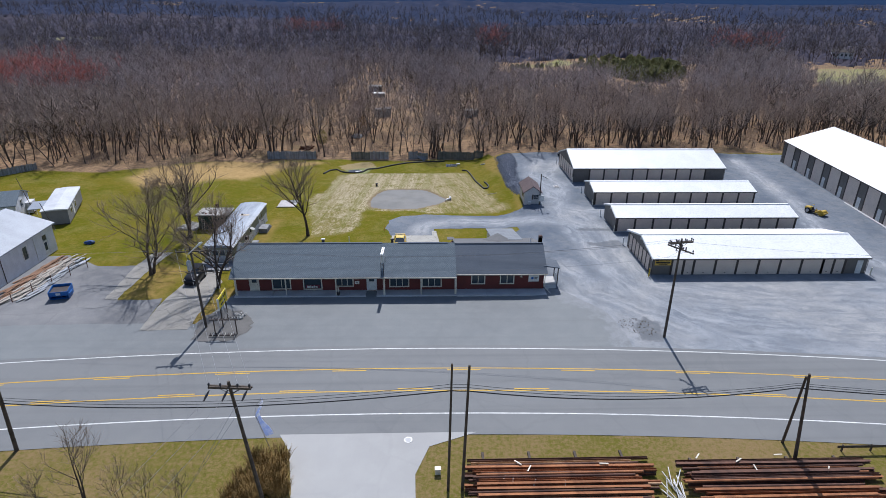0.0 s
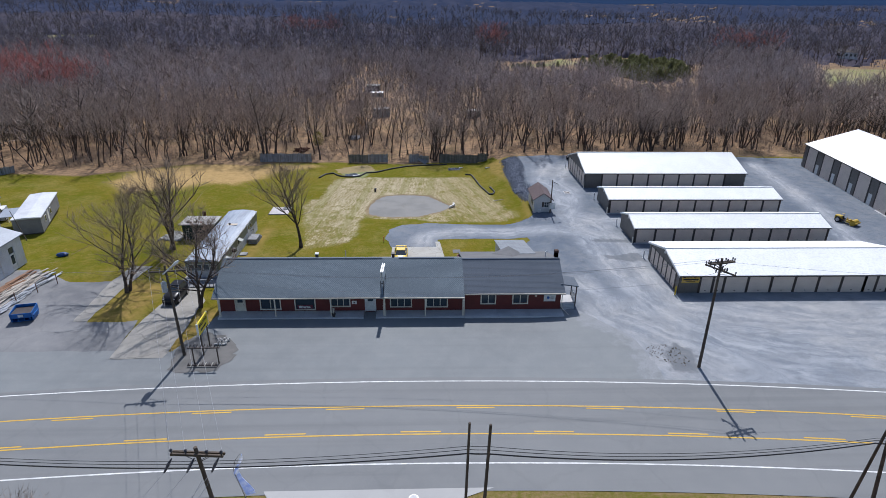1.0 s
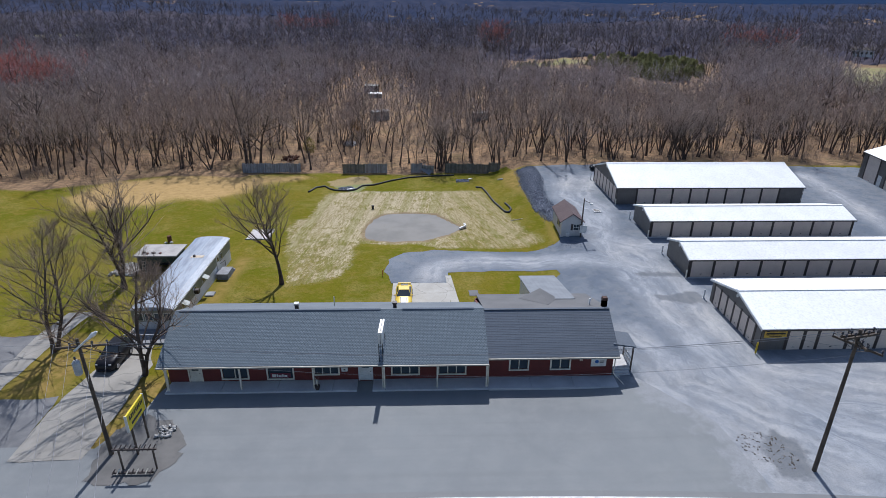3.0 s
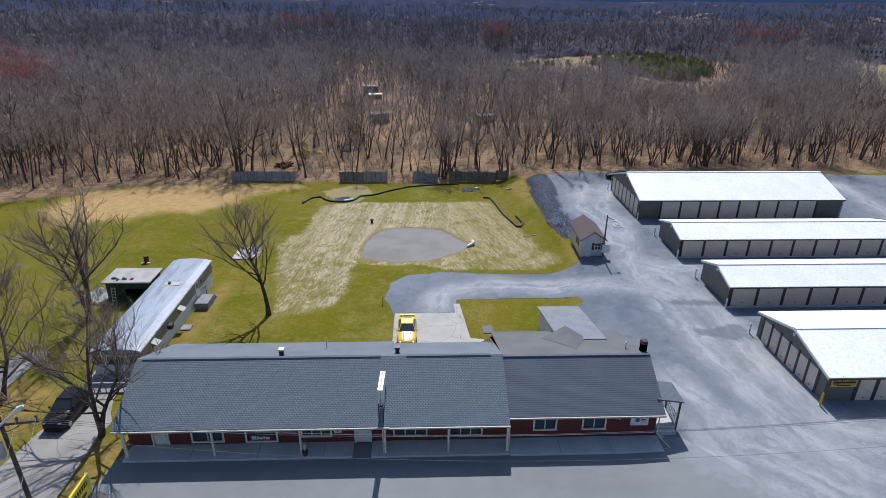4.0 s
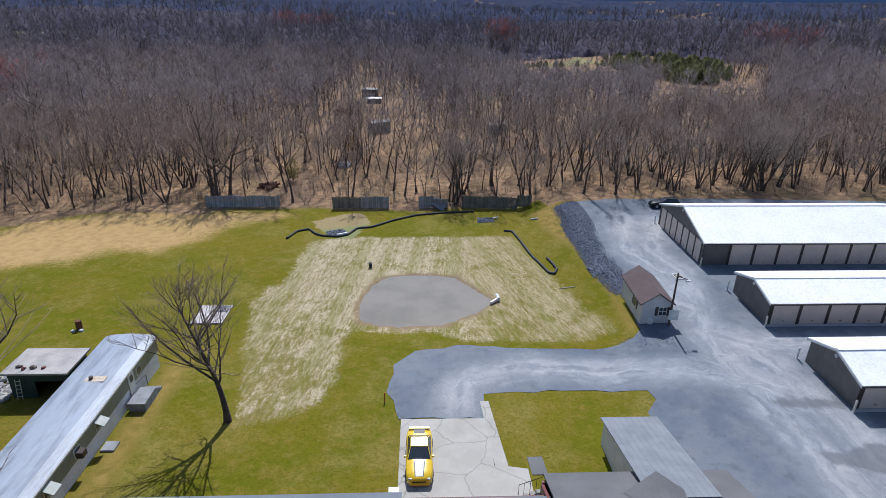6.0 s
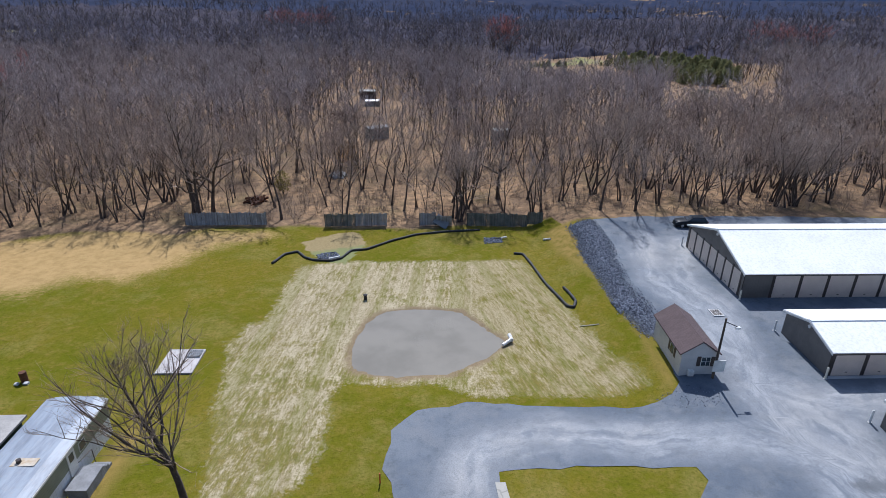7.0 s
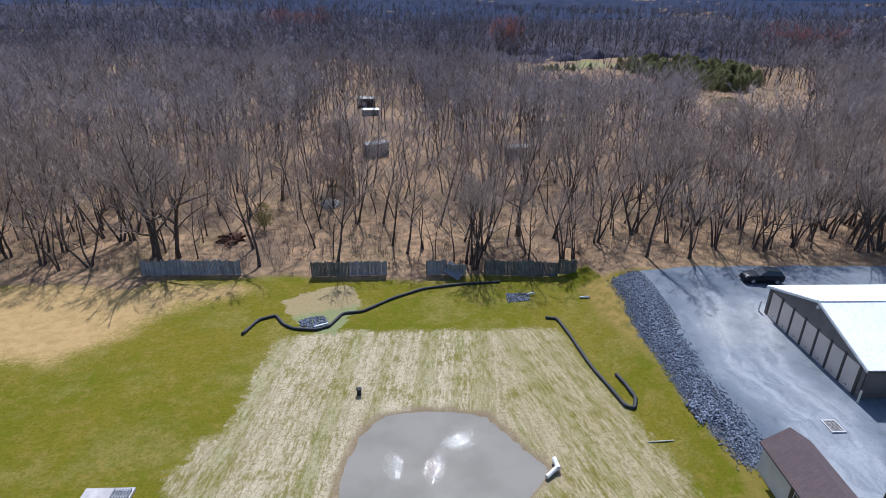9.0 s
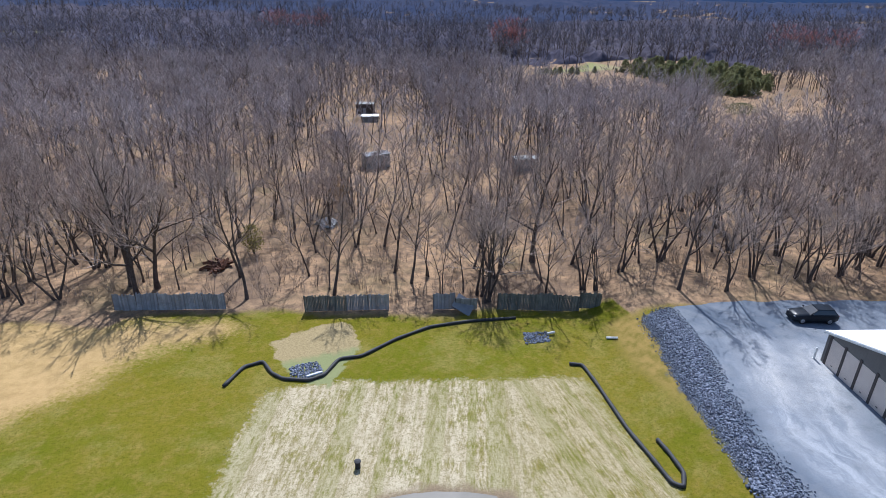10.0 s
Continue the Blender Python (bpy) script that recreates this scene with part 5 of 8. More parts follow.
def fence(xa, ya, xb, yb, height, label, dark=False, broken=False):
    th = thing("fence", label, "fence", group="fence sections by the woods")
    n = max(1, round(math.hypot(xb - xa, yb - ya) / 2.4))
    for i in range(n):
        t0, t1 = i / n, (i + 1) / n
        x0, y0, x1, y1 = xa + (xb - xa) * t0, ya + (yb - ya) * t0, xa + (xb - xa) * t1, ya + (yb - ya) * t1
        z = gz((x0 + x1) / 2, (y0 + y1) / 2)
        ang = math.degrees(math.atan2(y1 - y0, x1 - x0))
        ln = math.hypot(x1 - x0, y1 - y0)
        m4 = pose(x0, y0, z, fr.uniform(-9, 9) + (14 if broken and i == n - 1 else 0), fr.uniform(-1.5, 1.5), ang)
        x = 0.0
        while x < ln - 0.05:
            w = fr.uniform(0.13, 0.17)
            g = Geo().box(x, min(ln, x + w), -0.012 + fr.uniform(-0.008, 0.008), 0.012, 0.02 + fr.uniform(-0.03, 0.05), height + fr.uniform(-0.16, 0.08), m4)
            part("board", g, M["old_board_dark" if dark else "old_board"], th)
            x += w + fr.uniform(0.004, 0.02)
        part("fence_post", Geo().box(-0.06, 0.06, 0.02, 0.13, -0.2, height * 0.97, m4), M["wood_pole"], th)
        for za, zb in ((height * 0.75, height * 0.82), (0.3, 0.38)):
            part("fence_rail", Geo().box(0, ln, 0.014, 0.06, za, zb, m4), M["wood_pole"], th)


fence(-38.5, 140.9, -26.6, 141.0, 2.0, "weathered grey board fence with a lean")
fence(-17.9, 140.3, -13.4, 140.5, 2.05, "mossy dark board fence before the woods", True)
fence(-13.4, 140.5, -8.8, 140.7, 2.05, "weathered grey board fence before the woods")
fence(-3.9, 140.6, 0.9, 140.5, 2.0, "weathered grey fence with a fallen panel", False, True)
fence(3.2, 140.5, 14.4, 139.7, 2.1, "mossy dark board fence before the woods", True)
single("fallen_panel", Geo().box(-1.1, 1.1, -0.03, 0.03, -0.9, 0.9, pose(-0.6, 140.1, gz(-0.6, 140.1) + 0.85, -50, 0, 20) @ pose(0, 0, 0, 0, 45, 0)), M["old_board"], "fallen grey fence panel leaning on the fence", "fence panel")
fence(-95, 121, -88, 131, 1.6, "weathered grey board fence far along the lawn")

# ---- poles and wires ----
M["wire"] = plain("black_cable", (0.02, 0.02, 0.022), None, 3, 20, 0.5, bump=0)
M["wire_pale"] = plain("bare_aluminium_wire", (0.33, 0.33, 0.34), None, 3, 20, 0.35, 0.6, 0)
M["insul"] = plain("brown_insulator", (0.05, 0.045, 0.05), None, 5, 20, 0.3, bump=0)


def insulator(p, th, h=0.3):
    x, y, z = p
    part("insulator", Geo().tube([(x, y, z), (x, y, z + h * 0.4), (x, y, z + h * 0.5), (x, y, z + h * 0.7), (x, y, z + h * 0.8), (x, y, z + h)], [0.04, 0.04, 0.09, 0.05, 0.09, 0.03], 8), M["insul"], th)


def pole(label, base, top, r=0.16):
    th = thing("utility_pole", label, "utility pole", group="utility poles")
    b, t = Vector(base), Vector(top)
    part("shaft", Geo().tube([b + (t - b) * (i / 6) for i in range(7)], [r * (1 - 0.35 * i / 6) for i in range(7)], 10), M["wood_pole"], th)
    return th


def arm(th, c, half, ang=0, drop=0.6, pins=(-0.95, -0.4, 0.4, 0.95)):
    """A crossarm with braces and pin insulators."""
    m4 = pose(*c, 0, 0, ang)
    part("crossarm", Geo().box(-half, half, -0.06, 0.06, -0.07, 0.07, m4, 0.012), M["wood_pole"], th)
    for s in (-1, 1):
        part("brace", Geo().tube([m4 @ Vector((s * half * 0.6, 0.07, -0.03)), m4 @ Vector((0, 0.1, -drop))], 0.02, 4), M["insul"], th)
    for q in pins:
        insulator(tuple(m4 @ Vector((q * half, 0, 0.07))), th)


pr = pole("tall brown utility pole with crowded crossarms on the forecourt", (26.75, 54.85, -0.3), (26.75, 55.0, 11.9))
arm(pr, (26.75, 54.8, 11.5), 1.35, 12)
arm(pr, (26.75, 55.15, 11.45), 1.35, 12)
arm(pr, (26.75, 54.9, 10.75), 1.5, -55, 0.5)
arm(pr, (26.75, 54.9, 11.05), 1.1, 80, 0.5)
for k in range(3):
    part("cutout", Geo().tube([(26.2 + 0.5 * k, 54.6, 11.1), (26.1 + 0.5 * k, 54.45, 10.7)], [0.07, 0.05], 7), M["insul"], pr)
pl = pole("brown utility pole with a grey transformer beside the drive", (-24.95, 57.85, -0.3), (-25.35, 58.2, 9.9))
arm(pl, (-25.1, 58.1, 9.35), 1.75, 8)
part("lamp_arm", Geo().tube([(-25.55, 57.9, 9.1), (-25.3, 58.0, 9.3), (-24.5, 58.3, 9.95)], 0.075, 8), M["pvc"], pl)
part("lamp_head", Geo().tube([(-24.6, 58.26, 9.87), (-24.25, 58.4, 10.15), (-24.05, 58.47, 10.28)], [0.09, 0.17, 0.07], 8), M["pvc"], pl)
part("transformer", Geo().tube([(-25.55, 57.75, 7.3), (-25.55, 57.75, 7.4), (-25.55, 57.75, 8.3), (-25.55, 57.75, 8.45)], [0.22, 0.26, 0.26, 0.12], 14), plain("transformer_grey", (0.42, 0.44, 0.46), None, 2, 12, 0.45, bump=0.03), pl, "grey drum transformer")
insulator((-25.55, 57.75, 8.45), pl)
pn = pole("leaning utility pole with crossarm opposite the shop", (-11.9, 32.1, -0.3), (-13.1, 32.2, 11.3))
arm(pn, (-13.05, 32.1, 10.85), 1.45, -4)
arm(pn, (-13.05, 32.4, 10.75), 1.45, -4, pins=())
for s in (-1.3, -0.1, 1.2):
    part("strain_insulator", Geo().tube([(-13.05 + s, 32.0, 10.75), (-13.15 + s, 31.7, 10.6), (-13.25 + s, 31.3, 10.4)], [0.03, 0.09, 0.05], 7), M["insul"], pn)
pole("slim dark utility pole by the driveway", (1.7, 33.5, -0.3), (1.84, 33.5, 11.6), 0.11)
p2 = pole("slim dark utility pole by the driveway", (2.79, 33.5, -0.3), (3.05, 33.5, 11.45), 0.13)
pole("leaning dark utility pole on the verge", (-33.95, 38.5, -0.3), (-33.4, 38.3, 9.5), 0.17)
pp = pole("braced dark utility pole on the verge", (30.6, 36.2, -0.3), (29.6, 36.25, 8.4), 0.15)
part("brace_pole", Geo().tube([(30.6, 38.1, -0.2), (29.5, 36.35, 8.1)], [0.12, 0.09], 8), M["wood_pole"], pp)


def wire(a, b, sag, r=0.018, mat="wire", label="thin black overhead cable"):
    a, b = Vector(a), Vector(b)
    pts = [a.lerp(b, i / 20) - Vector((0, 0, sag * 4 * (i / 20) * (1 - i / 20))) for i in range(21)]
    single("overhead_wire", Geo().tube(pts, r, 5), M[mat], label, "wire", "overhead wires")


for z, r in ((9.35, 0.045), (9.65, 0.02), (9.9, 0.016)):
    lab = "thick black overhead cable along the road" if r > 0.04 else "thin black overhead cable along the road"
    wire((-33.7, 38.4, 4.9 + (z - 9.35)), (1.8, 33.5, z), 0.9, r, label=lab)
    wire((1.8, 33.5, z), (2.98, 33.5, z - 0.05), 0.02, r, label=lab)
    wire((2.98, 33.5, z - 0.05), (28.95, 36.25, 7.1 + (z - 9.35) * 0.8), 0.9, r, label=lab)
    wire((28.95, 36.25, 7.1 + (z - 9.35) * 0.8), (75, 34, 6.5), 0.8, r, label=lab)
    wire((-33.7, 38.4, 4.9 + (z - 9.35)), (-75, 39, 7.0), 0.9, r, label=lab)
for s, q in ((-1.38, -1.66), (-0.58, -0.7), (0.58, 0.7), (1.38, 1.66)):
    wire((-13.05 + s, 32.1, 11.2), (-25.1 + q, 58.1 + q * 0.14, 9.65), 0.5, 0.01, "wire_pale", "bare pale wire crossing the road")
for s in (-1.3, -0.1, 1.2):
    wire((-13.25 + s, 31.3, 10.4), (-23 + s, 8, 9.0), 0.8, 0.01, "wire_pale", "bare pale wire leading from the pole")
for q, z in ((-1.2, 11.75), (0.0, 11.9), (1.2, 11.8)):
    wire((-25.1 + q, 58.15, 9.75), (26.75 + q, 55.0, z), 1.5, 0.01, "wire_pale", "bare pale wire between the forecourt poles")
wire((-25.3, 58.1, 8.8), (26.75, 55.0, 9.9), 1.8, 0.009, "wire_pale", "thin pale cable between the forecourt poles")
wire((26.75, 55.0, 10.6), (31.0, 70.0, 3.3), 0.6, 0.008)
wire((26.75, 55.0, 11.6), (85, 52, 11.0), 1.2, 0.01, "wire_pale", "bare pale wire along the forecourt")
wire((-25.3, 58.1, 9.6), (-75, 60, 10.0), 1.0, 0.01, "wire_pale", "bare pale wire along the forecourt")
for sx, ang in ((-13.05, 0), (-12.6, 1)):
    wire((sx, 32.2, 9.0), (sx - 6 - ang, 24, 0.05), 0.0, 0.01, "wire_pale", "pale guy wire of the leaning pole")

# ---- yard pole with lamp, small office, bollards ----
yp = pole("short dark yard pole with a lamp and white notice", (20.75, 99.0, -0.2), (20.75, 99.05, 6.0), 0.12)
part("lamp_arm", Geo().tube([(20.75, 99.05, 5.7), (21.3, 98.9, 5.5), (21.7, 98.8, 5.35)], 0.04, 6), M["trim_dark"], yp)
part("lamp_head", Geo().box(21.5, 21.95, 98.65, 98.9, 5.2, 5.36, b=0.04), M["pvc"], yp)
part("notice", Geo().box(20.5, 21.5, 98.85, 98.9, 0.95, 2.05), M["white_trim"], yp, "white notice panel")
M["shed_wall"] = boards("pale_grey_vinyl_siding", (0.56, 0.54, 0.53), (0.48, 0.47, 0.46), 0.12, 2, 0.5, 0.4)
M["brown_roof"] = shingles("brown_shingle", (0.12, 0.085, 0.085), (0.085, 0.06, 0.062), (0.06, 0.045, 0.045), 0.33, 0.15, 0.012)
of = thing("office_shed", "small pale grey office shed with a brown gable roof", "shed", pose(18.05, 99.6, 0.05, 0, 0, -1.5))
g = Geo()
g.box(0, 0.1, 0, 6.1, 0, 2.35).box(2.9, 3.0, 0, 6.1, 0, 2.35)
for y in (0, 6.0):
    g.prism([(0.1, 0), (2.9, 0), (2.9, 2.35), (1.5, 3.35), (0.1, 2.35)], y, y + 0.1, axis=1)
part("wall", g, M["shed_wall"], of)
for s, xe in ((1, -0.25), (-1, 3.25)):
    part("roof", Geo().prism([(xe, 2.2), (1.5, 3.42), (1.5, 3.54), (xe, 2.32)], -0.2, 6.3, axis=1), M["brown_roof"], of, "brown shingle roof slope")
for axis, a, b in (("y", 1.75, 2.45), ("x", 1.6, 2.3)):
    if axis == "y":
        w = part("window", Geo().box(a - 0.06, b + 0.06, -0.04, 0.02, 1.0, 1.95), M["white_trim"], of)
        part("pane", Geo().box(a, b, -0.05, -0.035, 1.06, 1.89), M["glass"], w)
        part("mullion", Geo().box((a + b) / 2 - 0.02, (a + b) / 2 + 0.02, -0.06, -0.05, 1.06, 1.89).box(a, b, -0.06, -0.05, 1.45, 1.49), M["white_trim"], w)
        for q in (a - 0.4, b + 0.08):
            part("shutter", Geo().box(q, q + 0.32, -0.04, 0.0, 1.0, 1.95), M["trim_dark"], of)
    else:
        w = part("window", Geo().box(-0.04, 0.02, a - 0.06, b + 0.06, 1.0, 1.95), M["white_trim"], of)
        part("pane", Geo().box(-0.05, -0.035, a, b, 1.06, 1.89), M["glass"], w)
        for q in (a - 0.42, b + 0.1):
            part("shutter", Geo().box(-0.04, 0.0, q, q + 0.32, 1.0, 1.95), M["trim_dark"], of)
part("skid", Geo().box(0.1, 2.9, 0.05, 6.05, -0.6, 0.0), M["trim_dark"], of)
part("air_unit", Geo().box(0.7, 1.2, -0.3, 0.0, 0.15, 0.7, b=0.03), M["pvc"], of)


def bollard(x, y, h, mat, label):
    th = thing("bollard", label, "bollard", pose(x, y, gz(x, y)), "bollards at the building corners")
    part("post", Geo().tube([(0, 0, -0.2), (0, 0, h - 0.06), (0, 0, h)], [0.09, 0.09, 0.05], 10), mat, th)
    part("foot", Geo().tube([(0, 0, -0.05), (0, 0, 0.04)], 0.16, 10), M["walkslab"], th)


M["bol_y"] = plain("yellow_bollard_paint", (0.6, 0.42, 0.02), None, 3, 16, 0.5, bump=0.05)
bollard(30.2, 69.5, 1.25, M["bol_y"], "yellow steel bollard at the building corner")
for x, y in ((30.45, 86.0), (30.35, 98.7), (29.85, 112.2), (60.9, 69.6)):
    bollard(x, y, 1.15, M["cream"], "cream steel bollard at the building corner")
for x, y in ((30.3, 93.3), (30.2, 106.2), (29.7, 126.6), (30.3, 80.8)):
    bollard(x, y, 1.15, M["pvc"], "white steel bollard at the building corner")

# ---- mobile home ----
M["olive"] = boards("olive_green_siding", (0.22, 0.225, 0.16), (0.18, 0.185, 0.135), 0.2, 2, 0.6, 0.35)
M["skirt"] = boards("white_skirting", (0.66, 0.66, 0.67), (0.56, 0.56, 0.58), 0.3, 3, 0.55, 0.4)


def trailer_roof():
    m, nt, N, Lk, b = tree_of("silver_coated_roof")
    co = coords(nt)
    n1, n2 = noise_of(nt, coords(nt, (2.2, 0.35, 1)), 0.6, 6, 0.7), noise_of(nt, co, 4, 4)
    col = mix_of(nt, ramp_of(nt, n1, 0.4, 0.68), (0.3, 0.34, 0.4), (0.185, 0.21, 0.255))
    col = mix_of(nt, math_of(nt, "MULTIPLY", ramp_of(nt, n2, 0.5, 0.75), 0.3), col, (0.3, 0.28, 0.27))
    Lk.new(col, b.inputs["Base Color"])
    b.inputs["Roughness"].default_value, b.inputs["Specular IOR Level"].default_value = 0.5, 0.4
    bump_of(nt, b, n2, 0.12)
    return m


M["silver"] = trailer_roof()
M["awning"] = plain("grey_green_awning", (0.36, 0.38, 0.35), (0.27, 0.29, 0.26), 2, 12, 0.6, bump=0.05)
mh = thing("mobile_home", "long olive and white mobile home with a silver roof", "mobile home", pose(-31.3, 75.9, -0.7, -0.6, 0, 0.4))
part("skirting", Geo().box(0.06, 4.2, 0.06, 19.1, -0.9, 1.45), M["skirt"], mh, "white lower wall")
part("body", Geo().box(0, 4.26, 0, 19.2, 1.45, 2.75), M["olive"], mh, "olive green upper wall")
part("roof", Geo().prism([(-0.06, 2.75), (4.32, 2.75), (4.3, 2.86), (3.6, 3.05), (2.13, 3.14), (0.7, 3.05), (-0.04, 2.86)], -0.08, 19.28, axis=1), M["silver"], mh, "silver coated shallow roof")
part("roof_edge", Geo().box(4.3, 4.36, -0.1, 19.3, 2.68, 2.82), M["white_trim"], mh)
for i in range(4):
    w = part("window", Geo().box(0.35 + 0.95 * i, 1.15 + 0.95 * i, -0.04, 0.02, 1.55, 2.4), M["white_trim"], mh)
    part("pane", Geo().box(0.41 + 0.95 * i, 1.09 + 0.95 * i, -0.05, -0.03, 1.6, 2.35), M["glass"], w)
for y0, kind in ((2.0, "awn"), (8.3, "awn"), (5.5, "ac"), (15.0, "small")):
    w = part("window", Geo().box(4.22, 4.3, y0, y0 + 0.8, 1.65, 2.35), M["white_trim"], mh)
    part("pane", Geo().box(4.3, 4.315, y0 + 0.06, y0 + 0.74, 1.7, 2.3), M["glass"], w)
    if kind == "awn":
        part("awning", Geo().prism([(4.26, 2.42), (4.95, 2.1), (4.95, 2.15), (4.26, 2.48)], y0 - 0.05, y0 + 0.85, axis=1), M["awning"], mh, "grey-green window awning")
    if kind == "ac":
        part("air_conditioner", Geo().box(4.3, 4.75, y0 + 0.1, y0 + 0.7, 1.65, 2.1, b=0.03), M["trim_dark"], mh)
dd = part("door", Geo().box(4.24, 4.3, 13.6, 14.5, 0.75, 2.6), M["white_trim"], mh)
part("door_light", Geo().box(4.3, 4.31, 13.8, 14.3, 1.8, 2.4), M["glass"], dd)
part("roof_vent", Geo().tube([(2.1, 12.6, 3.05), (2.1, 12.6, 3.35)], 0.16, 8), M["trim_dark"], mh)
part("roof_patch", Geo().box(1.7, 3.2, 12.25, 12.95, 3.125, 3.145), plain("rusty_patch", (0.4, 0.27, 0.14), (0.55, 0.5, 0.42), 1.2, 8, 0.6), mh, "rust-stained roof patch")
st = thing("wooden_steps", "grey wooden landing with steps beside the mobile home", "steps")
part("landing", Geo().box(-27.0, -25.6, 88.4, 90.6, -0.2, -0.05), M["old_board"], st)
part("side", Geo().box(-26.95, -25.65, 88.45, 88.55, -1.1, -0.2).box(-25.75, -25.65, 88.55, 90.5, -1.1, -0.2), M["old_board"], st)
for i in range(3):
    part("step", Geo().box(-26.9, -25.7, 90.6 + 0.35 * i, 90.95 + 0.35 * i, -1.1, -0.3 - 0.22 * i), M["old_board"], st)
part("rail", Geo().tube([(-26.9, 91.8, -0.9), (-26.9, 91.8, 0.3), (-26.9, 90.2, 0.6)], 0.04, 5), M["trim_dark"], st)
single("well_cover", Geo().box(-26.95, -25.95, 83.8, 84.8, -0.8, -0.5, b=0.03), M["old_board"], "low wooden box beside the mobile home", "box")
fp = thing("front_deck", "wooden deck with railing before the mobile home", "deck")
part("platform", Geo().box(-31.0, -27.0, 73.2, 75.8, -0.4, -0.1), M["old_board"], fp)
for i in range(9):
    part("baluster", Geo().box(-31.0 + 0.49 * i, -30.94 + 0.49 * i, 73.2, 73.26, -0.1, 0.8), M["old_board"], fp)
part("rail", Geo().box(-31.0, -27.0, 73.18, 73.28, 0.8, 0.87), M["old_board"], fp)

# ---- green shelter, pad, barrel ----
M["green_wall"] = boards("dark_green_boards", (0.02, 0.05, 0.042), (0.015, 0.035, 0.03), 0.2, 3, 0.7)
gs = thing("green_shelter", "dark green lean-to with a pale flat roof", "shed")
part("roof", Geo().box(-37.5, -32.2, 90.2, 93.9, 1.5, 1.66), plain("pale_tar_roof", (0.4, 0.38, 0.36), (0.3, 0.29, 0.28), 0.7, 8, 0.85), gs, "pale stained flat roof")
part("wall", Geo().box(-37.2, -32.5, 93.5, 93.6, -1.2, 1.5).box(-37.2, -37.1, 90.5, 93.5, -1.2, 1.5).box(-32.6, -32.5, 90.5, 93.5, -1.2, 1.5).box(-37.1, -35.2, 90.5, 90.6, -1.2, 1.5).box(-35.2, -32.6, 90.5, 90.6, 0.7, 1.5), M["green_wall"], gs)
la = part("ladder", Geo().tube([(-36.7, 90.2, -0.95), (-36.6, 90.4, 1.0)], 0.03, 5).tube([(-36.3, 90.2, -0.95), (-36.2, 90.4, 1.0)], 0.03, 5), M["cream"], gs)
for i in range(5):
    part("rung", Geo().box(-36.7 + 0.02 * i, -36.25 + 0.02 * i, 90.2 + 0.04 * i, 90.24 + 0.04 * i, -0.6 + 0.35 * i, -0.56 + 0.35 * i), M["cream"], la)
for i in range(4):
    q = random.Random(i)
    single("roof_clutter", Geo().ball((0, 0, 0), q.uniform(0.15, 0.3), q.uniform(0.12, 0.25), 0.12, 4, 7, 0.25, q), plain("clutter_paint", (0.06 + 0.1 * (i % 2), 0.045, 0.04), None, 3, 12, 0.7), "small rusty oddment on the flat roof", "scrap", "oddments on the roof", at=pose(-36.6 + 0.7 * i + q.uniform(-0.3, 0.3), 90.6 + q.uniform(0, 1.2), 1.72))
pad = thing("pallet_pad", "pale square cover with a slatted pallet on the lawn", "well cover", pose(-27.5, 102.9, gz(-25.8, 104.8), 0, 0, 0))
part("slab", Geo().box(0, 3.3, 0, 3.8, -0.15, 0.18, b=0.03), plain("pale_cover", (0.5, 0.47, 0.46), (0.38, 0.35, 0.34), 0.9, 7, 0.8), pad)
part("edge_board", Geo().box(-0.06, 3.36, -0.08, 0.0, -0.2, 0.24), M["old_board"], pad)
pal = thing("pallet", "grey slatted wooden pallet on the pale cover", "pallet", pose(-25.5, 105.3, gz(-25.8, 104.8) + 0.2))
for i in range(7):
    part("slat", Geo().box(0.18 * i, 0.18 * i + 0.1, 0, 1.2, 0.09, 0.115), M["old_board"], pal)
for j in range(3):
    part("bearer", Geo().box(0, 1.2, 0.5 * j, 0.5 * j + 0.1, 0, 0.09), M["old_board"], pal)
ba = thing("rusty_barrel", "rusty burn barrel on the lawn", "barrel", pose(-38.1, 102.1, gz(-38.1, 102.1)))
rust = plain("brown_rust", (0.16, 0.065, 0.03), (0.07, 0.03, 0.02), 2.5, 14, 0.85, 0.1, 0.4)
part("drum", Geo().tube([(0, 0, 0), (0, 0, 0.3), (0, 0, 0.32), (0, 0, 0.6), (0, 0, 0.62), (0, 0, 0.95)], [0.29, 0.29, 0.31, 0.29, 0.31, 0.29], 14), rust, ba)
part("block", Geo().box(-0.5, -0.2, -0.7, -0.4, 0, 0.2).box(0.2, 0.6, -0.6, -0.3, 0, 0.2), M["walkslab"], ba)

# ---- white house, small house and second mobile home ----
M["white_siding"] = boards("white_lap_siding", (0.62, 0.63, 0.66), (0.54, 0.55, 0.58), 0.14, 2, 0.55, 0.4)
M["white_roof2"] = plain("pale_metal_roof", (0.31, 0.34, 0.39), (0.26, 0.285, 0.33), 0.4, 6, 0.45, bump=0.05)
wh = thing("white_house", "white sided workshop with a pale metal roof", "house", pose(-54.6, 67.2, -0.35, 0, 0, 0.8))
g = Geo().box(-12, 0, 0, 0.15, 0, 4.1).box(-12, 0, 13.85, 14, 0, 4.1).box(-12, -11.85, 0.15, 13.85, 0, 4.1)
for a, b, c, d in ((0.15, 6.6, 0, 4.1), (7.6, 11.2, 0, 4.1), (12.2, 13.85, 0, 4.1), (6.6, 7.6, 0, 1.5), (6.6, 7.6, 3.3, 4.1), (11.2, 12.2, 3.2, 4.1)):
    g.box(-0.15, 0, a, b, c, d)
part("wall", g, M["white_siding"], wh)
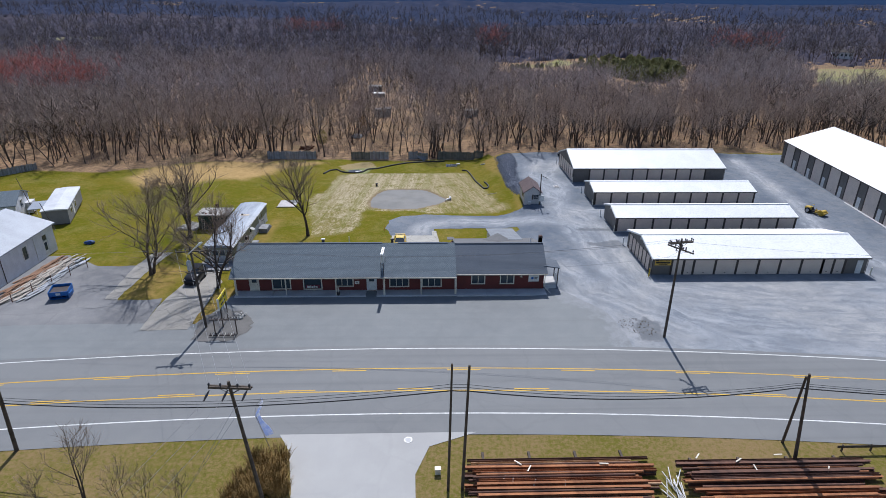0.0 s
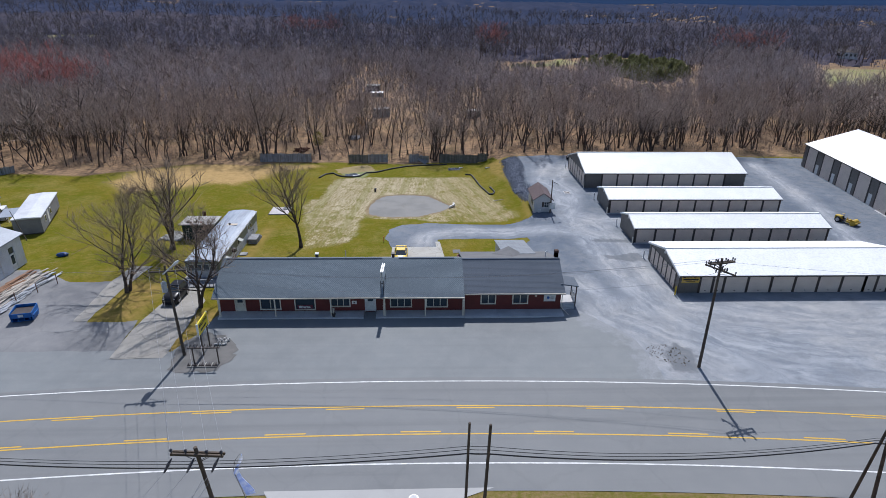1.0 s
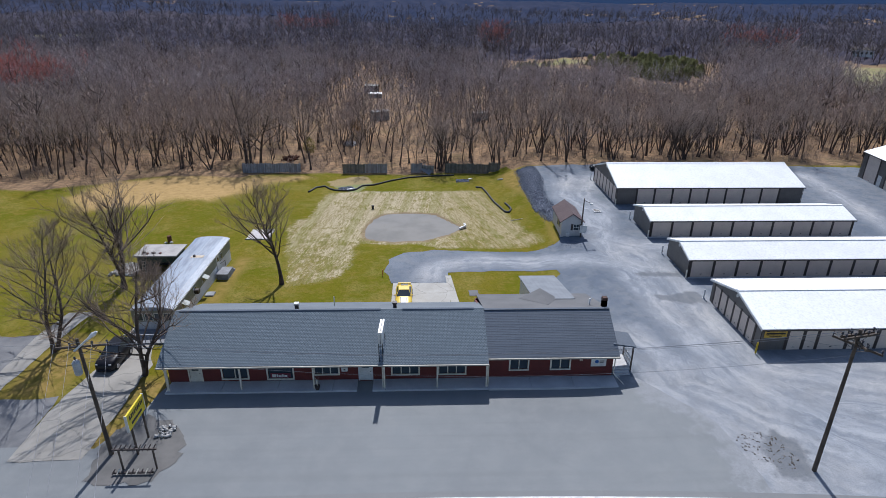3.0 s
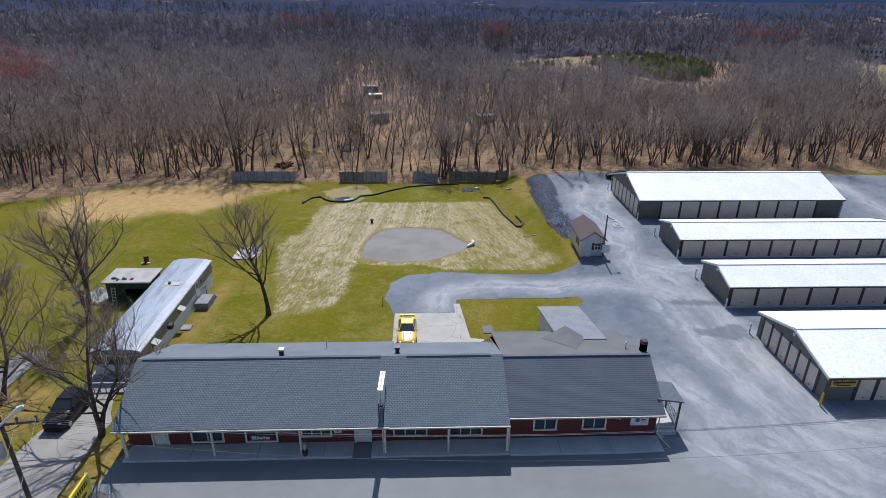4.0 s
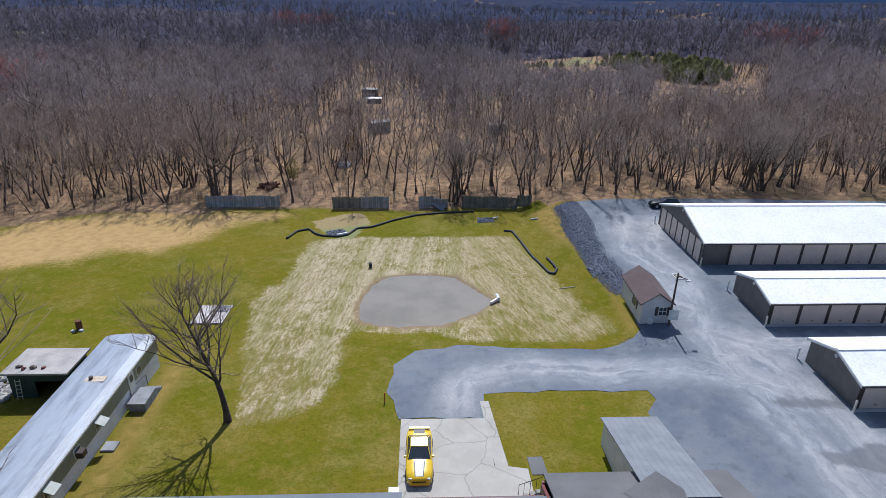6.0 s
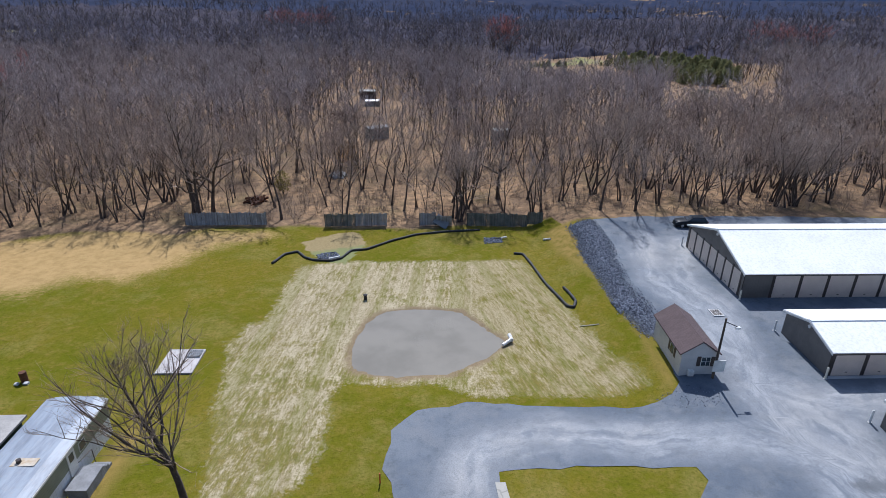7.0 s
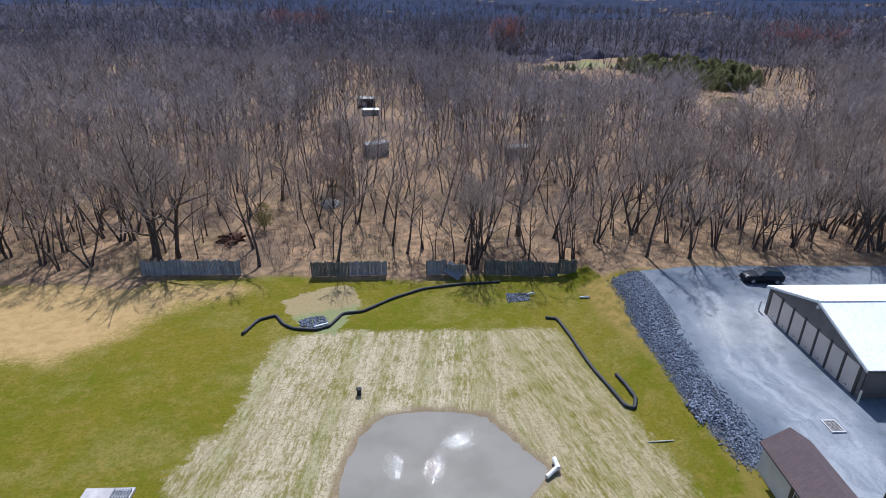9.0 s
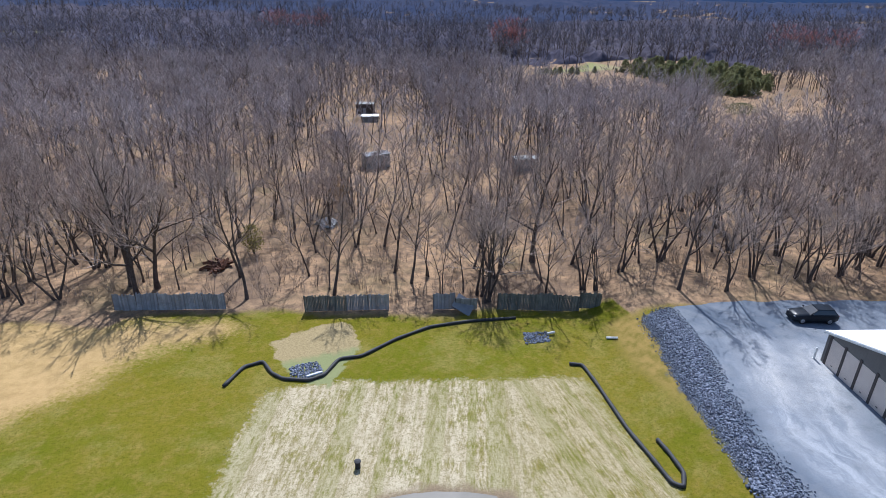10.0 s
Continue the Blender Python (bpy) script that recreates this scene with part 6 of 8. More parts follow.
part("roof", Geo().prism([(0.35, 4.05), (0.35, 4.2), (-6, 6.4), (-12.35, 4.2), (-12.35, 4.05), (-6, 6.25)], -0.3, 14.3, axis=1), M["white_roof2"], wh, "pale metal roof")
w = part("window", Geo().box(-0.04, 0.05, 6.5, 6.62, 1.4, 3.4).box(-0.04, 0.05, 7.58, 7.7, 1.4, 3.4).box(-0.04, 0.05, 6.62, 7.58, 3.28, 3.4).box(-0.04, 0.05, 6.62, 7.58, 1.4, 1.52), M["white_trim"], wh)
part("pane", Geo().box(-0.1, -0.08, 6.6, 7.6, 1.5, 3.3), M["glass"], w)
dd = part("door", Geo().box(-0.1, -0.05, 11.2, 12.2, 0, 2.3), M["white_trim"], wh)
part("door_light", Geo().box(-0.05, -0.04, 11.4, 12.0, 0.9, 2.1), M["glass"], dd)
part("transom", Geo().box(-0.1, -0.08, 11.2, 12.2, 2.4, 3.2), M["glass"], wh)
part("downspout", Geo().tube([(0.06, 2.2, 4.0), (0.06, 2.2, 0.2)], 0.05, 6), M["trim_dark"], wh)
part("downspout", Geo().tube([(0.06, 9.2, 4.0), (0.06, 9.2, 0.2)], 0.05, 6), M["white_trim"], wh)
h2 = thing("small_house", "small white house with a dark gable roof", "house", pose(-71.45, 93.2, -1.1, 0, 0, 18.6))
g = Geo().box(-6, 2.8, 0, 0.12, 0, 3.1).box(-6, 2.8, 7.88, 8.0, 0, 3.1).box(-6, -5.9, 0.12, 7.88, 0, 3.1)
g.prism([(0, 0), (8, 0), (8, 3.1), (4, 4.5), (0, 3.1)], 2.8, 2.9)
part("wall", g, M["white_siding"], h2)
for s, ye in ((1, -0.3), (-1, 8.3)):
    part("roof", Geo().prism([(ye, 3.02), (4, 4.52), (4, 4.66), (ye, 3.16)], -6.2, 3.15), M["shingle"], h2)
w = part("window", Geo().box(2.88, 2.95, 2.9, 4.1, 1.9, 3.1), M["white_trim"], h2)
part("pane", Geo().box(2.95, 2.96, 2.98, 4.02, 1.98, 3.02), M["glass"], w)
part("side_wing", Geo().box(2.9, 3.9, 5.2, 7.4, 0, 1.9), M["white_siding"], h2)
t2 = thing("mobile_home", "small grey mobile home with a white roof", "mobile home", pose(-63.4, 92.2, -1.15, 0, 0, 20))
M["grey_siding"] = boards("grey_siding", (0.2, 0.2, 0.215), (0.16, 0.16, 0.175), 0.2, 2, 0.6, 0.3)
part("body", Geo().box(0, 3.8, 0, 13.0, 0.3, 2.7), M["grey_siding"], t2)
part("roof", Geo().prism([(-0.15, 2.7), (3.95, 2.7), (3.9, 2.82), (1.9, 2.98), (-0.1, 2.82)], -0.15, 13.15, axis=1), plain("chalky_white_roof", (0.6, 0.61, 0.63), (0.5, 0.51, 0.54), 0.5, 6, 0.6, bump=0.05), t2, "white coated roof")
part("skirting", Geo().box(0.1, 3.7, 0.1, 12.9, 0, 0.3), M["trim_dark"], t2)
for y0 in (2.2, 6.0):
    w = part("window", Geo().box(3.78, 3.85, y0, y0 + 1.0, 1.2, 2.2), M["white_trim"], t2)
    part("pane", Geo().box(3.85, 3.86, y0 + 0.07, y0 + 0.93, 1.27, 2.13), M["glass"], w)
part("door", Geo().box(3.78, 3.85, 4.2, 5.1, 0.4, 2.4), M["white_trim"], t2)
part("porch_roof", Geo().box(-2.6, -0.1, 3.0, 7.5, 2.3, 2.4), M["white_roof2"], t2)
for y in (3.1, 7.4):
    part("porch_post", Geo().box(-2.5, -2.4, y - 0.05, y + 0.05, 0, 2.3), M["white_trim"], t2)
pole("thin leaning pole beside the small house", (-60.4, 90.2, -1.1), (-63.0, 92.0, 3.2), 0.07)
pole("thin pole behind the small house", (-69.0, 99.0, -1.4), (-71.0, 99.6, 5.2), 0.07)

# lumber racks beside the workshop
lr = random.Random(5)
wood_a, wood_b = plain("pale_lumber", (0.42, 0.38, 0.33), (0.32, 0.28, 0.24), 1.5, 12, 0.8), plain("reddish_lumber", (0.26, 0.14, 0.08), (0.18, 0.1, 0.06), 1.5, 12, 0.8)
alu = plain("dull_aluminium", (0.55, 0.56, 0.58), (0.45, 0.46, 0.48), 2, 12, 0.4, 0.6, 0.05)
for i in range(150):
    a = lr.uniform(0, 1)
    x, y = -53.2 + a * 4.6, 64.2 + a * 1.5 + lr.uniform(0, 12)
    ln, w = lr.uniform(1.2, 6.0) if a < 0.5 else lr.uniform(0.6, 3.6), lr.choice((0.1, 0.15, 0.25, 0.4))
    mat, lab = ((wood_b, "reddish weathered plank on the ground") if a < 0.3 else (wood_a, "pale weathered plank in the lumber rack") if a < 0.75 else (alu, "dull metal channel in the lumber rack"))
    single("plank", Geo().box(-ln / 2, ln / 2, -w / 2, w / 2, 0, 0.06), mat, lab, "plank", "lumber by the workshop", at=pose(x, y, gz(x, y) + 0.03 + 0.06 * (i % 5), 0, lr.uniform(-2, 2), 78 + lr.uniform(-12, 12)))
for i in range(5):
    single("rack_post", Geo().tube([(0, 0, -0.2), (0, 0, 1.3)], 0.05, 6), rust, "rusty steel post of the lumber rack", "post", "rack posts", at=pose(-50.6 + 0.9 * i, 64.2 + 2.6 * i, gz(-50, 66)))
M["blue"] = plain("blue_dumpster_paint", (0.015, 0.13, 0.42), (0.012, 0.09, 0.3), 1.5, 10, 0.5, bump=0.1)
du = thing("dumpster", "blue steel dumpster full to the rim", "dumpster", pose(-45.4, 65.6, gz(-45, 65.6), 0, 0, 12))
g = Geo()
prof = [(-0.85, 0.15), (0.75, 0.15), (0.95, 0.75), (0.95, 1.35), (-0.95, 1.15), (-0.95, 0.6)]
g.prism(prof, -1.1, -1.04).prism(prof, 1.04, 1.1)
for (a, b), (c, d) in zip(prof, prof[1:]):
    if (a, b) == (0.95, 1.35):
        continue
    n = Vector((d - b, a - c)).normalized() * 0.04
    g.prism([(a, b), (c, d), (c + n.x, d + n.y), (a + n.x, b + n.y)], -1.04, 1.04)
part("bin", g, M["blue"], du)
for i in range(4):
    part("rib", Geo().box(-0.9 + 0.58 * i, -0.84 + 0.58 * i, -1.02, -0.94, 0.3, 1.15), M["blue"], du)
part("label_plate", Geo().box(-0.3, 0.3, -1.0, -0.96, 0.7, 1.0), M["white_trim"], du)
part("contents", Geo().box(-1.0, 1.0, -0.85, 0.85, 0.9, 1.05), M["trim_dark"], du)
for s in (-1.14, 1.1):
    part("pocket", Geo().box(s, s + 0.08, -0.7, 0.7, 0.55, 0.75), M["blue"], du)
single("tarp_bundle", Geo().ball((0, 0, 0.25), 0.75, 0.45, 0.32, 7, 14, 0.14, random.Random(3)), plain("blue_tarp", (0.02, 0.07, 0.22), None, 2, 9, 0.6), "blue tarpaulin bundle on the grass", "tarpaulin", at=pose(-51.6, 83.9, gz(-51.6, 83.9), 0, 0, 15))

# ---- signs ----
yel = plain("bright_sign_yellow", (0.7, 0.56, 0.02), (0.62, 0.48, 0.02), 1.5, 12, 0.45, bump=0)
blk = plain("sign_black", (0.015, 0.015, 0.016), None, 3, 15, 0.5, bump=0)
rs = thing("roadside_sign", "yellow two-post roadside sign with dark bars of lettering", "sign")
for y in (57.8, 59.6):
    part("post", Geo().box(-23.06, -22.94, y - 0.06, y + 0.06, -0.2, 2.6), M["wood_pole"], rs)
part("panel", Geo().box(-23.08, -22.93, 57.4, 60.0, 2.5, 3.85, b=0.02), yel, rs)
for ya, yb in ((57.34, 57.4), (60.0, 60.06)):
    part("panel_edge", Geo().box(-23.1, -22.91, ya, yb, 2.47, 3.88), M["white_trim"], rs)
part("lettering", Geo().box(-22.93, -22.92, 57.7, 59.75, 3.25, 3.6), blk, rs, "dark bar of lettering")
part("lettering", Geo().box(-22.93, -22.92, 57.9, 59.5, 2.75, 2.95), blk, rs, "dark bar of lettering")
for i in range(8):
    part("letter_gap", Geo().box(-22.92, -22.915, 57.9 + 0.24 * i, 57.95 + 0.24 * i, 3.24, 3.61), yel, rs)
cb = thing("letter_rack", "low dark slatted rack on posts beside the sign", "rack")
for x in (-23.4, -21.0):
    part("post", Geo().box(x - 0.05, x + 0.05, 56.25, 56.35, -0.2, 1.95), M["wood_pole"], cb)
part("beam", Geo().box(-23.8, -20.7, 56.2, 56.3, 1.85, 1.97), M["trim_dark"], cb)
for i in range(9):
    part("slat", Geo().box(-0.035, 0.035, -0.25, 0.25, -0.02, 0.02, pose(-23.6 + 0.34 * i, 56.3, 2.0, 35, 0, -22)), M["trim_dark"], cb)
part("beam", Geo().box(-23.9, -21.0, 55.75, 55.85, 0.15, 0.27), M["trim_dark"], cb)
for i in range(9):
    part("slat", Geo().box(-0.04, 0.04, -0.2, 0.2, -0.02, 0.02, pose(-23.8 + 0.33 * i, 55.8, 0.3, 35, 0, -22)), M["cream" if i % 2 else "trim_dark"], cb)
# lettering on the yellow wall sign: dark bars, and a readable word where it shows
for a, b, c, d in ((31.1, 31.45, 2.35, 2.62), (31.2, 33.0, 1.98, 2.02), (31.15, 33.05, 2.08, 2.26), (31.5, 32.7, 1.83, 1.9)):
    part("lettering", Geo().box(a, b, 69.985, 69.998, c, d), blk, sg, "dark bar of lettering")
def text_part(words, size, m4, mat, parent, name="lettering"):
    cu = bpy.data.curves.new(name, "FONT")
    cu.body, cu.size, cu.extrude = words, size, 0.006
    tmp = bpy.data.objects.new(name, cu)
    me = bpy.data.meshes.new_from_object(tmp)
    bpy.data.objects.remove(tmp)
    me.materials.append(mat)
    ob = new(name, me)
    ob.parent, ob.matrix_basis = parent, m4
    return ob
text_part("RENTALS", 0.34, pose(31.55, 69.985, 2.36, 90, 0, 0), blk, sg)
ws = thing("window_sign", "pink and white shop sign in the window", "sign")
part("board", Geo().box(-15.2, -13.45, 66.5, 66.53, 0.42, 0.9), plain("sign_maroon", (0.16, 0.03, 0.05), None, 3, 15, 0.5), ws)
for i, w in enumerate((0.34, 0.12, 0.24, 0.12, 0.26)):
    x = -15.05 + (0.0, 0.4, 0.57, 0.87, 1.05)[i]
    part("lettering", Geo().box(x, x + w, 66.485, 66.498, 0.5, 0.8 if i in (0, 1, 3) else 0.72), M["white_trim"], ws)
bs = thing("wall_sign", "white sign with a small blue emblem on the red wall", "sign")
part("board", Geo().box(13.3, 14.65, 66.47, 66.53, 1.2, 2.1), M["white_trim"], bs)
part("emblem", Geo().tube([(13.8, 66.46, 1.7), (13.8, 66.468, 1.7)], 0.18, 14), plain("sign_blue", (0.03, 0.12, 0.4), None, 3, 15, 0.5), bs)
part("lettering", Geo().box(14.05, 14.45, 66.455, 66.468, 1.72, 1.8).box(14.05, 14.4, 66.455, 66.468, 1.58, 1.64), blk, bs, "dark bars of lettering")
ns = thing("notice_plate", "small white notice beside the shop window", "sign")
part("board", Geo().box(-8.95, -8.4, 66.49, 66.54, 1.0, 1.4), M["white_trim"], ns)
part("emblem", Geo().box(-8.75, -8.6, 66.48, 66.489, 1.12, 1.25), blk, ns)
uw = thing("entrance_urn", "dark planter urn with pale stems by the porch post", "planter", pose(-10.9, 65.15, 0.12))
part("pot", Geo().tube([(0, 0, 0), (0, 0, 0.05), (0, 0, 0.3), (0, 0, 0.42)], [0.14, 0.16, 0.22, 0.24], 12), M["trim_dark"], uw)
g = Geo()
for i in range(14):
    q = random.Random(i)
    g.tube([(0, 0, 0.38), (q.uniform(-0.12, 0.12), q.uniform(-0.12, 0.12), 0.9), (q.uniform(-0.25, 0.25), q.uniform(-0.25, 0.25), 1.2)], [0.012, 0.01, 0.004], 4)
part("stems", g, M["cream"], uw)
hose = single("hose_coil", Geo().tube([(12.35 + 0.1 * math.cos(a), 66.47, 1.6 + 0.5 * math.sin(a)) for a in (0.4, 0.9, 1.4, 2.0, 2.6)], 0.05, 6), M["cream"], "cream hose hung on the red wall", "hose")

# ---- vehicles ----
M["tyre"] = plain("tyre_rubber", (0.02, 0.02, 0.021), None, 4, 20, 0.85, bump=0.1)
M["rim"] = plain("alloy_rim", (0.5, 0.5, 0.52), None, 4, 20, 0.3, 0.7, 0)
M["carglass"] = glass_dark("car_glass", (0.02, 0.025, 0.03))


def wheel(parent, x, y, r=0.34, w=0.23):
    s = 1 if y > 0 else -1
    t = part("wheel", Geo().tube([(x, y - w / 2, r), (x, y - w / 2 + 0.04, r), (x, y + w / 2 - 0.04, r), (x, y + w / 2, r)], [r * 0.86, r, r, r * 0.86], 18), M["tyre"], parent, "black tyre")
    part("rim", Geo().tube([(x, y + s * (w / 2 - 0.02), r), (x, y + s * (w / 2 + 0.012), r)], [r * 0.66, r * 0.6], 14), M["rim"], t)


def car(label, paint, at, L=4.84, W=1.9, H=1.36, hatch=False, stripes=None):
    """A car with its nose to +x."""
    th = thing("car", label, "car", at)
    h = W / 2
    hood, belt = H * 0.66, H * 0.69
    stations = [(-L / 2, 0.78, 0.42, 0.56 * H), (-L / 2 + 0.08, 0.9, 0.3, 0.66 * H), (-L * 0.36, 1.0, 0.2, belt + 0.03), (-L * 0.2, 0.98, 0.18, belt), (0.05 * L, 0.97, 0.18, belt), (0.2 * L, 1.0, 0.2, hood), (0.36 * L, 0.98, 0.22, hood - 0.08), (L / 2 - 0.16, 0.9, 0.24, 0.54 * H), (L / 2, 0.7, 0.34, 0.44 * H)]
    g = Geo()
    for x, w, zb, zt in stations:
        a = h * w
        half = [(a * 0.88, zb), (a * 0.985, zb + 0.12), (a, (zb + zt) / 2), (a * 0.97, zt - 0.1), (a * 0.86, zt), (a * 0.4, zt + 0.035)]
        g.v += [(x, y, z) for y, z in half] + [(x, -y, z) for y, z in reversed(half)]
    n = 12
    for i in range(len(stations) - 1):
        g.f += [(i * n + j, i * n + (j + 1) % n, i * n + n + (j + 1) % n, i * n + n + j) for j in range(n)]
    g.f += [tuple(range(n - 1, -1, -1)), tuple(range(len(g.v) - n, len(g.v)))]
    me = g.mesh("body", paint, True)
    bm = bmesh.new()
    bm.from_mesh(me)
    bmesh.ops.recalc_face_normals(bm, faces=bm.faces)
    bm.to_mesh(me)
    bm.free()
    part("body", me, None, th)
    x0, x1, t0, t1 = (-L * 0.46 if hatch else -L * 0.34), L * 0.16, (-L * 0.38 if hatch else -L * 0.2), -L * 0.02
    b0, bw, tw = belt - 0.02, h * 0.88, h * 0.66
    zt = H - 0.05
    q = [(x0, -bw, b0), (x1, -bw, b0), (x1, bw, b0), (x0, bw, b0), (t0, -tw, zt), (t1, -tw, zt), (t1, tw, zt), (t0, tw, zt)]

    def slab(ids, inset=0.06, out=0.012):
        c = sum((Vector(q[i]) for i in ids), Vector()) / len(ids)
        ps = [Vector(q[i]).lerp(c, inset) for i in ids]
        nn = (ps[1] - ps[0]).cross(ps[2] - ps[0]).normalized()
        nn = nn if nn.dot(c - Vector(((x0 + x1) / 2, 0, (b0 + zt) / 2))) > 0 else -nn
        m = len(ps)
        return Geo().add([p + nn * out for p in ps] + [p - nn * 0.01 for p in ps], [tuple(range(m)), tuple(range(2 * m - 1, m - 1, -1))] + [(i, (i + 1) % m, m + (i + 1) % m, m + i) for i in range(m)])
    part("cabin", Geo().add(q, [(0, 1, 5, 4), (1, 2, 6, 5), (2, 3, 7, 6), (3, 0, 4, 7), (3, 2, 1, 0)]), paint, th)
    part("roof", Geo().box(t0 - 0.05, t1 + 0.05, -tw, tw, zt - 0.01, H, b=0.04), paint, th)
    part("windscreen", slab((1, 2, 6, 5)), M["carglass"], th, "dark windscreen")
    part("rear_window", slab((3, 0, 4, 7)), M["carglass"], th)
    part("side_window", slab((0, 1, 5, 4)), M["carglass"], th)
    part("side_window", slab((2, 3, 7, 6)), M["carglass"], th)
    r = 0.34
    for x in (-L * 0.3, L * 0.3):
        for y in (-h + 0.1, h - 0.1):
            wheel(th, x, y, r)
    for s in (-1, 1):
        part("headlight", Geo().ball((L / 2 - 0.14, s * h * 0.66, 0.5 * H), 0.1, 0.17, 0.07, 5, 8), M["rim"], th)
        part("tail_light", Geo().box(-L / 2 + 0.0, -L / 2 + 0.07, s * h * 0.62 - 0.16, s * h * 0.62 + 0.16, 0.53 * H, 0.61 * H), plain("tail_red", (0.3, 0.01, 0.01), None, 3, 15, 0.3, bump=0), th)
        part("mirror", Geo().box(L * 0.1, L * 0.1 + 0.12, s * (h + 0.02) - 0.08, s * (h + 0.02) + 0.08, belt + 0.0, belt + 0.13, b=0.02), paint, th)
    part("grille", Geo().box(L / 2 - 0.03, L / 2 + 0.02, -h * 0.5, h * 0.5, 0.36 * H, 0.43 * H), M["tyre"], th)
    part("bumper", Geo().box(L / 2 - 0.2, L / 2 + 0.04, -h * 0.72, h * 0.72, 0.26, 0.4, b=0.03), paint, th)
    if stripes:
        zs = lambda x: np.interp(x, [s[0] for s in stations], [s[3] for s in stations]) + 0.045
        for ya, yb, mat, up in ((-0.4, 0.4, blk, 0.0), (-0.33, -0.04, stripes, 0.004), (0.04, 0.33, stripes, 0.004), (-0.33, 0.33, stripes, 0.003)):
            g, xs2 = Geo(), np.linspace(L * 0.19, L * 0.45, 7)
            for x in xs2:
                k = 1 - 0.25 * (x - L * 0.19) / (L * 0.26)
                g.v += [(x, ya * k, zs(x) + up), (x, yb * k, zs(x) + up)]
            g.f = [(2 * i, 2 * i + 2, 2 * i + 3, 2 * i + 1) for i in range(6)]
            part("bonnet_stripe", g, mat, th)
        part("boot_stripe", Geo().box(-L * 0.48, -L * 0.36, -0.4, 0.4, belt + 0.05, belt + 0.075), blk, th)
        part("spoiler", Geo().box(-L / 2 + 0.02, -L / 2 + 0.26, -h * 0.8, h * 0.8, 0.74 * H, 0.78 * H, b=0.01).box(-L / 2 + 0.1, -L / 2 + 0.18, -h * 0.7, -h * 0.66, 0.6 * H, 0.75 * H).box(-L / 2 + 0.1, -L / 2 + 0.18, h * 0.66, h * 0.7, 0.6 * H, 0.75 * H), paint, th)
    return th


def car_paint(name, c, coat=0.8):
    m, nt, N, Lk, b = tree_of(name)
    Lk.new(mix_of(nt, noise_of(nt, coords(nt), 3.0), c, tuple(v * 0.85 for v in c)), b.inputs["Base Color"])
    b.inputs["Roughness"].default_value, b.inputs["Coat Weight"].default_value, b.inputs["Coat Roughness"].default_value = 0.35, coat, 0.05
    b.inputs["Specular IOR Level"].default_value = 0.5 * coat
    return m


car("bright yellow sports coupe with white bonnet stripes on the patio", car_paint("yellow_paint", (0.75, 0.5, 0.005)), pose(-3.85, 82.2, -0.5, 0, 0.6, -90), stripes=M["white_trim"])
car("black hatchback parked at the edge of the woods", car_paint("black_paint", (0.012, 0.016, 0.022), 0.22), pose(33.6, 133.2, 0.32, 0, 0, 180 - 4), 4.4, 1.8, 1.5, True)
car("black sport utility car under the bare trees", car_paint("black_paint_b", (0.014, 0.014, 0.018), 0.22), pose(-30.5, 70.2, gz(-31, 70) + 0.05, 0, 0, -92), 4.0, 1.8, 1.75, True)

M["mach_y"] = plain("machine_yellow", (0.55, 0.36, 0.03), (0.4, 0.26, 0.03), 1.2, 9, 0.5, bump=0.1)
ro = thing("road_roller", "yellow single-drum road roller on the gravel", "road roller", pose(68.6, 94.3, 0.18, 0, 0, -60) @ Matrix.Scale(0.66, 4))
dr = part("drum", Geo().tube([(2.1, -1.0, 0.72), (2.1, -0.96, 0.72), (2.1, 0.96, 0.72), (2.1, 1.0, 0.72)], [0.66, 0.72, 0.72, 0.66], 22), M["mach_y"], ro, "yellow steel drum")
part("drum_yoke", Geo().box(0.7, 2.95, -1.16, -1.04, 0.55, 0.95).box(0.7, 2.95, 1.04, 1.16, 0.55, 0.95).box(0.6, 0.85, -1.16, 1.16, 0.55, 0.95).box(2.85, 2.98, -1.16, 1.16, 0.55, 0.95), M["mach_y"], ro)
part("engine_cover", Geo().box(-2.3, -0.8, -0.72, 0.72, 0.75, 1.55, b=0.1), M["mach_y"], ro)
part("chassis", Geo().box(-2.2, 0.7, -0.6, 0.6, 0.5, 0.8), M["trim_dark"], ro)
part("seat", Geo().box(-0.55, -0.1, -0.25, 0.25, 1.0, 1.15, b=0.03).box(-0.6, -0.5, -0.25, 0.25, 1.1, 1.6, b=0.02), M["tyre"], ro)
part("console", Geo().box(0.3, 0.5, -0.3, 0.3, 0.8, 1.35), M["mach_y"], ro)
part("steering_wheel", Geo().tube([(0.25 + 0.05 * math.sin(a), 0.2 * math.cos(a), 1.45 + 0.2 * math.sin(a)) for a in np.linspace(0, 6.283, 15)], 0.02, 5), M["tyre"], ro)
for y in (-0.85, 0.85):
    wheel(ro, -1.35, y, 0.7, 0.45)
part("roll_bar", Geo().tube([(-0.75, -0.7, 0.8), (-0.75, -0.7, 2.2), (-0.75, 0.7, 2.2), (-0.75, 0.7, 0.8)], 0.05, 6), M["mach_y"], ro)

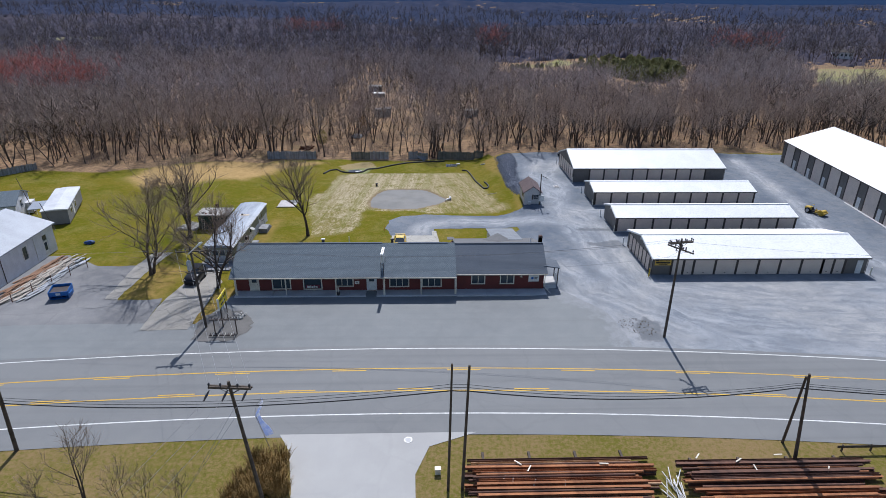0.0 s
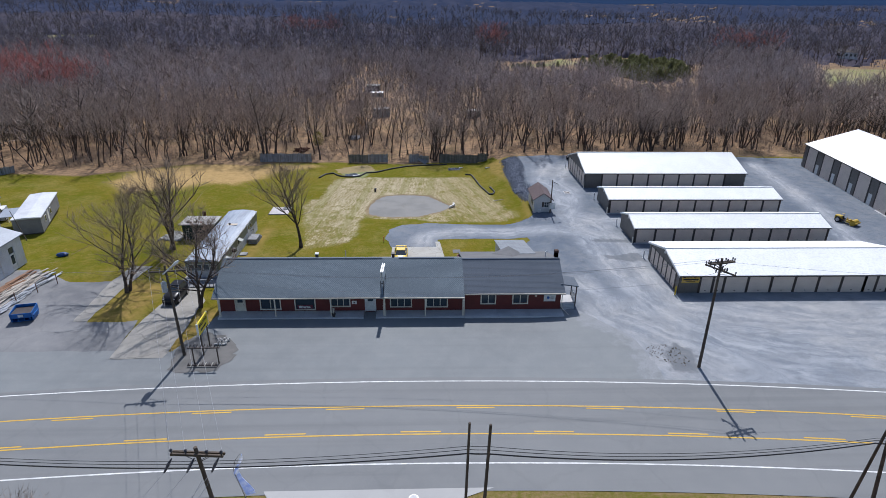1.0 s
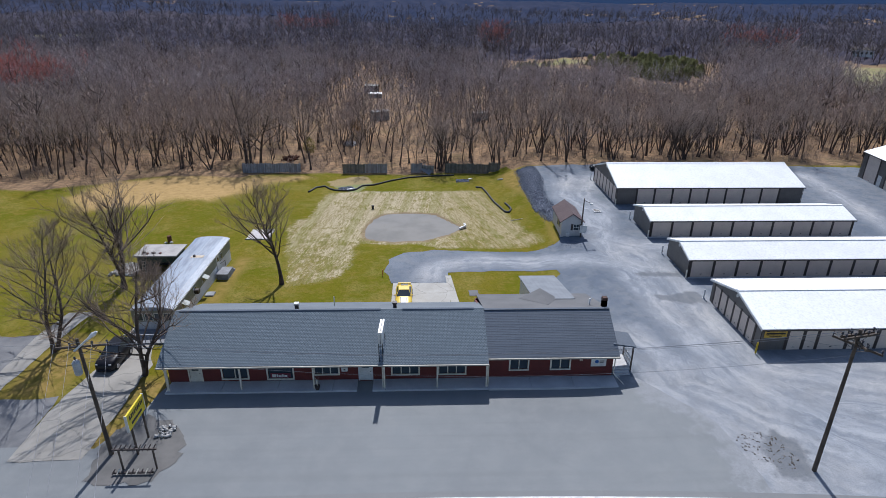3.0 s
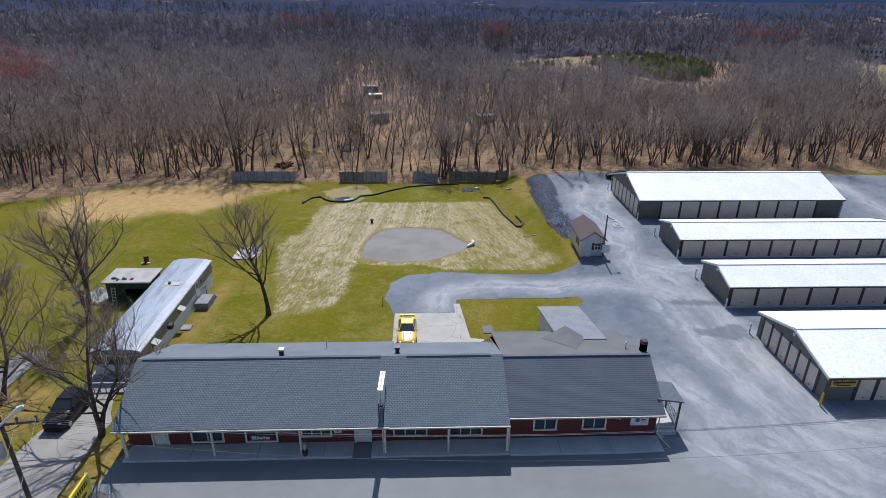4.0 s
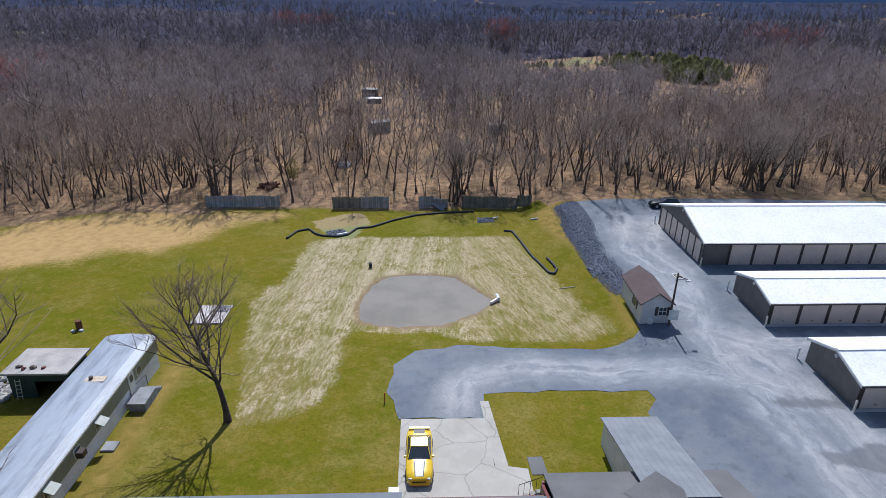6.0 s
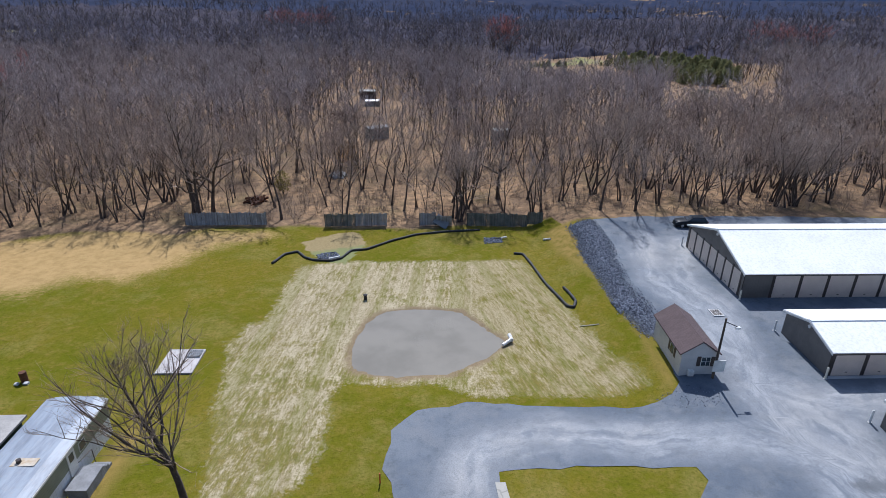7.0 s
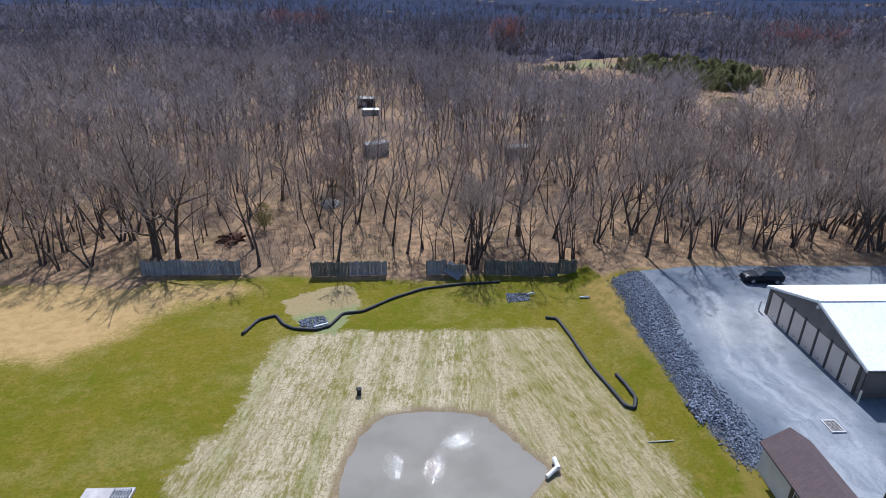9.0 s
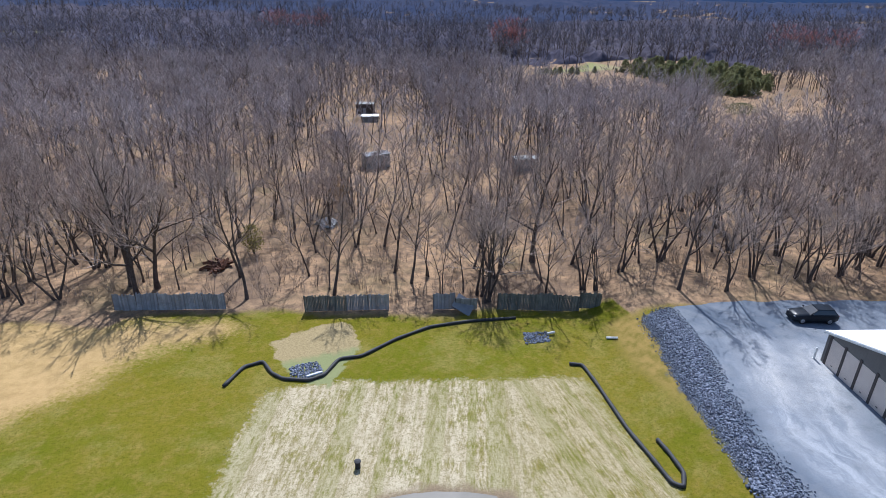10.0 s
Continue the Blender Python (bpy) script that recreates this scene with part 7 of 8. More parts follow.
# back stairs and oddments behind the shop
bsx = thing("back_stairs", "wooden back stairs with a dark metal railing", "stairs", pose(2.6, 77.6, -0.55))
for i in range(4):
    part("step", Geo().box(0.4 * i, 0.4 * i + 0.42, 0.1, 1.2, 0.0, 0.2 + 0.18 * i), M["concrete"], bsx)
for y in (0.08, 1.24):
    part("rail", Geo().tube([(0.1, y, 0.2), (0.1, y, 1.1), (1.6, y, 1.75), (1.6, y, 0.7)], 0.025, 6), M["trim_dark"], bsx)
    for i in range(3):
        part("baluster", Geo().tube([(0.45 + 0.4 * i, y, 0.3 + 0.16 * i), (0.45 + 0.4 * i, y, 1.22 + 0.18 * i)], 0.015, 5), M["trim_dark"], bsx)
single("back_awning", Geo().prism([(79.9, 1.85), (78.0, 2.2), (78.0, 2.28), (79.9, 1.93)], 3.3, 4.3), M["rollroof"], "small grey awning over the back door", "awning")
single("kettle_lid", Geo().ball((0, 0, 0.5), 0.38, 0.38, 0.3, 6, 14), M["trim_dark"], "dark domed kettle grill on the patio", "grill", at=pose(-0.9, 77.9, -0.5))
single("marker_stake", Geo().tube([(0, 0, 0), (0, 0, 0.9)], 0.05, 6), plain("orange_marker", (0.6, 0.12, 0.04), None, 3, 10, 0.6), "orange marker stake at the gravel's edge", "stake", at=pose(-6.7, 89.3, gz(-6.7, 89.3)))
single("plastic_sheet", Geo().box(-5.9, -5.2, 77.4, 79.6, -0.45, -0.2), M["white_trim"], "folded white plastic sheet on the patio", "sheet")

# ---- bare trees ----
def limb(V, T, pts, radii, n, tip=False):
    """A tapered round limb as triangles, pointed at its end where tip is set."""
    k = len(V)
    m = len(pts) - 1 if tip else len(pts)
    for i in range(m):
        d = (pts[min(i + 1, len(pts) - 1)] - pts[max(i - 1, 0)]).normalized()
        u = d.cross(Vector((0.3, 0.2, 0.93) if abs(d.z) < 0.8 else (0.95, 0.2, 0.1))).normalized()
        w = d.cross(u)
        for j in range(n):
            a = 2 * math.pi * j / n
            V.append(pts[i] + radii[i] * (math.cos(a) * u + math.sin(a) * w))
    for i in range(m - 1):
        for j in range(n):
            a, b = k + i * n + j, k + i * n + (j + 1) % n
            T += [(a, b, b + n), (a, b + n, a + n)]
    if tip:
        V.append(pts[-1])
        for j in range(n):
            T.append((k + (m - 1) * n + j, k + (m - 1) * n + (j + 1) % n, len(V) - 1))


def sliver(V, T, p, q, w, rnd):
    """A fine twig: one thin tapered blade."""
    u = (q - p).cross(Vector((rnd.gauss(0, 1), rnd.gauss(0, 1), rnd.gauss(0, 1)))).normalized() * w
    k = len(V)
    V += [p + u, p - u, q]
    T.append((k, k + 1, k + 2))


def grow(rnd, start, d, length, radius, segs, wander, lift):
    pts, p, d = [start.copy()], start.copy(), d.normalized()
    for i in range(segs):
        d = (d + Vector((rnd.gauss(0, wander), rnd.gauss(0, wander), rnd.gauss(0, wander * 0.6) + lift))).normalized()
        p = p + d * (length / segs)
        pts.append(p.copy())
    return pts


def bare_tree(seed, height=14.0, radius=0.2, fork=0.35, rise=(0.9, 1.9), limbs=9, subs=6, twigs=5, stems=1, lean=0.05, fine=0.012, reach=1.0, wander=0.04, splay=0.42, stout=1.0):
    """Trunk and crown of a leafless tree: (verts, tris) each."""
    rnd = random.Random(seed)
    V, T, CV, CT = [], [], [], []
    for s in range(stems):
        tilt = Vector((rnd.gauss(0, lean), rnd.gauss(0, lean), 1)) if stems == 1 else Vector((rnd.uniform(-0.22, 0.22), rnd.uniform(-0.22, 0.22), 1))
        h = height * rnd.uniform(0.8, 1.0)
        r0 = radius / (1 if stems == 1 else 1.4)
        trunk = grow(rnd, Vector((rnd.uniform(-0.3, 0.3) * (stems > 1), rnd.uniform(-0.3, 0.3) * (stems > 1), -0.3)), tilt, h, r0, 9, wander, 0.03)
        rad = [r0 * (1.35 if i == 0 else 1) * (1 - 0.94 * (i / 9) ** 0.85) for i in range(10)]
        limb(V, T, trunk, rad, 6)
        for k in range(limbs):
            f = fork + (0.97 - fork) * (k + rnd.random()) / limbs
            i = min(8, int(f * 9))
            p = trunk[i].lerp(trunk[i + 1], f * 9 - i)
            az = rnd.uniform(0, 6.283) + k * 2.4
            ln = reach * (h * (1.05 - f) * rnd.uniform(0.5, 0.85) + 0.6)
            lr = max(fine * 1.5, rad[i] * rnd.uniform(0.32, 0.55) * stout)
            L1 = grow(rnd, p, Vector((math.cos(az), math.sin(az), rnd.uniform(*rise))), ln, lr, 5, wander * 2.6, 0.07)
            limb(V, T, L1, [lr * (1 - 0.85 * q / 5) for q in range(6)], 3, False)
            for j in range(subs):
                f2 = 0.12 + 0.88 * (j + rnd.random()) / subs
                i2 = min(4, int(f2 * 5))
                p2 = L1[i2].lerp(L1[i2 + 1], f2 * 5 - i2)
                d2 = (L1[i2 + 1] - L1[i2]).normalized() + Vector((rnd.gauss(0, splay), rnd.gauss(0, splay), rnd.gauss(0.25, 0.25)))
                l2 = ln * (1.1 - f2) * rnd.uniform(0.45, 0.75) + 0.5
                r2 = max(fine, lr * 0.36)
                L2 = grow(rnd, p2, d2, l2, r2, 3, 0.1, 0.06)
                limb(CV, CT, L2, [r2 * (1 - 0.8 * q / 3) for q in range(4)], 3, True)
                for q in range(twigs):
                    f3 = rnd.uniform(0.1, 1.0)
                    i3 = min(2, int(f3 * 3))
                    p3 = L2[i3].lerp(L2[i3 + 1], f3 * 3 - i3)
                    d3 = ((L2[i3 + 1] - L2[i3]).normalized() + Vector((rnd.gauss(0, splay), rnd.gauss(0, splay), rnd.gauss(0.25, 0.3)))).normalized()
                    sliver(CV, CT, p3, p3 + d3 * (rnd.uniform(0.4, 1.1) * (0.55 + 0.3 * l2)), fine * 0.75, rnd)
    arr = lambda a, b: (np.array([tuple(v) for v in a], np.float32), np.array(b, np.int32))
    return arr(V, T), arr(CV, CT)


# the woods, the nearest trees one by one
NEAR = []
for k in range(9):
    several = k % 3 == 2
    NEAR.append(bare_tree(k, 12 + k % 5, 0.15 + 0.035 * (k % 3), 0.3, (0.45, 1.6), 6 if several else 10, 6, 16 if several else 18, 2 + k % 2 if several else 1, 0.06 + 0.05 * (k % 4), 0.0165, 1.1, 0.05 + 0.02 * (k % 3), 0.62, 1.25))
near_meshes = [(tri_mesh("trunk", *a, M["bark"]), tri_mesh("crown", *b, M["twig_near"])) for a, b in NEAR]
for a, b in near_meshes:
    a.shade_smooth()


def tree_at(k, m, label, group):
    th = thing("bare_tree", label, "tree", m, group)
    part("trunk", near_meshes[k][0], None, th)
    part("crown", near_meshes[k][1], None, th)
    return th


# young growth, kept low, before the cedar field and the meadow
CEDAR_STAND = [(104, 388), (105, 350), (107, 320), (117, 311), (130, 315), (142, 324), (153, 350), (161, 385), (166, 416), (130, 426), (108, 408)]
DRY_FIELD = [(92, 264), (110, 258), (148, 288), (154, 312), (142, 324), (117, 311), (105, 316), (96, 292)]
THICKETS = [[(50, 200), (92, 200), (118, 262), (150, 290), (92, 300), (84, 262)], [(30, 262), (84, 262), (100, 300), (104, 384), (60, 386), (40, 384), (26, 350)], [(142, 215), (208, 215), (310, 320), (211, 320)]]


def within(x, y, corners):
    """Whether a spot lies inside an outline."""
    hit = False
    for (ax, ay), (bx, by) in zip(corners, corners[1:] + corners[:1]):
        if (ay > y) != (by > y) and x < (bx - ax) * (y - ay) / (by - ay) + ax:
            hit = not hit
    return hit


def edge_y(x):
    """Where the woods begin."""
    return 139.4 if x > 15 else 143.0 - max(0.0, min(11.0, (-46 - x) * 0.27))


def open_ground(x, y):
    """Where no grown trees stand: clearings with scrap, the cedar field and far meadows."""
    if y < edge_y(x):
        return True
    if -32 < x < -6 and 190 < y < 285 and math.sin(x * 1.7 + y) < 0.75:
        return True
    if -14 < x < 6 and 143 < y < 190 and math.sin(x * 2.3 + y * 1.1) < 0.0:
        return True
    if any(within(x, y, c) for c in THICKETS):
        return True
    return within(x, y, DRY_FIELD) or within(x, y, CEDAR_STAND) or 90 < x < 110 and 290 < y < 395 or 54 < x < 112 and 384 < y < 408 or 50 < x < 150 and 0 < y - 393 - (x - 55) * 0.75 < 15 or 196 < x < 335 and 296 < y < 400


rnd = random.Random(11)
spots, tries = [], 0
while len(spots) < 320 and tries < 20000:
    tries += 1
    x, y = rnd.uniform(-84, 98), 132 + 50 * rnd.random() ** 1.1
    if open_ground(x, y) or any((x - a) ** 2 + (y - b) ** 2 < (2.1 if rnd.random() < 0.7 else 0.8) ** 2 for a, b in spots):
        continue
    spots.append((x, y))
for x, y in spots:
    tree_at(rnd.randrange(9), pose(x, y, gz(x, y), 0, 0, rnd.uniform(0, 360)) @ Matrix.Scale(rnd.uniform(0.6, 1.12), 4), "tall bare grey-brown tree at the edge of the woods", "bare trees of the woods")


# forked and heavy trees along the front of the woods
FORKED = [bare_tree(200 + s, 10.5 + s, 0.23, 0.26, (0.35, 1.5), 6, 5, 14, 3, 0.05, 0.016, 1.15, 0.12, 0.62, 1.3) for s in range(3)]
FORKED += [bare_tree(210 + s, 16.5, 0.36, 0.26, (0.5, 1.6), 14, 7, 18, 1, 0.05, 0.016, 1.2, 0.08, 0.62, 1.4) for s in range(2)]
forked_meshes = [(tri_mesh("trunk", *a, M["bark"]), tri_mesh("crown", *b, M["twig_near"])) for a, b in FORKED]
fq = random.Random(23)
front = [(fq.uniform(17, 98), fq.uniform(141.2, 155), fq.randrange(3)) for i in range(30)] + [(fq.uniform(-10, 15), fq.uniform(142, 152), fq.randrange(3)) for i in range(5)] + [(fq.uniform(-72, -40), fq.uniform(143, 153), fq.randrange(3)) for i in range(4)]
front += [(-37.6, 144.4, 3), (-36.2, 146.4, 4), (-39.3, 147.0, 3), (9.5, 153.5, 3)]
for x, y, k in front:
    th = thing("bare_tree", "heavy bare tree with a dark trunk behind the fence" if k > 2 else "forked bare tree with crooked stems at the woods' edge", "tree", pose(x, y, gz(x, y), 0, 0, fq.uniform(0, 360)) @ Matrix.Scale(fq.uniform(0.85, 1.15), 4), "bare trees of the woods")
    part("trunk", forked_meshes[k][0], None, th)
    part("crown", forked_meshes[k][1], None, th)


def scatter(name, templates, places, mat, label):
    """Many trees in one mesh, their trunks in bark."""
    VV, TT, MM, k = [], [], [], 0
    r = np.random.RandomState(5)
    for x, y, s in places:
        v, t, wood = templates[r.randint(len(templates))]
        a = r.uniform(0, 6.283)
        c, q = math.cos(a) * s, math.sin(a) * s
        w = np.empty_like(v)
        w[:, 0], w[:, 1], w[:, 2] = x + c * v[:, 0] - q * v[:, 1], y + q * v[:, 0] + c * v[:, 1], v[:, 2] * s * r.uniform(0.9, 1.1)
        w[:, 2] += far_z(x, y)
        VV.append(w)
        TT.append(t + k)
        MM.append(wood)
        k += len(v)
    me = tri_mesh(name, np.concatenate(VV), np.concatenate(TT), mat)
    me.materials.append(M["bark"])
    me.polygons.foreach_set("material_index", np.concatenate(MM).astype(np.int32))
    return single(name, me, mat, label, "woods", kind="stuff")


def far_z(x, y):
    r = min(1, max(0, (y - 420) / 500))
    return gz(x, y) + r * (9 * math.sin(x / 310 + 0.8) * math.cos(y / 420) + 5 * math.sin(x / 130 + y / 210))


def spread_over(n, y0, y1, power, seed, smin, smax):
    r, out = random.Random(seed), []
    while len(out) < n:
        y = y0 + (y1 - y0) * r.random() ** power
        half = 0.86 * y + 40
        x = r.uniform(-half, half)
        if not open_ground(x, y):
            out.append((x, y, r.uniform(smin, smax)))
    return out


def thin_tree(seed, h, trunk_r, limbs, subs, twigs, fine, dark=1, spread=0.6):
    """A leafless tree of few triangles, for trees seen from far off; dark: whether its limbs show bark."""
    q, V, T = random.Random(seed), [], []
    lean = 0.07 + 0.06 * (seed % 3)
    trunk = grow(q, Vector((0, 0, -0.3)), Vector((q.gauss(0, lean), q.gauss(0, lean), 1)), h, trunk_r, 4, 0.07, 0.03)
    limb(V, T, trunk, [trunk_r * (1 - 0.2 * i) for i in range(4)], 3, True)
    wood = [1] * len(T)
    for k in range(limbs):
        f = 0.32 + 0.62 * (k + q.random()) / limbs
        i = min(3, int(f * 4))
        p = trunk[i].lerp(trunk[i + 1], f * 4 - i)
        az, ln = k * 2.4 + q.uniform(0, 1.5), h * (1.05 - f) * q.uniform(0.45, 0.8) + 0.8
        L1 = grow(q, p, Vector((math.cos(az), math.sin(az), q.uniform(0.35, 1.6))), ln * 1.05, 0.1, 2, 0.14, 0.1)
        n0 = len(T)
        limb(V, T, L1, [max(fine * 1.3, trunk_r * 0.42), fine], 3, True)
        wood += [dark] * (len(T) - n0)
        n0 = len(T)
        for j in range(subs):
            f2 = q.uniform(0.15, 1)
            i2 = min(1, int(f2 * 2))
            p2 = L1[i2].lerp(L1[i2 + 1], f2 * 2 - i2)
            d2 = ((L1[i2 + 1] - L1[i2]).normalized() + Vector((q.gauss(0, spread), q.gauss(0, spread), q.gauss(0.25, 0.3)))).normalized()
            l2 = q.uniform(0.3, 0.6) * ln + 0.4
            sliver(V, T, p2, p2 + d2 * l2, fine * 1.1, q)
            for w in range(twigs):
                p3 = p2 + d2 * l2 * q.uniform(0.15, 1.0)
                d3 = (d2 + Vector((q.gauss(0, spread), q.gauss(0, spread), q.gauss(0.2, 0.35)))).normalized()
                sliver(V, T, p3, p3 + d3 * (q.uniform(0.25, 0.6) * l2 + 0.25), fine * 0.6, q)
        wood += [0] * (len(T) - n0)
    return np.array([tuple(v) for v in V], np.float32), np.array(T, np.int32), np.array(wood, np.int32)


MID = [thin_tree(40 + s, 12 + s % 5, 0.15 + 0.02 * (s % 3), 8, 4, 9, 0.038) for s in range(9)]
MIDFAR = [thin_tree(50 + s, 12 + s % 5, 0.17, 7, 4, 4, 0.068) for s in range(7)]
FAR = [thin_tree(60 + s, 13 + s % 4, 0.21, 6, 3, 3, 0.11) for s in range(6)]
LAST = [thin_tree(80 + s, 14 + s % 3, 0.32, 4, 2, 2, 0.2) for s in range(5)]
scatter("woods_middle", MID, spread_over(1050, 170, 245, 0.9, 21, 0.62, 1.12), M["twig"], "dense bare brown-grey woods")
sides = [(x, y, s) for x, y, s in spread_over(1900, 130, 190, 1.0, 26, 0.6, 1.1) if x < -80 or x > 96][:760]
scatter("woods_sides", MIDFAR, sides, M["twig_near"], "bare grey-brown woods at the ends of the lawn and yard")
scatter("woods_behind", MIDFAR, spread_over(2000, 232, 370, 0.95, 25, 0.72, 1.18), M["twig"], "dense bare grey woods behind the clearing")
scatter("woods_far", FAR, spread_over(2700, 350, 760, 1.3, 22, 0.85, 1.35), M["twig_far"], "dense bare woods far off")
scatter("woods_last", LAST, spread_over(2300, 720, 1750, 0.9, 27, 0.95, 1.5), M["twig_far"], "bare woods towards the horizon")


def thicket(n, seed):
    """Young trees that get lower towards the open fields."""
    q, out = random.Random(seed), []
    while len(out) < n:
        x, y = q.uniform(25, 300), 198 + 200 * q.random()
        if within(x, y, THICKETS[0]):
            top = max(1.4, 8.4 - (y - 208) * 0.14)
        elif within(x, y, THICKETS[1]):
            top = max(1.4, 10.0 - (y - 285) * 0.105)
        elif within(x, y, THICKETS[2]):
            top = max(1.5, 9.0 - (y - 215) * 0.085)
        else:
            continue
        out.append((x, y, top * q.uniform(0.6, 1.0) / 14))
    return out


YOUNG = [thin_tree(90 + s, 13, 0.14, 5, 4, 4, 0.06, 0, 0.7) for s in range(5)]
scatter("young_thicket", YOUNG, thicket(1050, 31), M["twig"], "low grey thicket of young bare trees before the field")


def red_patch(x0, x1, y0, y1, n, seed, grown=(0.9, 1.2)):
    q = random.Random(seed)
    return [(q.uniform(x0, x1), q.uniform(y0, y1), q.uniform(*grown)) for i in range(n)]


scatter("red_maples", MIDFAR, red_patch(-200, -120, 196, 246, 170, 100, (1.0, 1.3)), M["red_twig"], "bare maples with a red haze of buds")
scatter("red_maples", FAR, red_patch(46, 61, 468, 490, 30, 900, (1.2, 1.5)) + red_patch(-135, -85, 600, 660, 34, 1300, (1.2, 1.5)) + red_patch(236, 282, 462, 500, 46, 1700, (1.1, 1.4)), M["red_twig"], "bare red-budded maples far off")


def canopy(name, y0, y1, mat):
    """The tops of the far woods, as one uneven cover."""
    cols = 380
    rows = 160 if y0 < 900 else 60
    yy = y0 * (y1 / y0) ** (np.arange(rows) / (rows - 1))
    ss = np.linspace(-1, 1, cols)
    X = ss[None, :] * (0.9 * yy[:, None] + 90)
    Y = np.repeat(yy[:, None], cols, 1)
    r = np.random.RandomState(9)
    bumps = np.zeros_like(X)
    for sc, am in ((7.0, 2.2), (16.0, 2.0), (45.0, 1.6)):
        ph = r.uniform(0, 50, 4)
        bumps += am * np.sin(X / sc + ph[0] + 1.7 * np.sin(Y / sc * 0.7 + ph[1])) * np.cos(Y / sc + ph[2] + 1.3 * np.sin(X / sc * 0.8 + ph[3]))
    bumps += r.normal(0, 1.5, X.shape)
    base = heights(X, Y)
    rise = np.clip((Y - 420) / 500, 0, 1)
    base = base + rise * (9 * np.sin(X / 310 + 0.8) * np.cos(Y / 420) + 5 * np.sin(X / 130 + Y / 210))
    lift = np.clip((Y - 350) / 140, 0, 1) * 7.0 - 4.0
    for poly in ([(50, 368), (54, 402), (75, 422), (130, 464), (160, 464), (170, 400), (170, 330), (100, 330)], [(222, 312), (345, 312), (345, 400), (255, 400)], [(-720, 555), (-300, 595), (-310, 650), (-730, 650)]):
        lift = lift - np.clip((signed(X.ravel(), Y.ravel(), poly).reshape(X.shape) + 10) / 10, 0, 1) * 20
    Z = base + lift + bumps * np.clip((Y - 350) / 120, 0.3, 1)
    ids = np.arange(rows * cols).reshape(rows, cols)
    a, b, c, d = ids[:-1, :-1].ravel(), ids[:-1, 1:].ravel(), ids[1:, 1:].ravel(), ids[1:, :-1].ravel()
    tris = np.concatenate([np.stack([a, b, c], 1), np.stack([a, c, d], 1)])
    return tri_mesh(name, np.stack([X.ravel(), Y.ravel(), Z.ravel()], 1), tris, mat)


# distant woods with haze painted in: blue base colour and a faint blue glow
far_hazed, nt, N, Lk, b = tree_of("haze_blue_woods")
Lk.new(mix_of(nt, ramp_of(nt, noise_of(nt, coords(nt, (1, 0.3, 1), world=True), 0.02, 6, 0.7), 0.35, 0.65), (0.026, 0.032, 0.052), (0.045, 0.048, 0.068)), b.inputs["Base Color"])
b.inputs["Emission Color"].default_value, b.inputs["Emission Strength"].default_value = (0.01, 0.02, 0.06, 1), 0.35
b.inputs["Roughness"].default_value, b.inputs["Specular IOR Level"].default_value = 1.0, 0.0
single("backdrop", canopy("backdrop", 1000, 3300, far_hazed), far_hazed, "distant woods across the valley, haze-tinted blue-grey", "backdrop", kind="structure")
single("woods_canopy", canopy("woods_canopy", 350, 1010, M["canopy"]), M["canopy"], "tops of distant bare woods, haze-tinted brown-purple", "woods", kind="stuff")


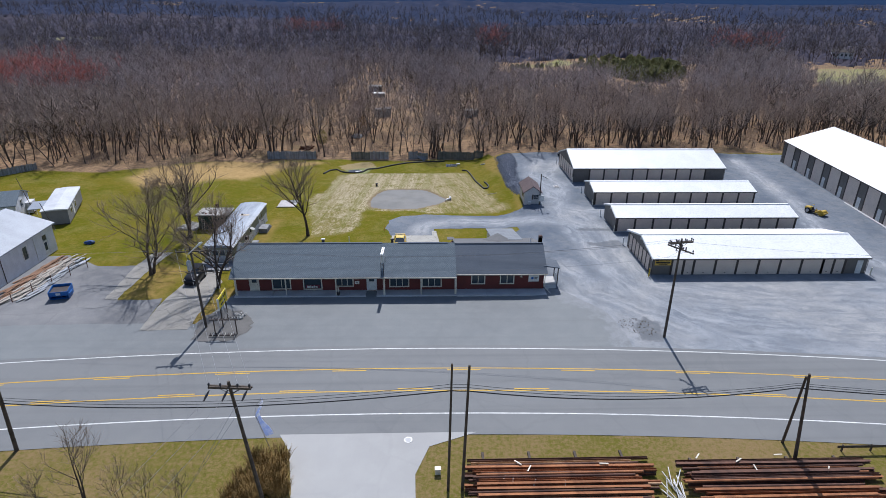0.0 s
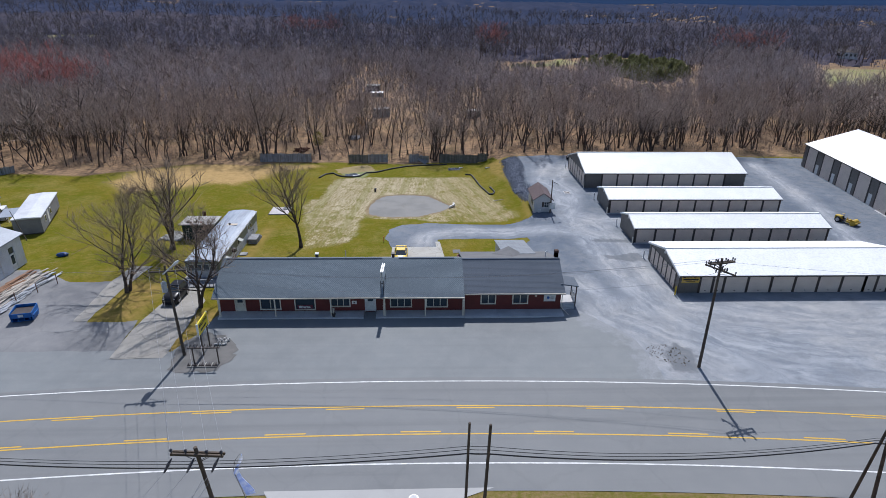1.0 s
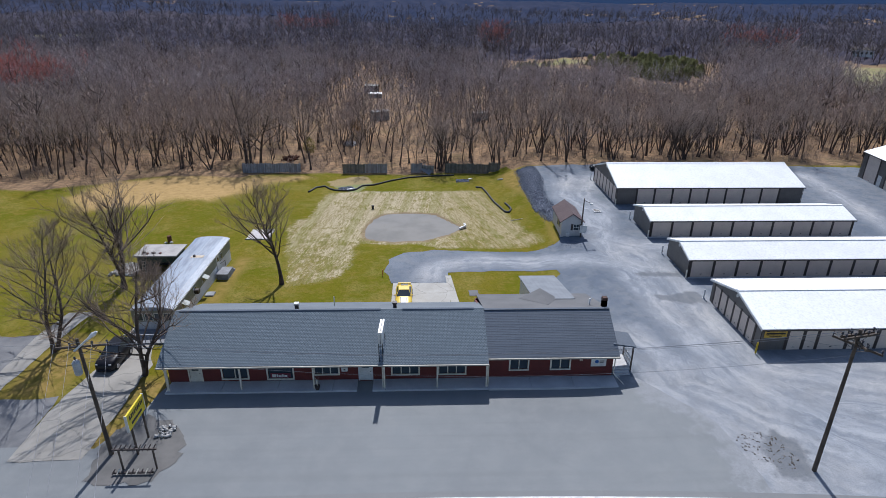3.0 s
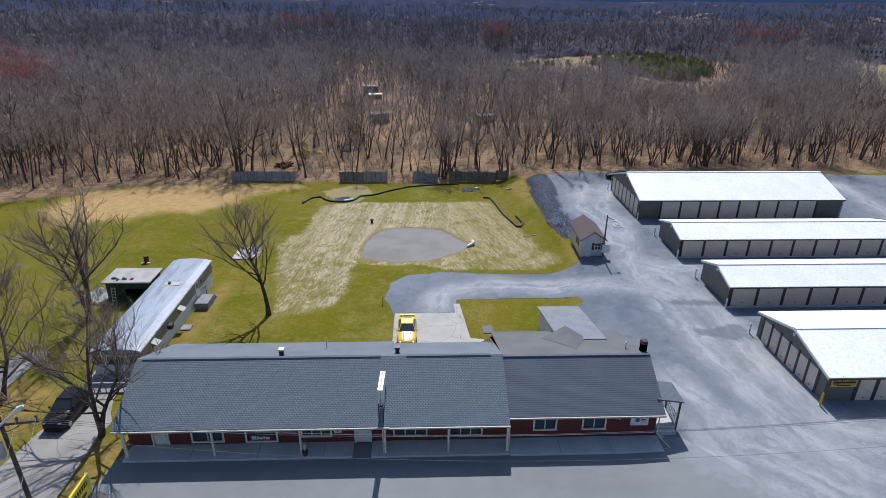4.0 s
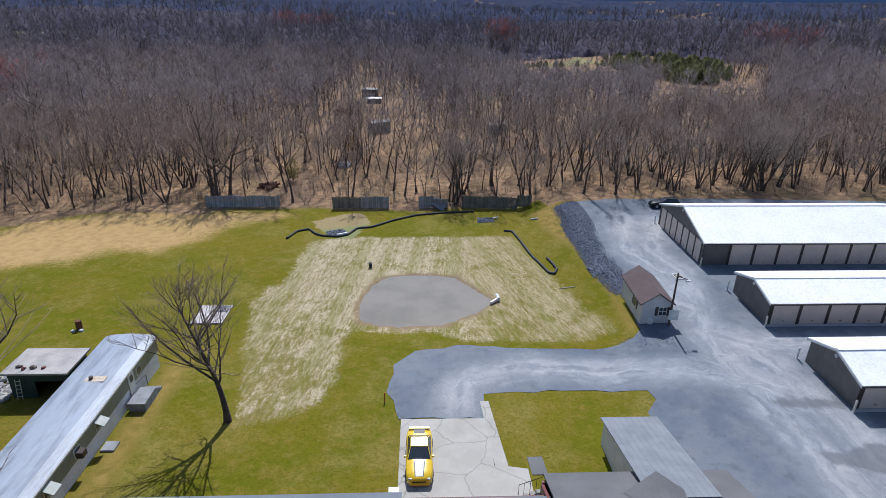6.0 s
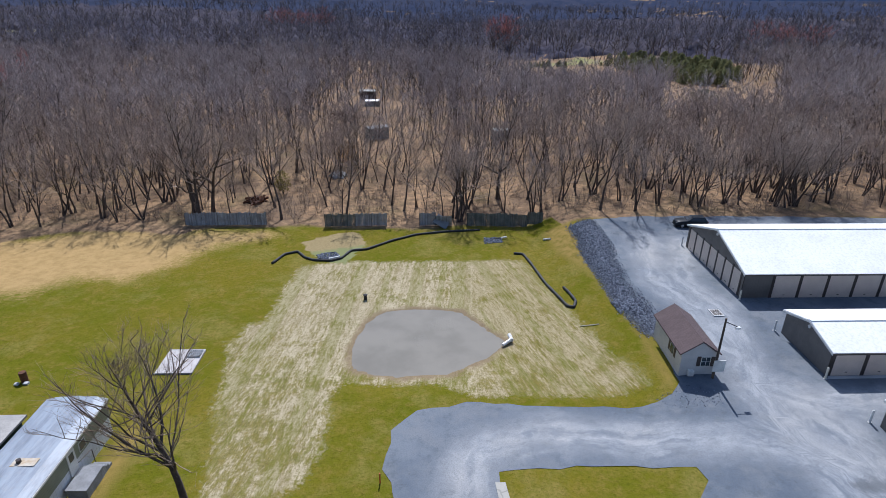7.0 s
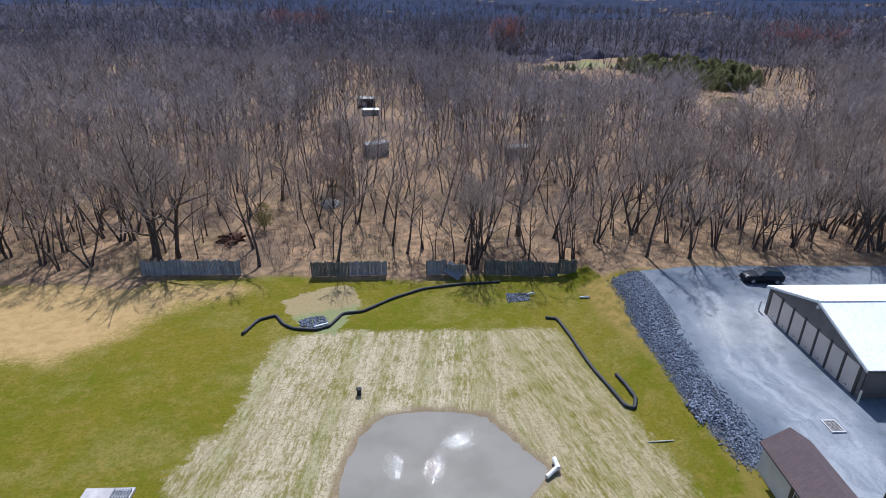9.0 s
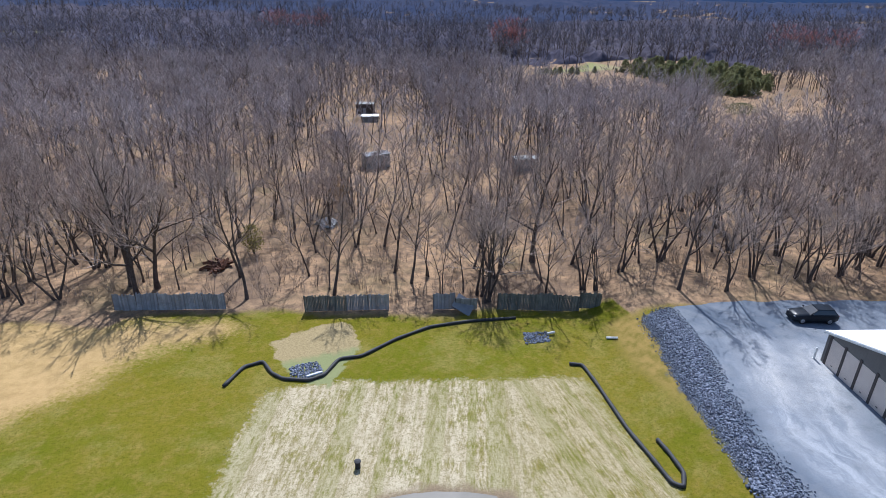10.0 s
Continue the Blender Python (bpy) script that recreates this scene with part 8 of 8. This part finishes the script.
# undergrowth: thin whips and saplings between the trees
def brush():
    q, V, T = random.Random(77), [], []
    n = 0
    while n < 9500:
        y = 131 + 118 * q.random() ** 1.3
        x = q.uniform(-0.8 * (y - 60) - 30, 0.8 * (y - 60) + 30)
        if open_ground(x, y) and q.random() < 0.75 or y < edge_y(x) - 1.5:
            continue
        z, h = gz(x, y), q.uniform(0.6, 3.2) * (0.5 if q.random() < 0.4 else 1)
        n += 1
        d = Vector((q.gauss(0, 0.3), q.gauss(0, 0.3), 1)).normalized()
        limb(V, T, [Vector((x, y, z)), Vector((x, y, z)) + d * h], [0.018 + 0.01 * q.random()], 3, True)
        for k in range(2):
            p = Vector((x, y, z)) + d * h * q.uniform(0.3, 0.9)
            e = (d + Vector((q.gauss(0, 0.6), q.gauss(0, 0.6), 0.1))).normalized()
            limb(V, T, [p, p + e * h * q.uniform(0.25, 0.5)], [0.013], 3, True)
    n = 0
    while n < 900:
        y = 130 + 72 * q.random() ** 1.3
        x = q.uniform(-0.8 * (y - 60) - 25, 0.8 * (y - 60) + 25)
        if y < edge_y(x) - 1.2 or within(x, y, DRY_FIELD):
            continue
        n += 1
        z, h = gz(x, y), q.uniform(1.0, 3.8)
        for k in range(14):
            a = q.uniform(0, 6.283)
            p = Vector((x + 0.3 * math.cos(a), y + 0.3 * math.sin(a), z))
            d = Vector((math.cos(a) * q.uniform(0.05, 0.55), math.sin(a) * q.uniform(0.05, 0.55), 1)).normalized()
            ln = h * q.uniform(0.5, 1)
            limb(V, T, [p, p + d * ln], [0.016], 3, True)
            for w in range(5):
                p3 = p + d * ln * q.uniform(0.3, 0.95)
                d3 = (d + Vector((q.gauss(0, 0.4), q.gauss(0, 0.4), 0.1))).normalized()
                sliver(V, T, p3, p3 + d3 * ln * q.uniform(0.2, 0.45), 0.012, q)
    n = 0
    while n < 420:
        y = q.uniform(200, 345)
        x = q.uniform(40, 200)
        if not (within(x, y, THICKETS[0]) or within(x, y, DRY_FIELD)):
            continue
        n += 1
        z, h = gz(x, y), q.uniform(0.8, 2.6)
        for k in range(9):
            a = q.uniform(0, 6.283)
            p = Vector((x + 0.5 * math.cos(a), y + 0.5 * math.sin(a), z))
            d = Vector((math.cos(a) * q.uniform(0.1, 0.8), math.sin(a) * q.uniform(0.1, 0.8), 1)).normalized()
            sliver(V, T, p, p + d * h * q.uniform(0.5, 1), 0.05, q)
    return tri_mesh("undergrowth", np.array([tuple(v) for v in V], np.float32), np.array(T, np.int32), M["brush"])


single("undergrowth", brush(), M["brush"], "thin grey-brown saplings and whips under the trees", "undergrowth", kind="stuff")


# ---- garden trees ----
def garden_tree(label, x, y, seed, tilt=0.0, **kw):
    a, b = bare_tree(seed, **kw)
    th = thing("bare_tree", label, "tree", pose(x, y, gz(x, y), 0, tilt, 0))
    t = tri_mesh("trunk", *a, M["bark"])
    t.shade_smooth()
    part("trunk", t, None, th)
    part("crown", tri_mesh("crown", *b, M["garden_twig"]), None, th)


garden_tree("spreading bare tree on the lawn", -18.8, 87.1, 402, 2, height=13.4, radius=0.28, fork=0.27, rise=(0.4, 1.5), limbs=26, subs=9, twigs=12, lean=0.02, fine=0.01, reach=1.2, wander=0.065, splay=0.58, stout=1.25)
garden_tree("large bare tree beside the drive", -36.9, 72.2, 312, height=14.2, radius=0.3, fork=0.14, rise=(0.35, 1.4), limbs=15, subs=12, twigs=16, stems=2, lean=0.05, fine=0.0105, reach=1.15, wander=0.1, stout=1.4, splay=0.62)
garden_tree("bare tree with a leaning trunk beside the shop", -26.9, 68.0, 321, -4, height=13.0, radius=0.33, fork=0.2, rise=(0.35, 1.5), limbs=16, subs=11, twigs=15, stems=2, lean=0.04, fine=0.0095, reach=1.15, wander=0.1, stout=1.4, splay=0.62)
garden_tree("broad bare tree behind the mobile home", -37.4, 86.3, 351, 1, height=14.5, radius=0.38, fork=0.13, rise=(0.32, 1.4), stems=2, limbs=14, subs=11, twigs=15, lean=0.02, fine=0.0095, reach=1.35, wander=0.08, stout=1.5, splay=0.6)
garden_tree("small bare tree on the verge", -25.6, 33.4, 333, height=6.5, radius=0.12, fork=0.15, rise=(0.6, 1.5), limbs=10, subs=6, twigs=5, stems=2, fine=0.012)
for i, (x, y, h) in enumerate(((-22.8, 33.0, 3.2), (-20.9, 32.6, 2.6), (-28.5, 32.5, 3.0), (-18.5, 33.0, 2.4))):
    garden_tree("thin bare shrub on the verge", x, y, 340 + i, height=h, radius=0.04, fork=0.1, rise=(0.6, 1.5), limbs=7, subs=4, twigs=3, stems=3, fine=0.009)


# ---- cedars and the scrap in the clearing ----
M["cedar"] = thin_leaf("cedar_green", (0.25, 0.24, 0.115), (0.13, 0.145, 0.07), 0.4, 0.45)


def cedar_mesh(seed):
    q, V, T = random.Random(seed), [], []
    for i in range(230):
        f = q.random()
        r = (1 - f) ** 0.6 * 2.5 * q.uniform(0.45, 1.0) + 0.15
        a = q.uniform(0, 6.283)
        p = Vector((r * math.cos(a), r * math.sin(a), 0.3 + f * 5.2))
        d = Vector((math.cos(a), math.sin(a), q.uniform(0.2, 1.0))).normalized()
        for k in range(3):
            e = (d + Vector((q.gauss(0, 0.5), q.gauss(0, 0.5), q.gauss(0.2, 0.4)))).normalized()
            sliver(V, T, p - e * 0.3, p + e * q.uniform(0.4, 0.95), q.uniform(0.12, 0.26), q)
    return tri_mesh("crown", np.array([tuple(v) for v in V], np.float32), np.array(T, np.int32), M["cedar"])


cedars = [cedar_mesh(s) for s in range(3)]
ctrunk = Geo().tube([(0, 0, -0.2), (0, 0, 4.5)], [0.16, 0.05], 5).mesh("trunk", M["bark"])
cq = random.Random(8)
n = 0
while n < 205:
    if n < 190:
        x, y = cq.uniform(102, 168), 310 + 118 * cq.random() ** 1.15
        if not within(x, y, CEDAR_STAND):
            continue
    else:
        x = cq.uniform(56, 104)
        y = 386 + (x - 56) * 0.35 + cq.uniform(-5, 3)
    n += 1
    th = thing("cedar", "dark green cedar at the edge of the field", "tree", pose(x, y, far_z(x, y), 0, 0, cq.uniform(0, 360)) @ Matrix.Scale(cq.uniform(0.55, 1.3) * (0.55 if x < 103 else 1), 4), "cedars by the field")
    part("trunk", ctrunk, None, th)
    part("crown", cedars[cq.randrange(3)], None, th)


def leafy_bush(label, x, y, h, r, c1, c2, seed, n=900):
    """A bush that keeps its small leaves, on a few thin stems."""
    q, V, T, SV, ST = random.Random(seed), [], [], [], []
    for k in range(6):
        a = q.uniform(0, 6.283)
        limb(SV, ST, [Vector((0, 0, -0.1)), Vector((r * 0.5 * math.cos(a), r * 0.5 * math.sin(a), h * q.uniform(0.6, 0.9)))], [0.04], 4, True)
    for i in range(n):
        a, d, f = q.uniform(0, 6.283), r * q.random() ** 0.5, q.random()
        d *= math.sin(math.pi * min(1, 0.15 + 0.85 * f)) ** 0.5
        p = Vector((d * math.cos(a), d * math.sin(a), 0.15 * h + 0.85 * h * f))
        e = Vector((q.gauss(0, 1), q.gauss(0, 1), q.gauss(0.3, 0.6))).normalized()
        sliver(V, T, p, p + e * q.uniform(0.15, 0.4), 0.07, q)
    th = thing("leafy_bush", label, "bush", pose(x, y, gz(x, y)), "leafy bushes in the woods")
    part("stem", tri_mesh("stem", np.array([tuple(v) for v in SV], np.float32), np.array(ST, np.int32), M["bark"]), None, th)
    part("crown", tri_mesh("crown", np.array([tuple(v) for v in V], np.float32), np.array(T, np.int32), thin_leaf(label.replace(" ", "_"), c1, c2, 1.2)), None, th)


leafy_bush("thin yellow-green bush under the bare trees", -27.5, 156.3, 4.2, 1.5, (0.24, 0.2, 0.06), (0.16, 0.14, 0.05), 3)
leafy_bush("orange-brown bush with dry leaves in the woods", -19.2, 180.9, 3.6, 2.4, (0.3, 0.17, 0.06), (0.2, 0.12, 0.05), 4, 1500)
leafy_bush("dark green low cedar bush in the dry field", 99.1, 270.3, 4.0, 5.5, (0.1, 0.12, 0.06), (0.07, 0.085, 0.045), 5, 2500)
M["scrapgrey"] = plain("grey_panel", (0.24, 0.25, 0.245), (0.15, 0.155, 0.15), 0.8, 7, 0.7)
for lab, x, y, w, d, h, ang, mat, roof in (("grey box trailer among the trees", -14.2, 201.5, 5.2, 2.6, 2.7, 28, "scrapgrey", "old_board"), ("low white-roofed shed in the clearing", -19.8, 260, 5.0, 3.2, 1.8, 5, "scrapgrey", "roof_white"),
                                           ("dark shed in the clearing", -22.5, 277, 5.5, 4, 3.2, -6, "trim_dark", "scrapgrey"), ("grey box shelter among the trees", 15.8, 197, 4.4, 2.6, 2.4, 10, "scrapgrey", "scrapgrey")):
    th = thing("shed", lab, "shed", pose(x, y, gz(x, y), 0, 0, ang), "sheds in the woods")
    part("body", Geo().box(-w / 2, w / 2, -d / 2, d / 2, 0, h, b=0.05), M[mat], th)
    part("roof", Geo().prism([(-d / 2 - 0.2, h), (d / 2 + 0.2, h), (d / 2 + 0.2, h + 0.1), (0, h + 0.35), (-d / 2 - 0.2, h + 0.1)], -w / 2 - 0.2, w / 2 + 0.2), M[roof], th)
    part("door", Geo().box(-0.5, 0.5, -d / 2 - 0.04, -d / 2, 0.05, min(h - 0.2, 2.0)), M["old_board"], th)
jq = random.Random(4)
for lab, x, y, n, s in (("heap of rusty scrap in the clearing", -27.5, 236.5, 40, 1.6), ("dark heap of scrap in the woods", -40, 249.5, 40, 1.8), ("pale scrap heap in the woods", -19.5, 167.3, 26, 0.9), ("brown brush heap in the woods", -31, 152, 30, 1.0)):
    g = Geo()
    for i in range(n):
        a, r = jq.uniform(0, 6.283), jq.random() ** 0.5 * s * 1.6
        g.box(-jq.uniform(0.2, 0.9), jq.uniform(0.2, 0.9), -0.15, 0.15, -0.12, 0.2, pose(x + r * math.cos(a), y + r * math.sin(a), gz(x, y) + jq.uniform(0.1, 0.5) * s, jq.uniform(-40, 40), jq.uniform(-40, 40), jq.uniform(0, 180)))
    single("scrap_heap", g, rust if "rusty" in lab or "brown" in lab else (stone_mats[1] if "pale" in lab else M["trim_dark"]), lab, "scrap heap", kind="stuff")

fb = thing("farm_building", "long white farm building with a dark roof beyond the field", "building", pose(316, 452, far_z(316, 452) + 3, 0, 0, -30))
part("wall", Geo().box(-7, 7, -3, 3, -0.5, 4.2), M["white_siding"], fb)
part("roof", Geo().prism([(-3.5, 4.1), (3.5, 4.1), (0, 6.2)], -7.4, 7.4), M["trim_dark"], fb)
for i in range(5):
    part("window", Geo().box(-6.2 + 2.7 * i, -4.9 + 2.7 * i, -3.05, -2.98, 1.4, 3.2), M["glass"], fb)
# the far ridge across the valley, its haze imitated by blue colour and glow
g = Geo()
for i in range(81):
    x = -4000 + 100 * i
    top = 42 + 10 * math.sin(i * 0.31) + 6 * math.sin(i * 0.83 + 1)
    g.v += [(x, 3350, -40), (x, 3350, top), (x, 3420, top), (x, 3420, -40)]
for i in range(80):
    a = 4 * i
    g.f += [(a, a + 4, a + 5, a + 1), (a + 1, a + 5, a + 6, a + 2), (a + 3, a + 2, a + 6, a + 7)]
ridge, nt, N, Lk, b = tree_of("haze_blue_ridge")
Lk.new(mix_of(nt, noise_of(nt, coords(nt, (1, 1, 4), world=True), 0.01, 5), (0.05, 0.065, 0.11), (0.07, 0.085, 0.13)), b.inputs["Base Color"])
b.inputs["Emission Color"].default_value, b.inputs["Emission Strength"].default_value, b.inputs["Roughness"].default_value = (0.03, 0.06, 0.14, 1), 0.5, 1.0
single("backdrop", g, ridge, "distant wooded ridge, tinted blue for haze", "backdrop", kind="structure")

# ---- verge opposite: steel, rail, shrubs ----
M["rust_a"] = plain("rusted_steel", (0.45, 0.19, 0.08), (0.25, 0.1, 0.045), 1.0, 9, 0.85, 0.1, 0.3, vary=0.5)
M["rust_b"] = plain("dark_rusted_steel", (0.18, 0.088, 0.058), (0.09, 0.05, 0.038), 1.0, 9, 0.85, 0.1, 0.3, vary=0.5)
M["rust_c"] = plain("pale_rusted_steel", (0.6, 0.42, 0.25), (0.42, 0.24, 0.13), 1.0, 9, 0.8, 0.1, 0.3, vary=0.4)
nr = random.Random(41)


def beam(x0, x1, y, z, kind, mat, label):
    """A steel section along x: an H-beam, a channel or a pipe."""
    g = Geo()
    if kind == "H":
        g.box(x0, x1, -0.11, 0.11, 0, 0.025).box(x0, x1, -0.11, 0.11, 0.225, 0.25).box(x0, x1, -0.012, 0.012, 0.025, 0.225)
    elif kind == "U":
        g.box(x0, x1, -0.1, 0.1, 0, 0.02).box(x0, x1, -0.1, -0.08, 0.02, 0.18).box(x0, x1, 0.08, 0.1, 0.02, 0.18)
    else:
        g.tube([(x0, 0, 0.1), (x1, 0, 0.1)], 0.1, 10)
    single("steel_beam", g, M[mat], label, "steel beam", "stacked rusty steel", at=pose(0, y, z, 0, 0, nr.uniform(-0.4, 0.4)))


for px0, px1, ya, yb, left in ((3.2, 18.2, 28.5, 36.2, True), (20.2, 35.8, 28.5, 35.8, False)):
    y = yb
    while y > ya:
        depth = (yb - y) / (yb - ya)
        layers = 1 if depth < 0.06 else 2 if depth < 0.25 else 3
        for k in range(layers):
            mat = nr.choice(("rust_a", "rust_a", "rust_b", "rust_b", "rust_c" if left else "rust_a"))
            kind = nr.choice("HUP")
            lab = {"H": "long rusty steel H-beam in a stack", "U": "long rusty steel channel in a stack", "P": "long rusty steel pipe in a stack"}[kind]
            beam(px0 + nr.uniform(-0.3, 1.6), px1 - nr.uniform(-0.4, 2.2), y + nr.uniform(-0.04, 0.04), 0.18 + 0.27 * k, kind, mat, lab)
        y -= nr.uniform(0.26, 0.42)
    for x in np.linspace(px0 + 1.5, px1 - 2, 4):
        single("timber_bearer", Geo().box(-0.1, 0.1, ya - yb, 0.9 if left else 0.3, 0, 0.17), M["wood_pole"], "dark timber bearer under the steel", "timber", "timber bearers", at=pose(float(x), yb + 0.2, 0.0))
for i in range(12):
    single("offcut", Geo().box(-0.35, 0.35, -0.05, 0.05, 0, 0.06), M["cream"], "pale wooden offcut on the steel stack", "offcut", "offcuts", at=pose(nr.choice((nr.uniform(5, 16), nr.uniform(22, 33))), nr.uniform(33, 36), 0.76, 0, 0, nr.uniform(0, 180)))
for i in range(14):
    single("angle_iron", Geo().tube([(0, 0, 0), (0, 1.9, 0.12)], 0.04, 5), M["pvc"], "pale pipe offcut in a heap between the stacks", "pipe", "pipe offcuts", at=pose(19.0 + nr.uniform(-0.7, 0.7), 32.0 + nr.uniform(-0.6, 1.2), 0.05 + 0.06 * (i % 6), 0, 0, nr.uniform(-35, 35)))
gd = thing("guard_rail", "dark steel guard rail on the verge", "guard rail")
part("rail", Geo().prism([(-0.05, 0.5), (0.05, 0.56), (0.0, 0.62), (0.05, 0.68), (-0.05, 0.76), (-0.08, 0.62)], 34.4, 46, m=pose(0, 36.8, 0, 0, 0, 0)), M["wood_pole"], gd)
for i in range(5):
    part("post", Geo().box(34.9 + 2.5 * i, 35.0 + 2.5 * i, 36.85, 36.97, -0.3, 0.7), M["wood_pole"], gd)
mh2 = thing("manhole_cover", "pale round manhole cover in the driveway", "manhole cover", pose(-1.5, 39.0, 0.05))
part("ring", Geo().tube([(0, 0, 0), (0, 0, 0.02)], 0.36, 20), M["pvc"], mh2)
part("lid", Geo().tube([(0, 0, 0.02), (0, 0, 0.03)], 0.28, 20), M["walkslab"], mh2)
pb = thing("utility_box", "small pale utility box in the grass", "utility box", pose(0.95, 35.2, 0))
part("cabinet", Geo().box(-0.22, 0.22, -0.18, 0.18, 0, 0.5, b=0.03), M["cream"], pb)
part("cover", Geo().box(-0.25, 0.25, -0.21, 0.21, 0.5, 0.56), M["cream"], pb)
fl2 = thing("feather_flag", "white and pale blue feather banner on a thin leaning pole", "flag")
part("pole", Geo().tube([(-12.9, 38.0, 0), (-13.6, 38.35, 2.3), (-13.95, 38.5, 3.5), (-13.75, 38.6, 4.3), (-13.3, 38.6, 4.9)], [0.035, 0.03, 0.025, 0.02, 0.012], 6), M["wire_pale"], fl2)
g = Geo()
for i in range(13):
    t = i / 12
    x, z = -13.3 - 0.62 * math.sin(min(1.0, 1.5 * t) * 1.57) + 0.75 * max(0.0, t - 0.6) * 2.2, 1.15 + 3.7 * t
    w = 0.78 * (1 - t) ** 0.55 * (0.75 + 0.25 * math.sin(9 * t)) + 0.02
    fold = 0.1 * math.sin(7 * t)
    g.v += [(x, 38.45 + fold, z), (x + w, 38.55 - fold, z + 0.18), (x, 38.475 + fold, z), (x + w, 38.575 - fold, z + 0.18)]
for i in range(12):
    a = 4 * i
    g.f += [(a, a + 1, a + 5, a + 4), (a + 2, a + 6, a + 7, a + 3), (a, a + 4, a + 6, a + 2), (a + 1, a + 3, a + 7, a + 5)]
g.f += [(0, 2, 3, 1), (48, 49, 51, 50)]
part("banner", g, thin_leaf("banner_cloth", (0.85, 0.86, 0.9), (0.5, 0.58, 0.82), 2.2, 0.5), fl2)
M["dry_reed"] = plain("dry_brown_grass", (0.33, 0.22, 0.08), (0.2, 0.13, 0.045), 2, 8, 0.9, bump=0)


def tussock(label, x, y, h, r, n, mat, seed):
    q, V, T = random.Random(seed), [], []
    for i in range(n):
        a, d = q.uniform(0, 6.283), r * q.random() ** 0.5
        p = Vector((x + d * math.cos(a), y + d * math.sin(a), gz(x, y) - 0.05))
        out = Vector((math.cos(a) * q.uniform(0, 0.5), math.sin(a) * q.uniform(0, 0.5), 1)).normalized()
        ln = h * q.uniform(0.5, 1.0)
        limb(V, T, [p, p + out * ln * 0.6, p + out * ln + Vector((q.uniform(-0.2, 0.2), q.uniform(-0.2, 0.2), -0.1))], [0.02, 0.016], 3, True)
    single("dry_bush", tri_mesh("dry_bush", np.array([tuple(v) for v in V]), np.array(T), mat), mat, label, "bush", "dry bushes on the verge")


for i, (x, y) in enumerate(((-13.6, 36.6), (-12.6, 35.6), (-11.6, 34.8), (-14.0, 34.6), (-12.9, 33.6), (-11.2, 33.4), (-14.5, 33.0), (-13.3, 32.2), (-11.9, 36.8))):
    tussock("tall dry brown grass clump at the pole", x, y, 1.9, 0.7, 300, M["dry_reed"], 50 + i)
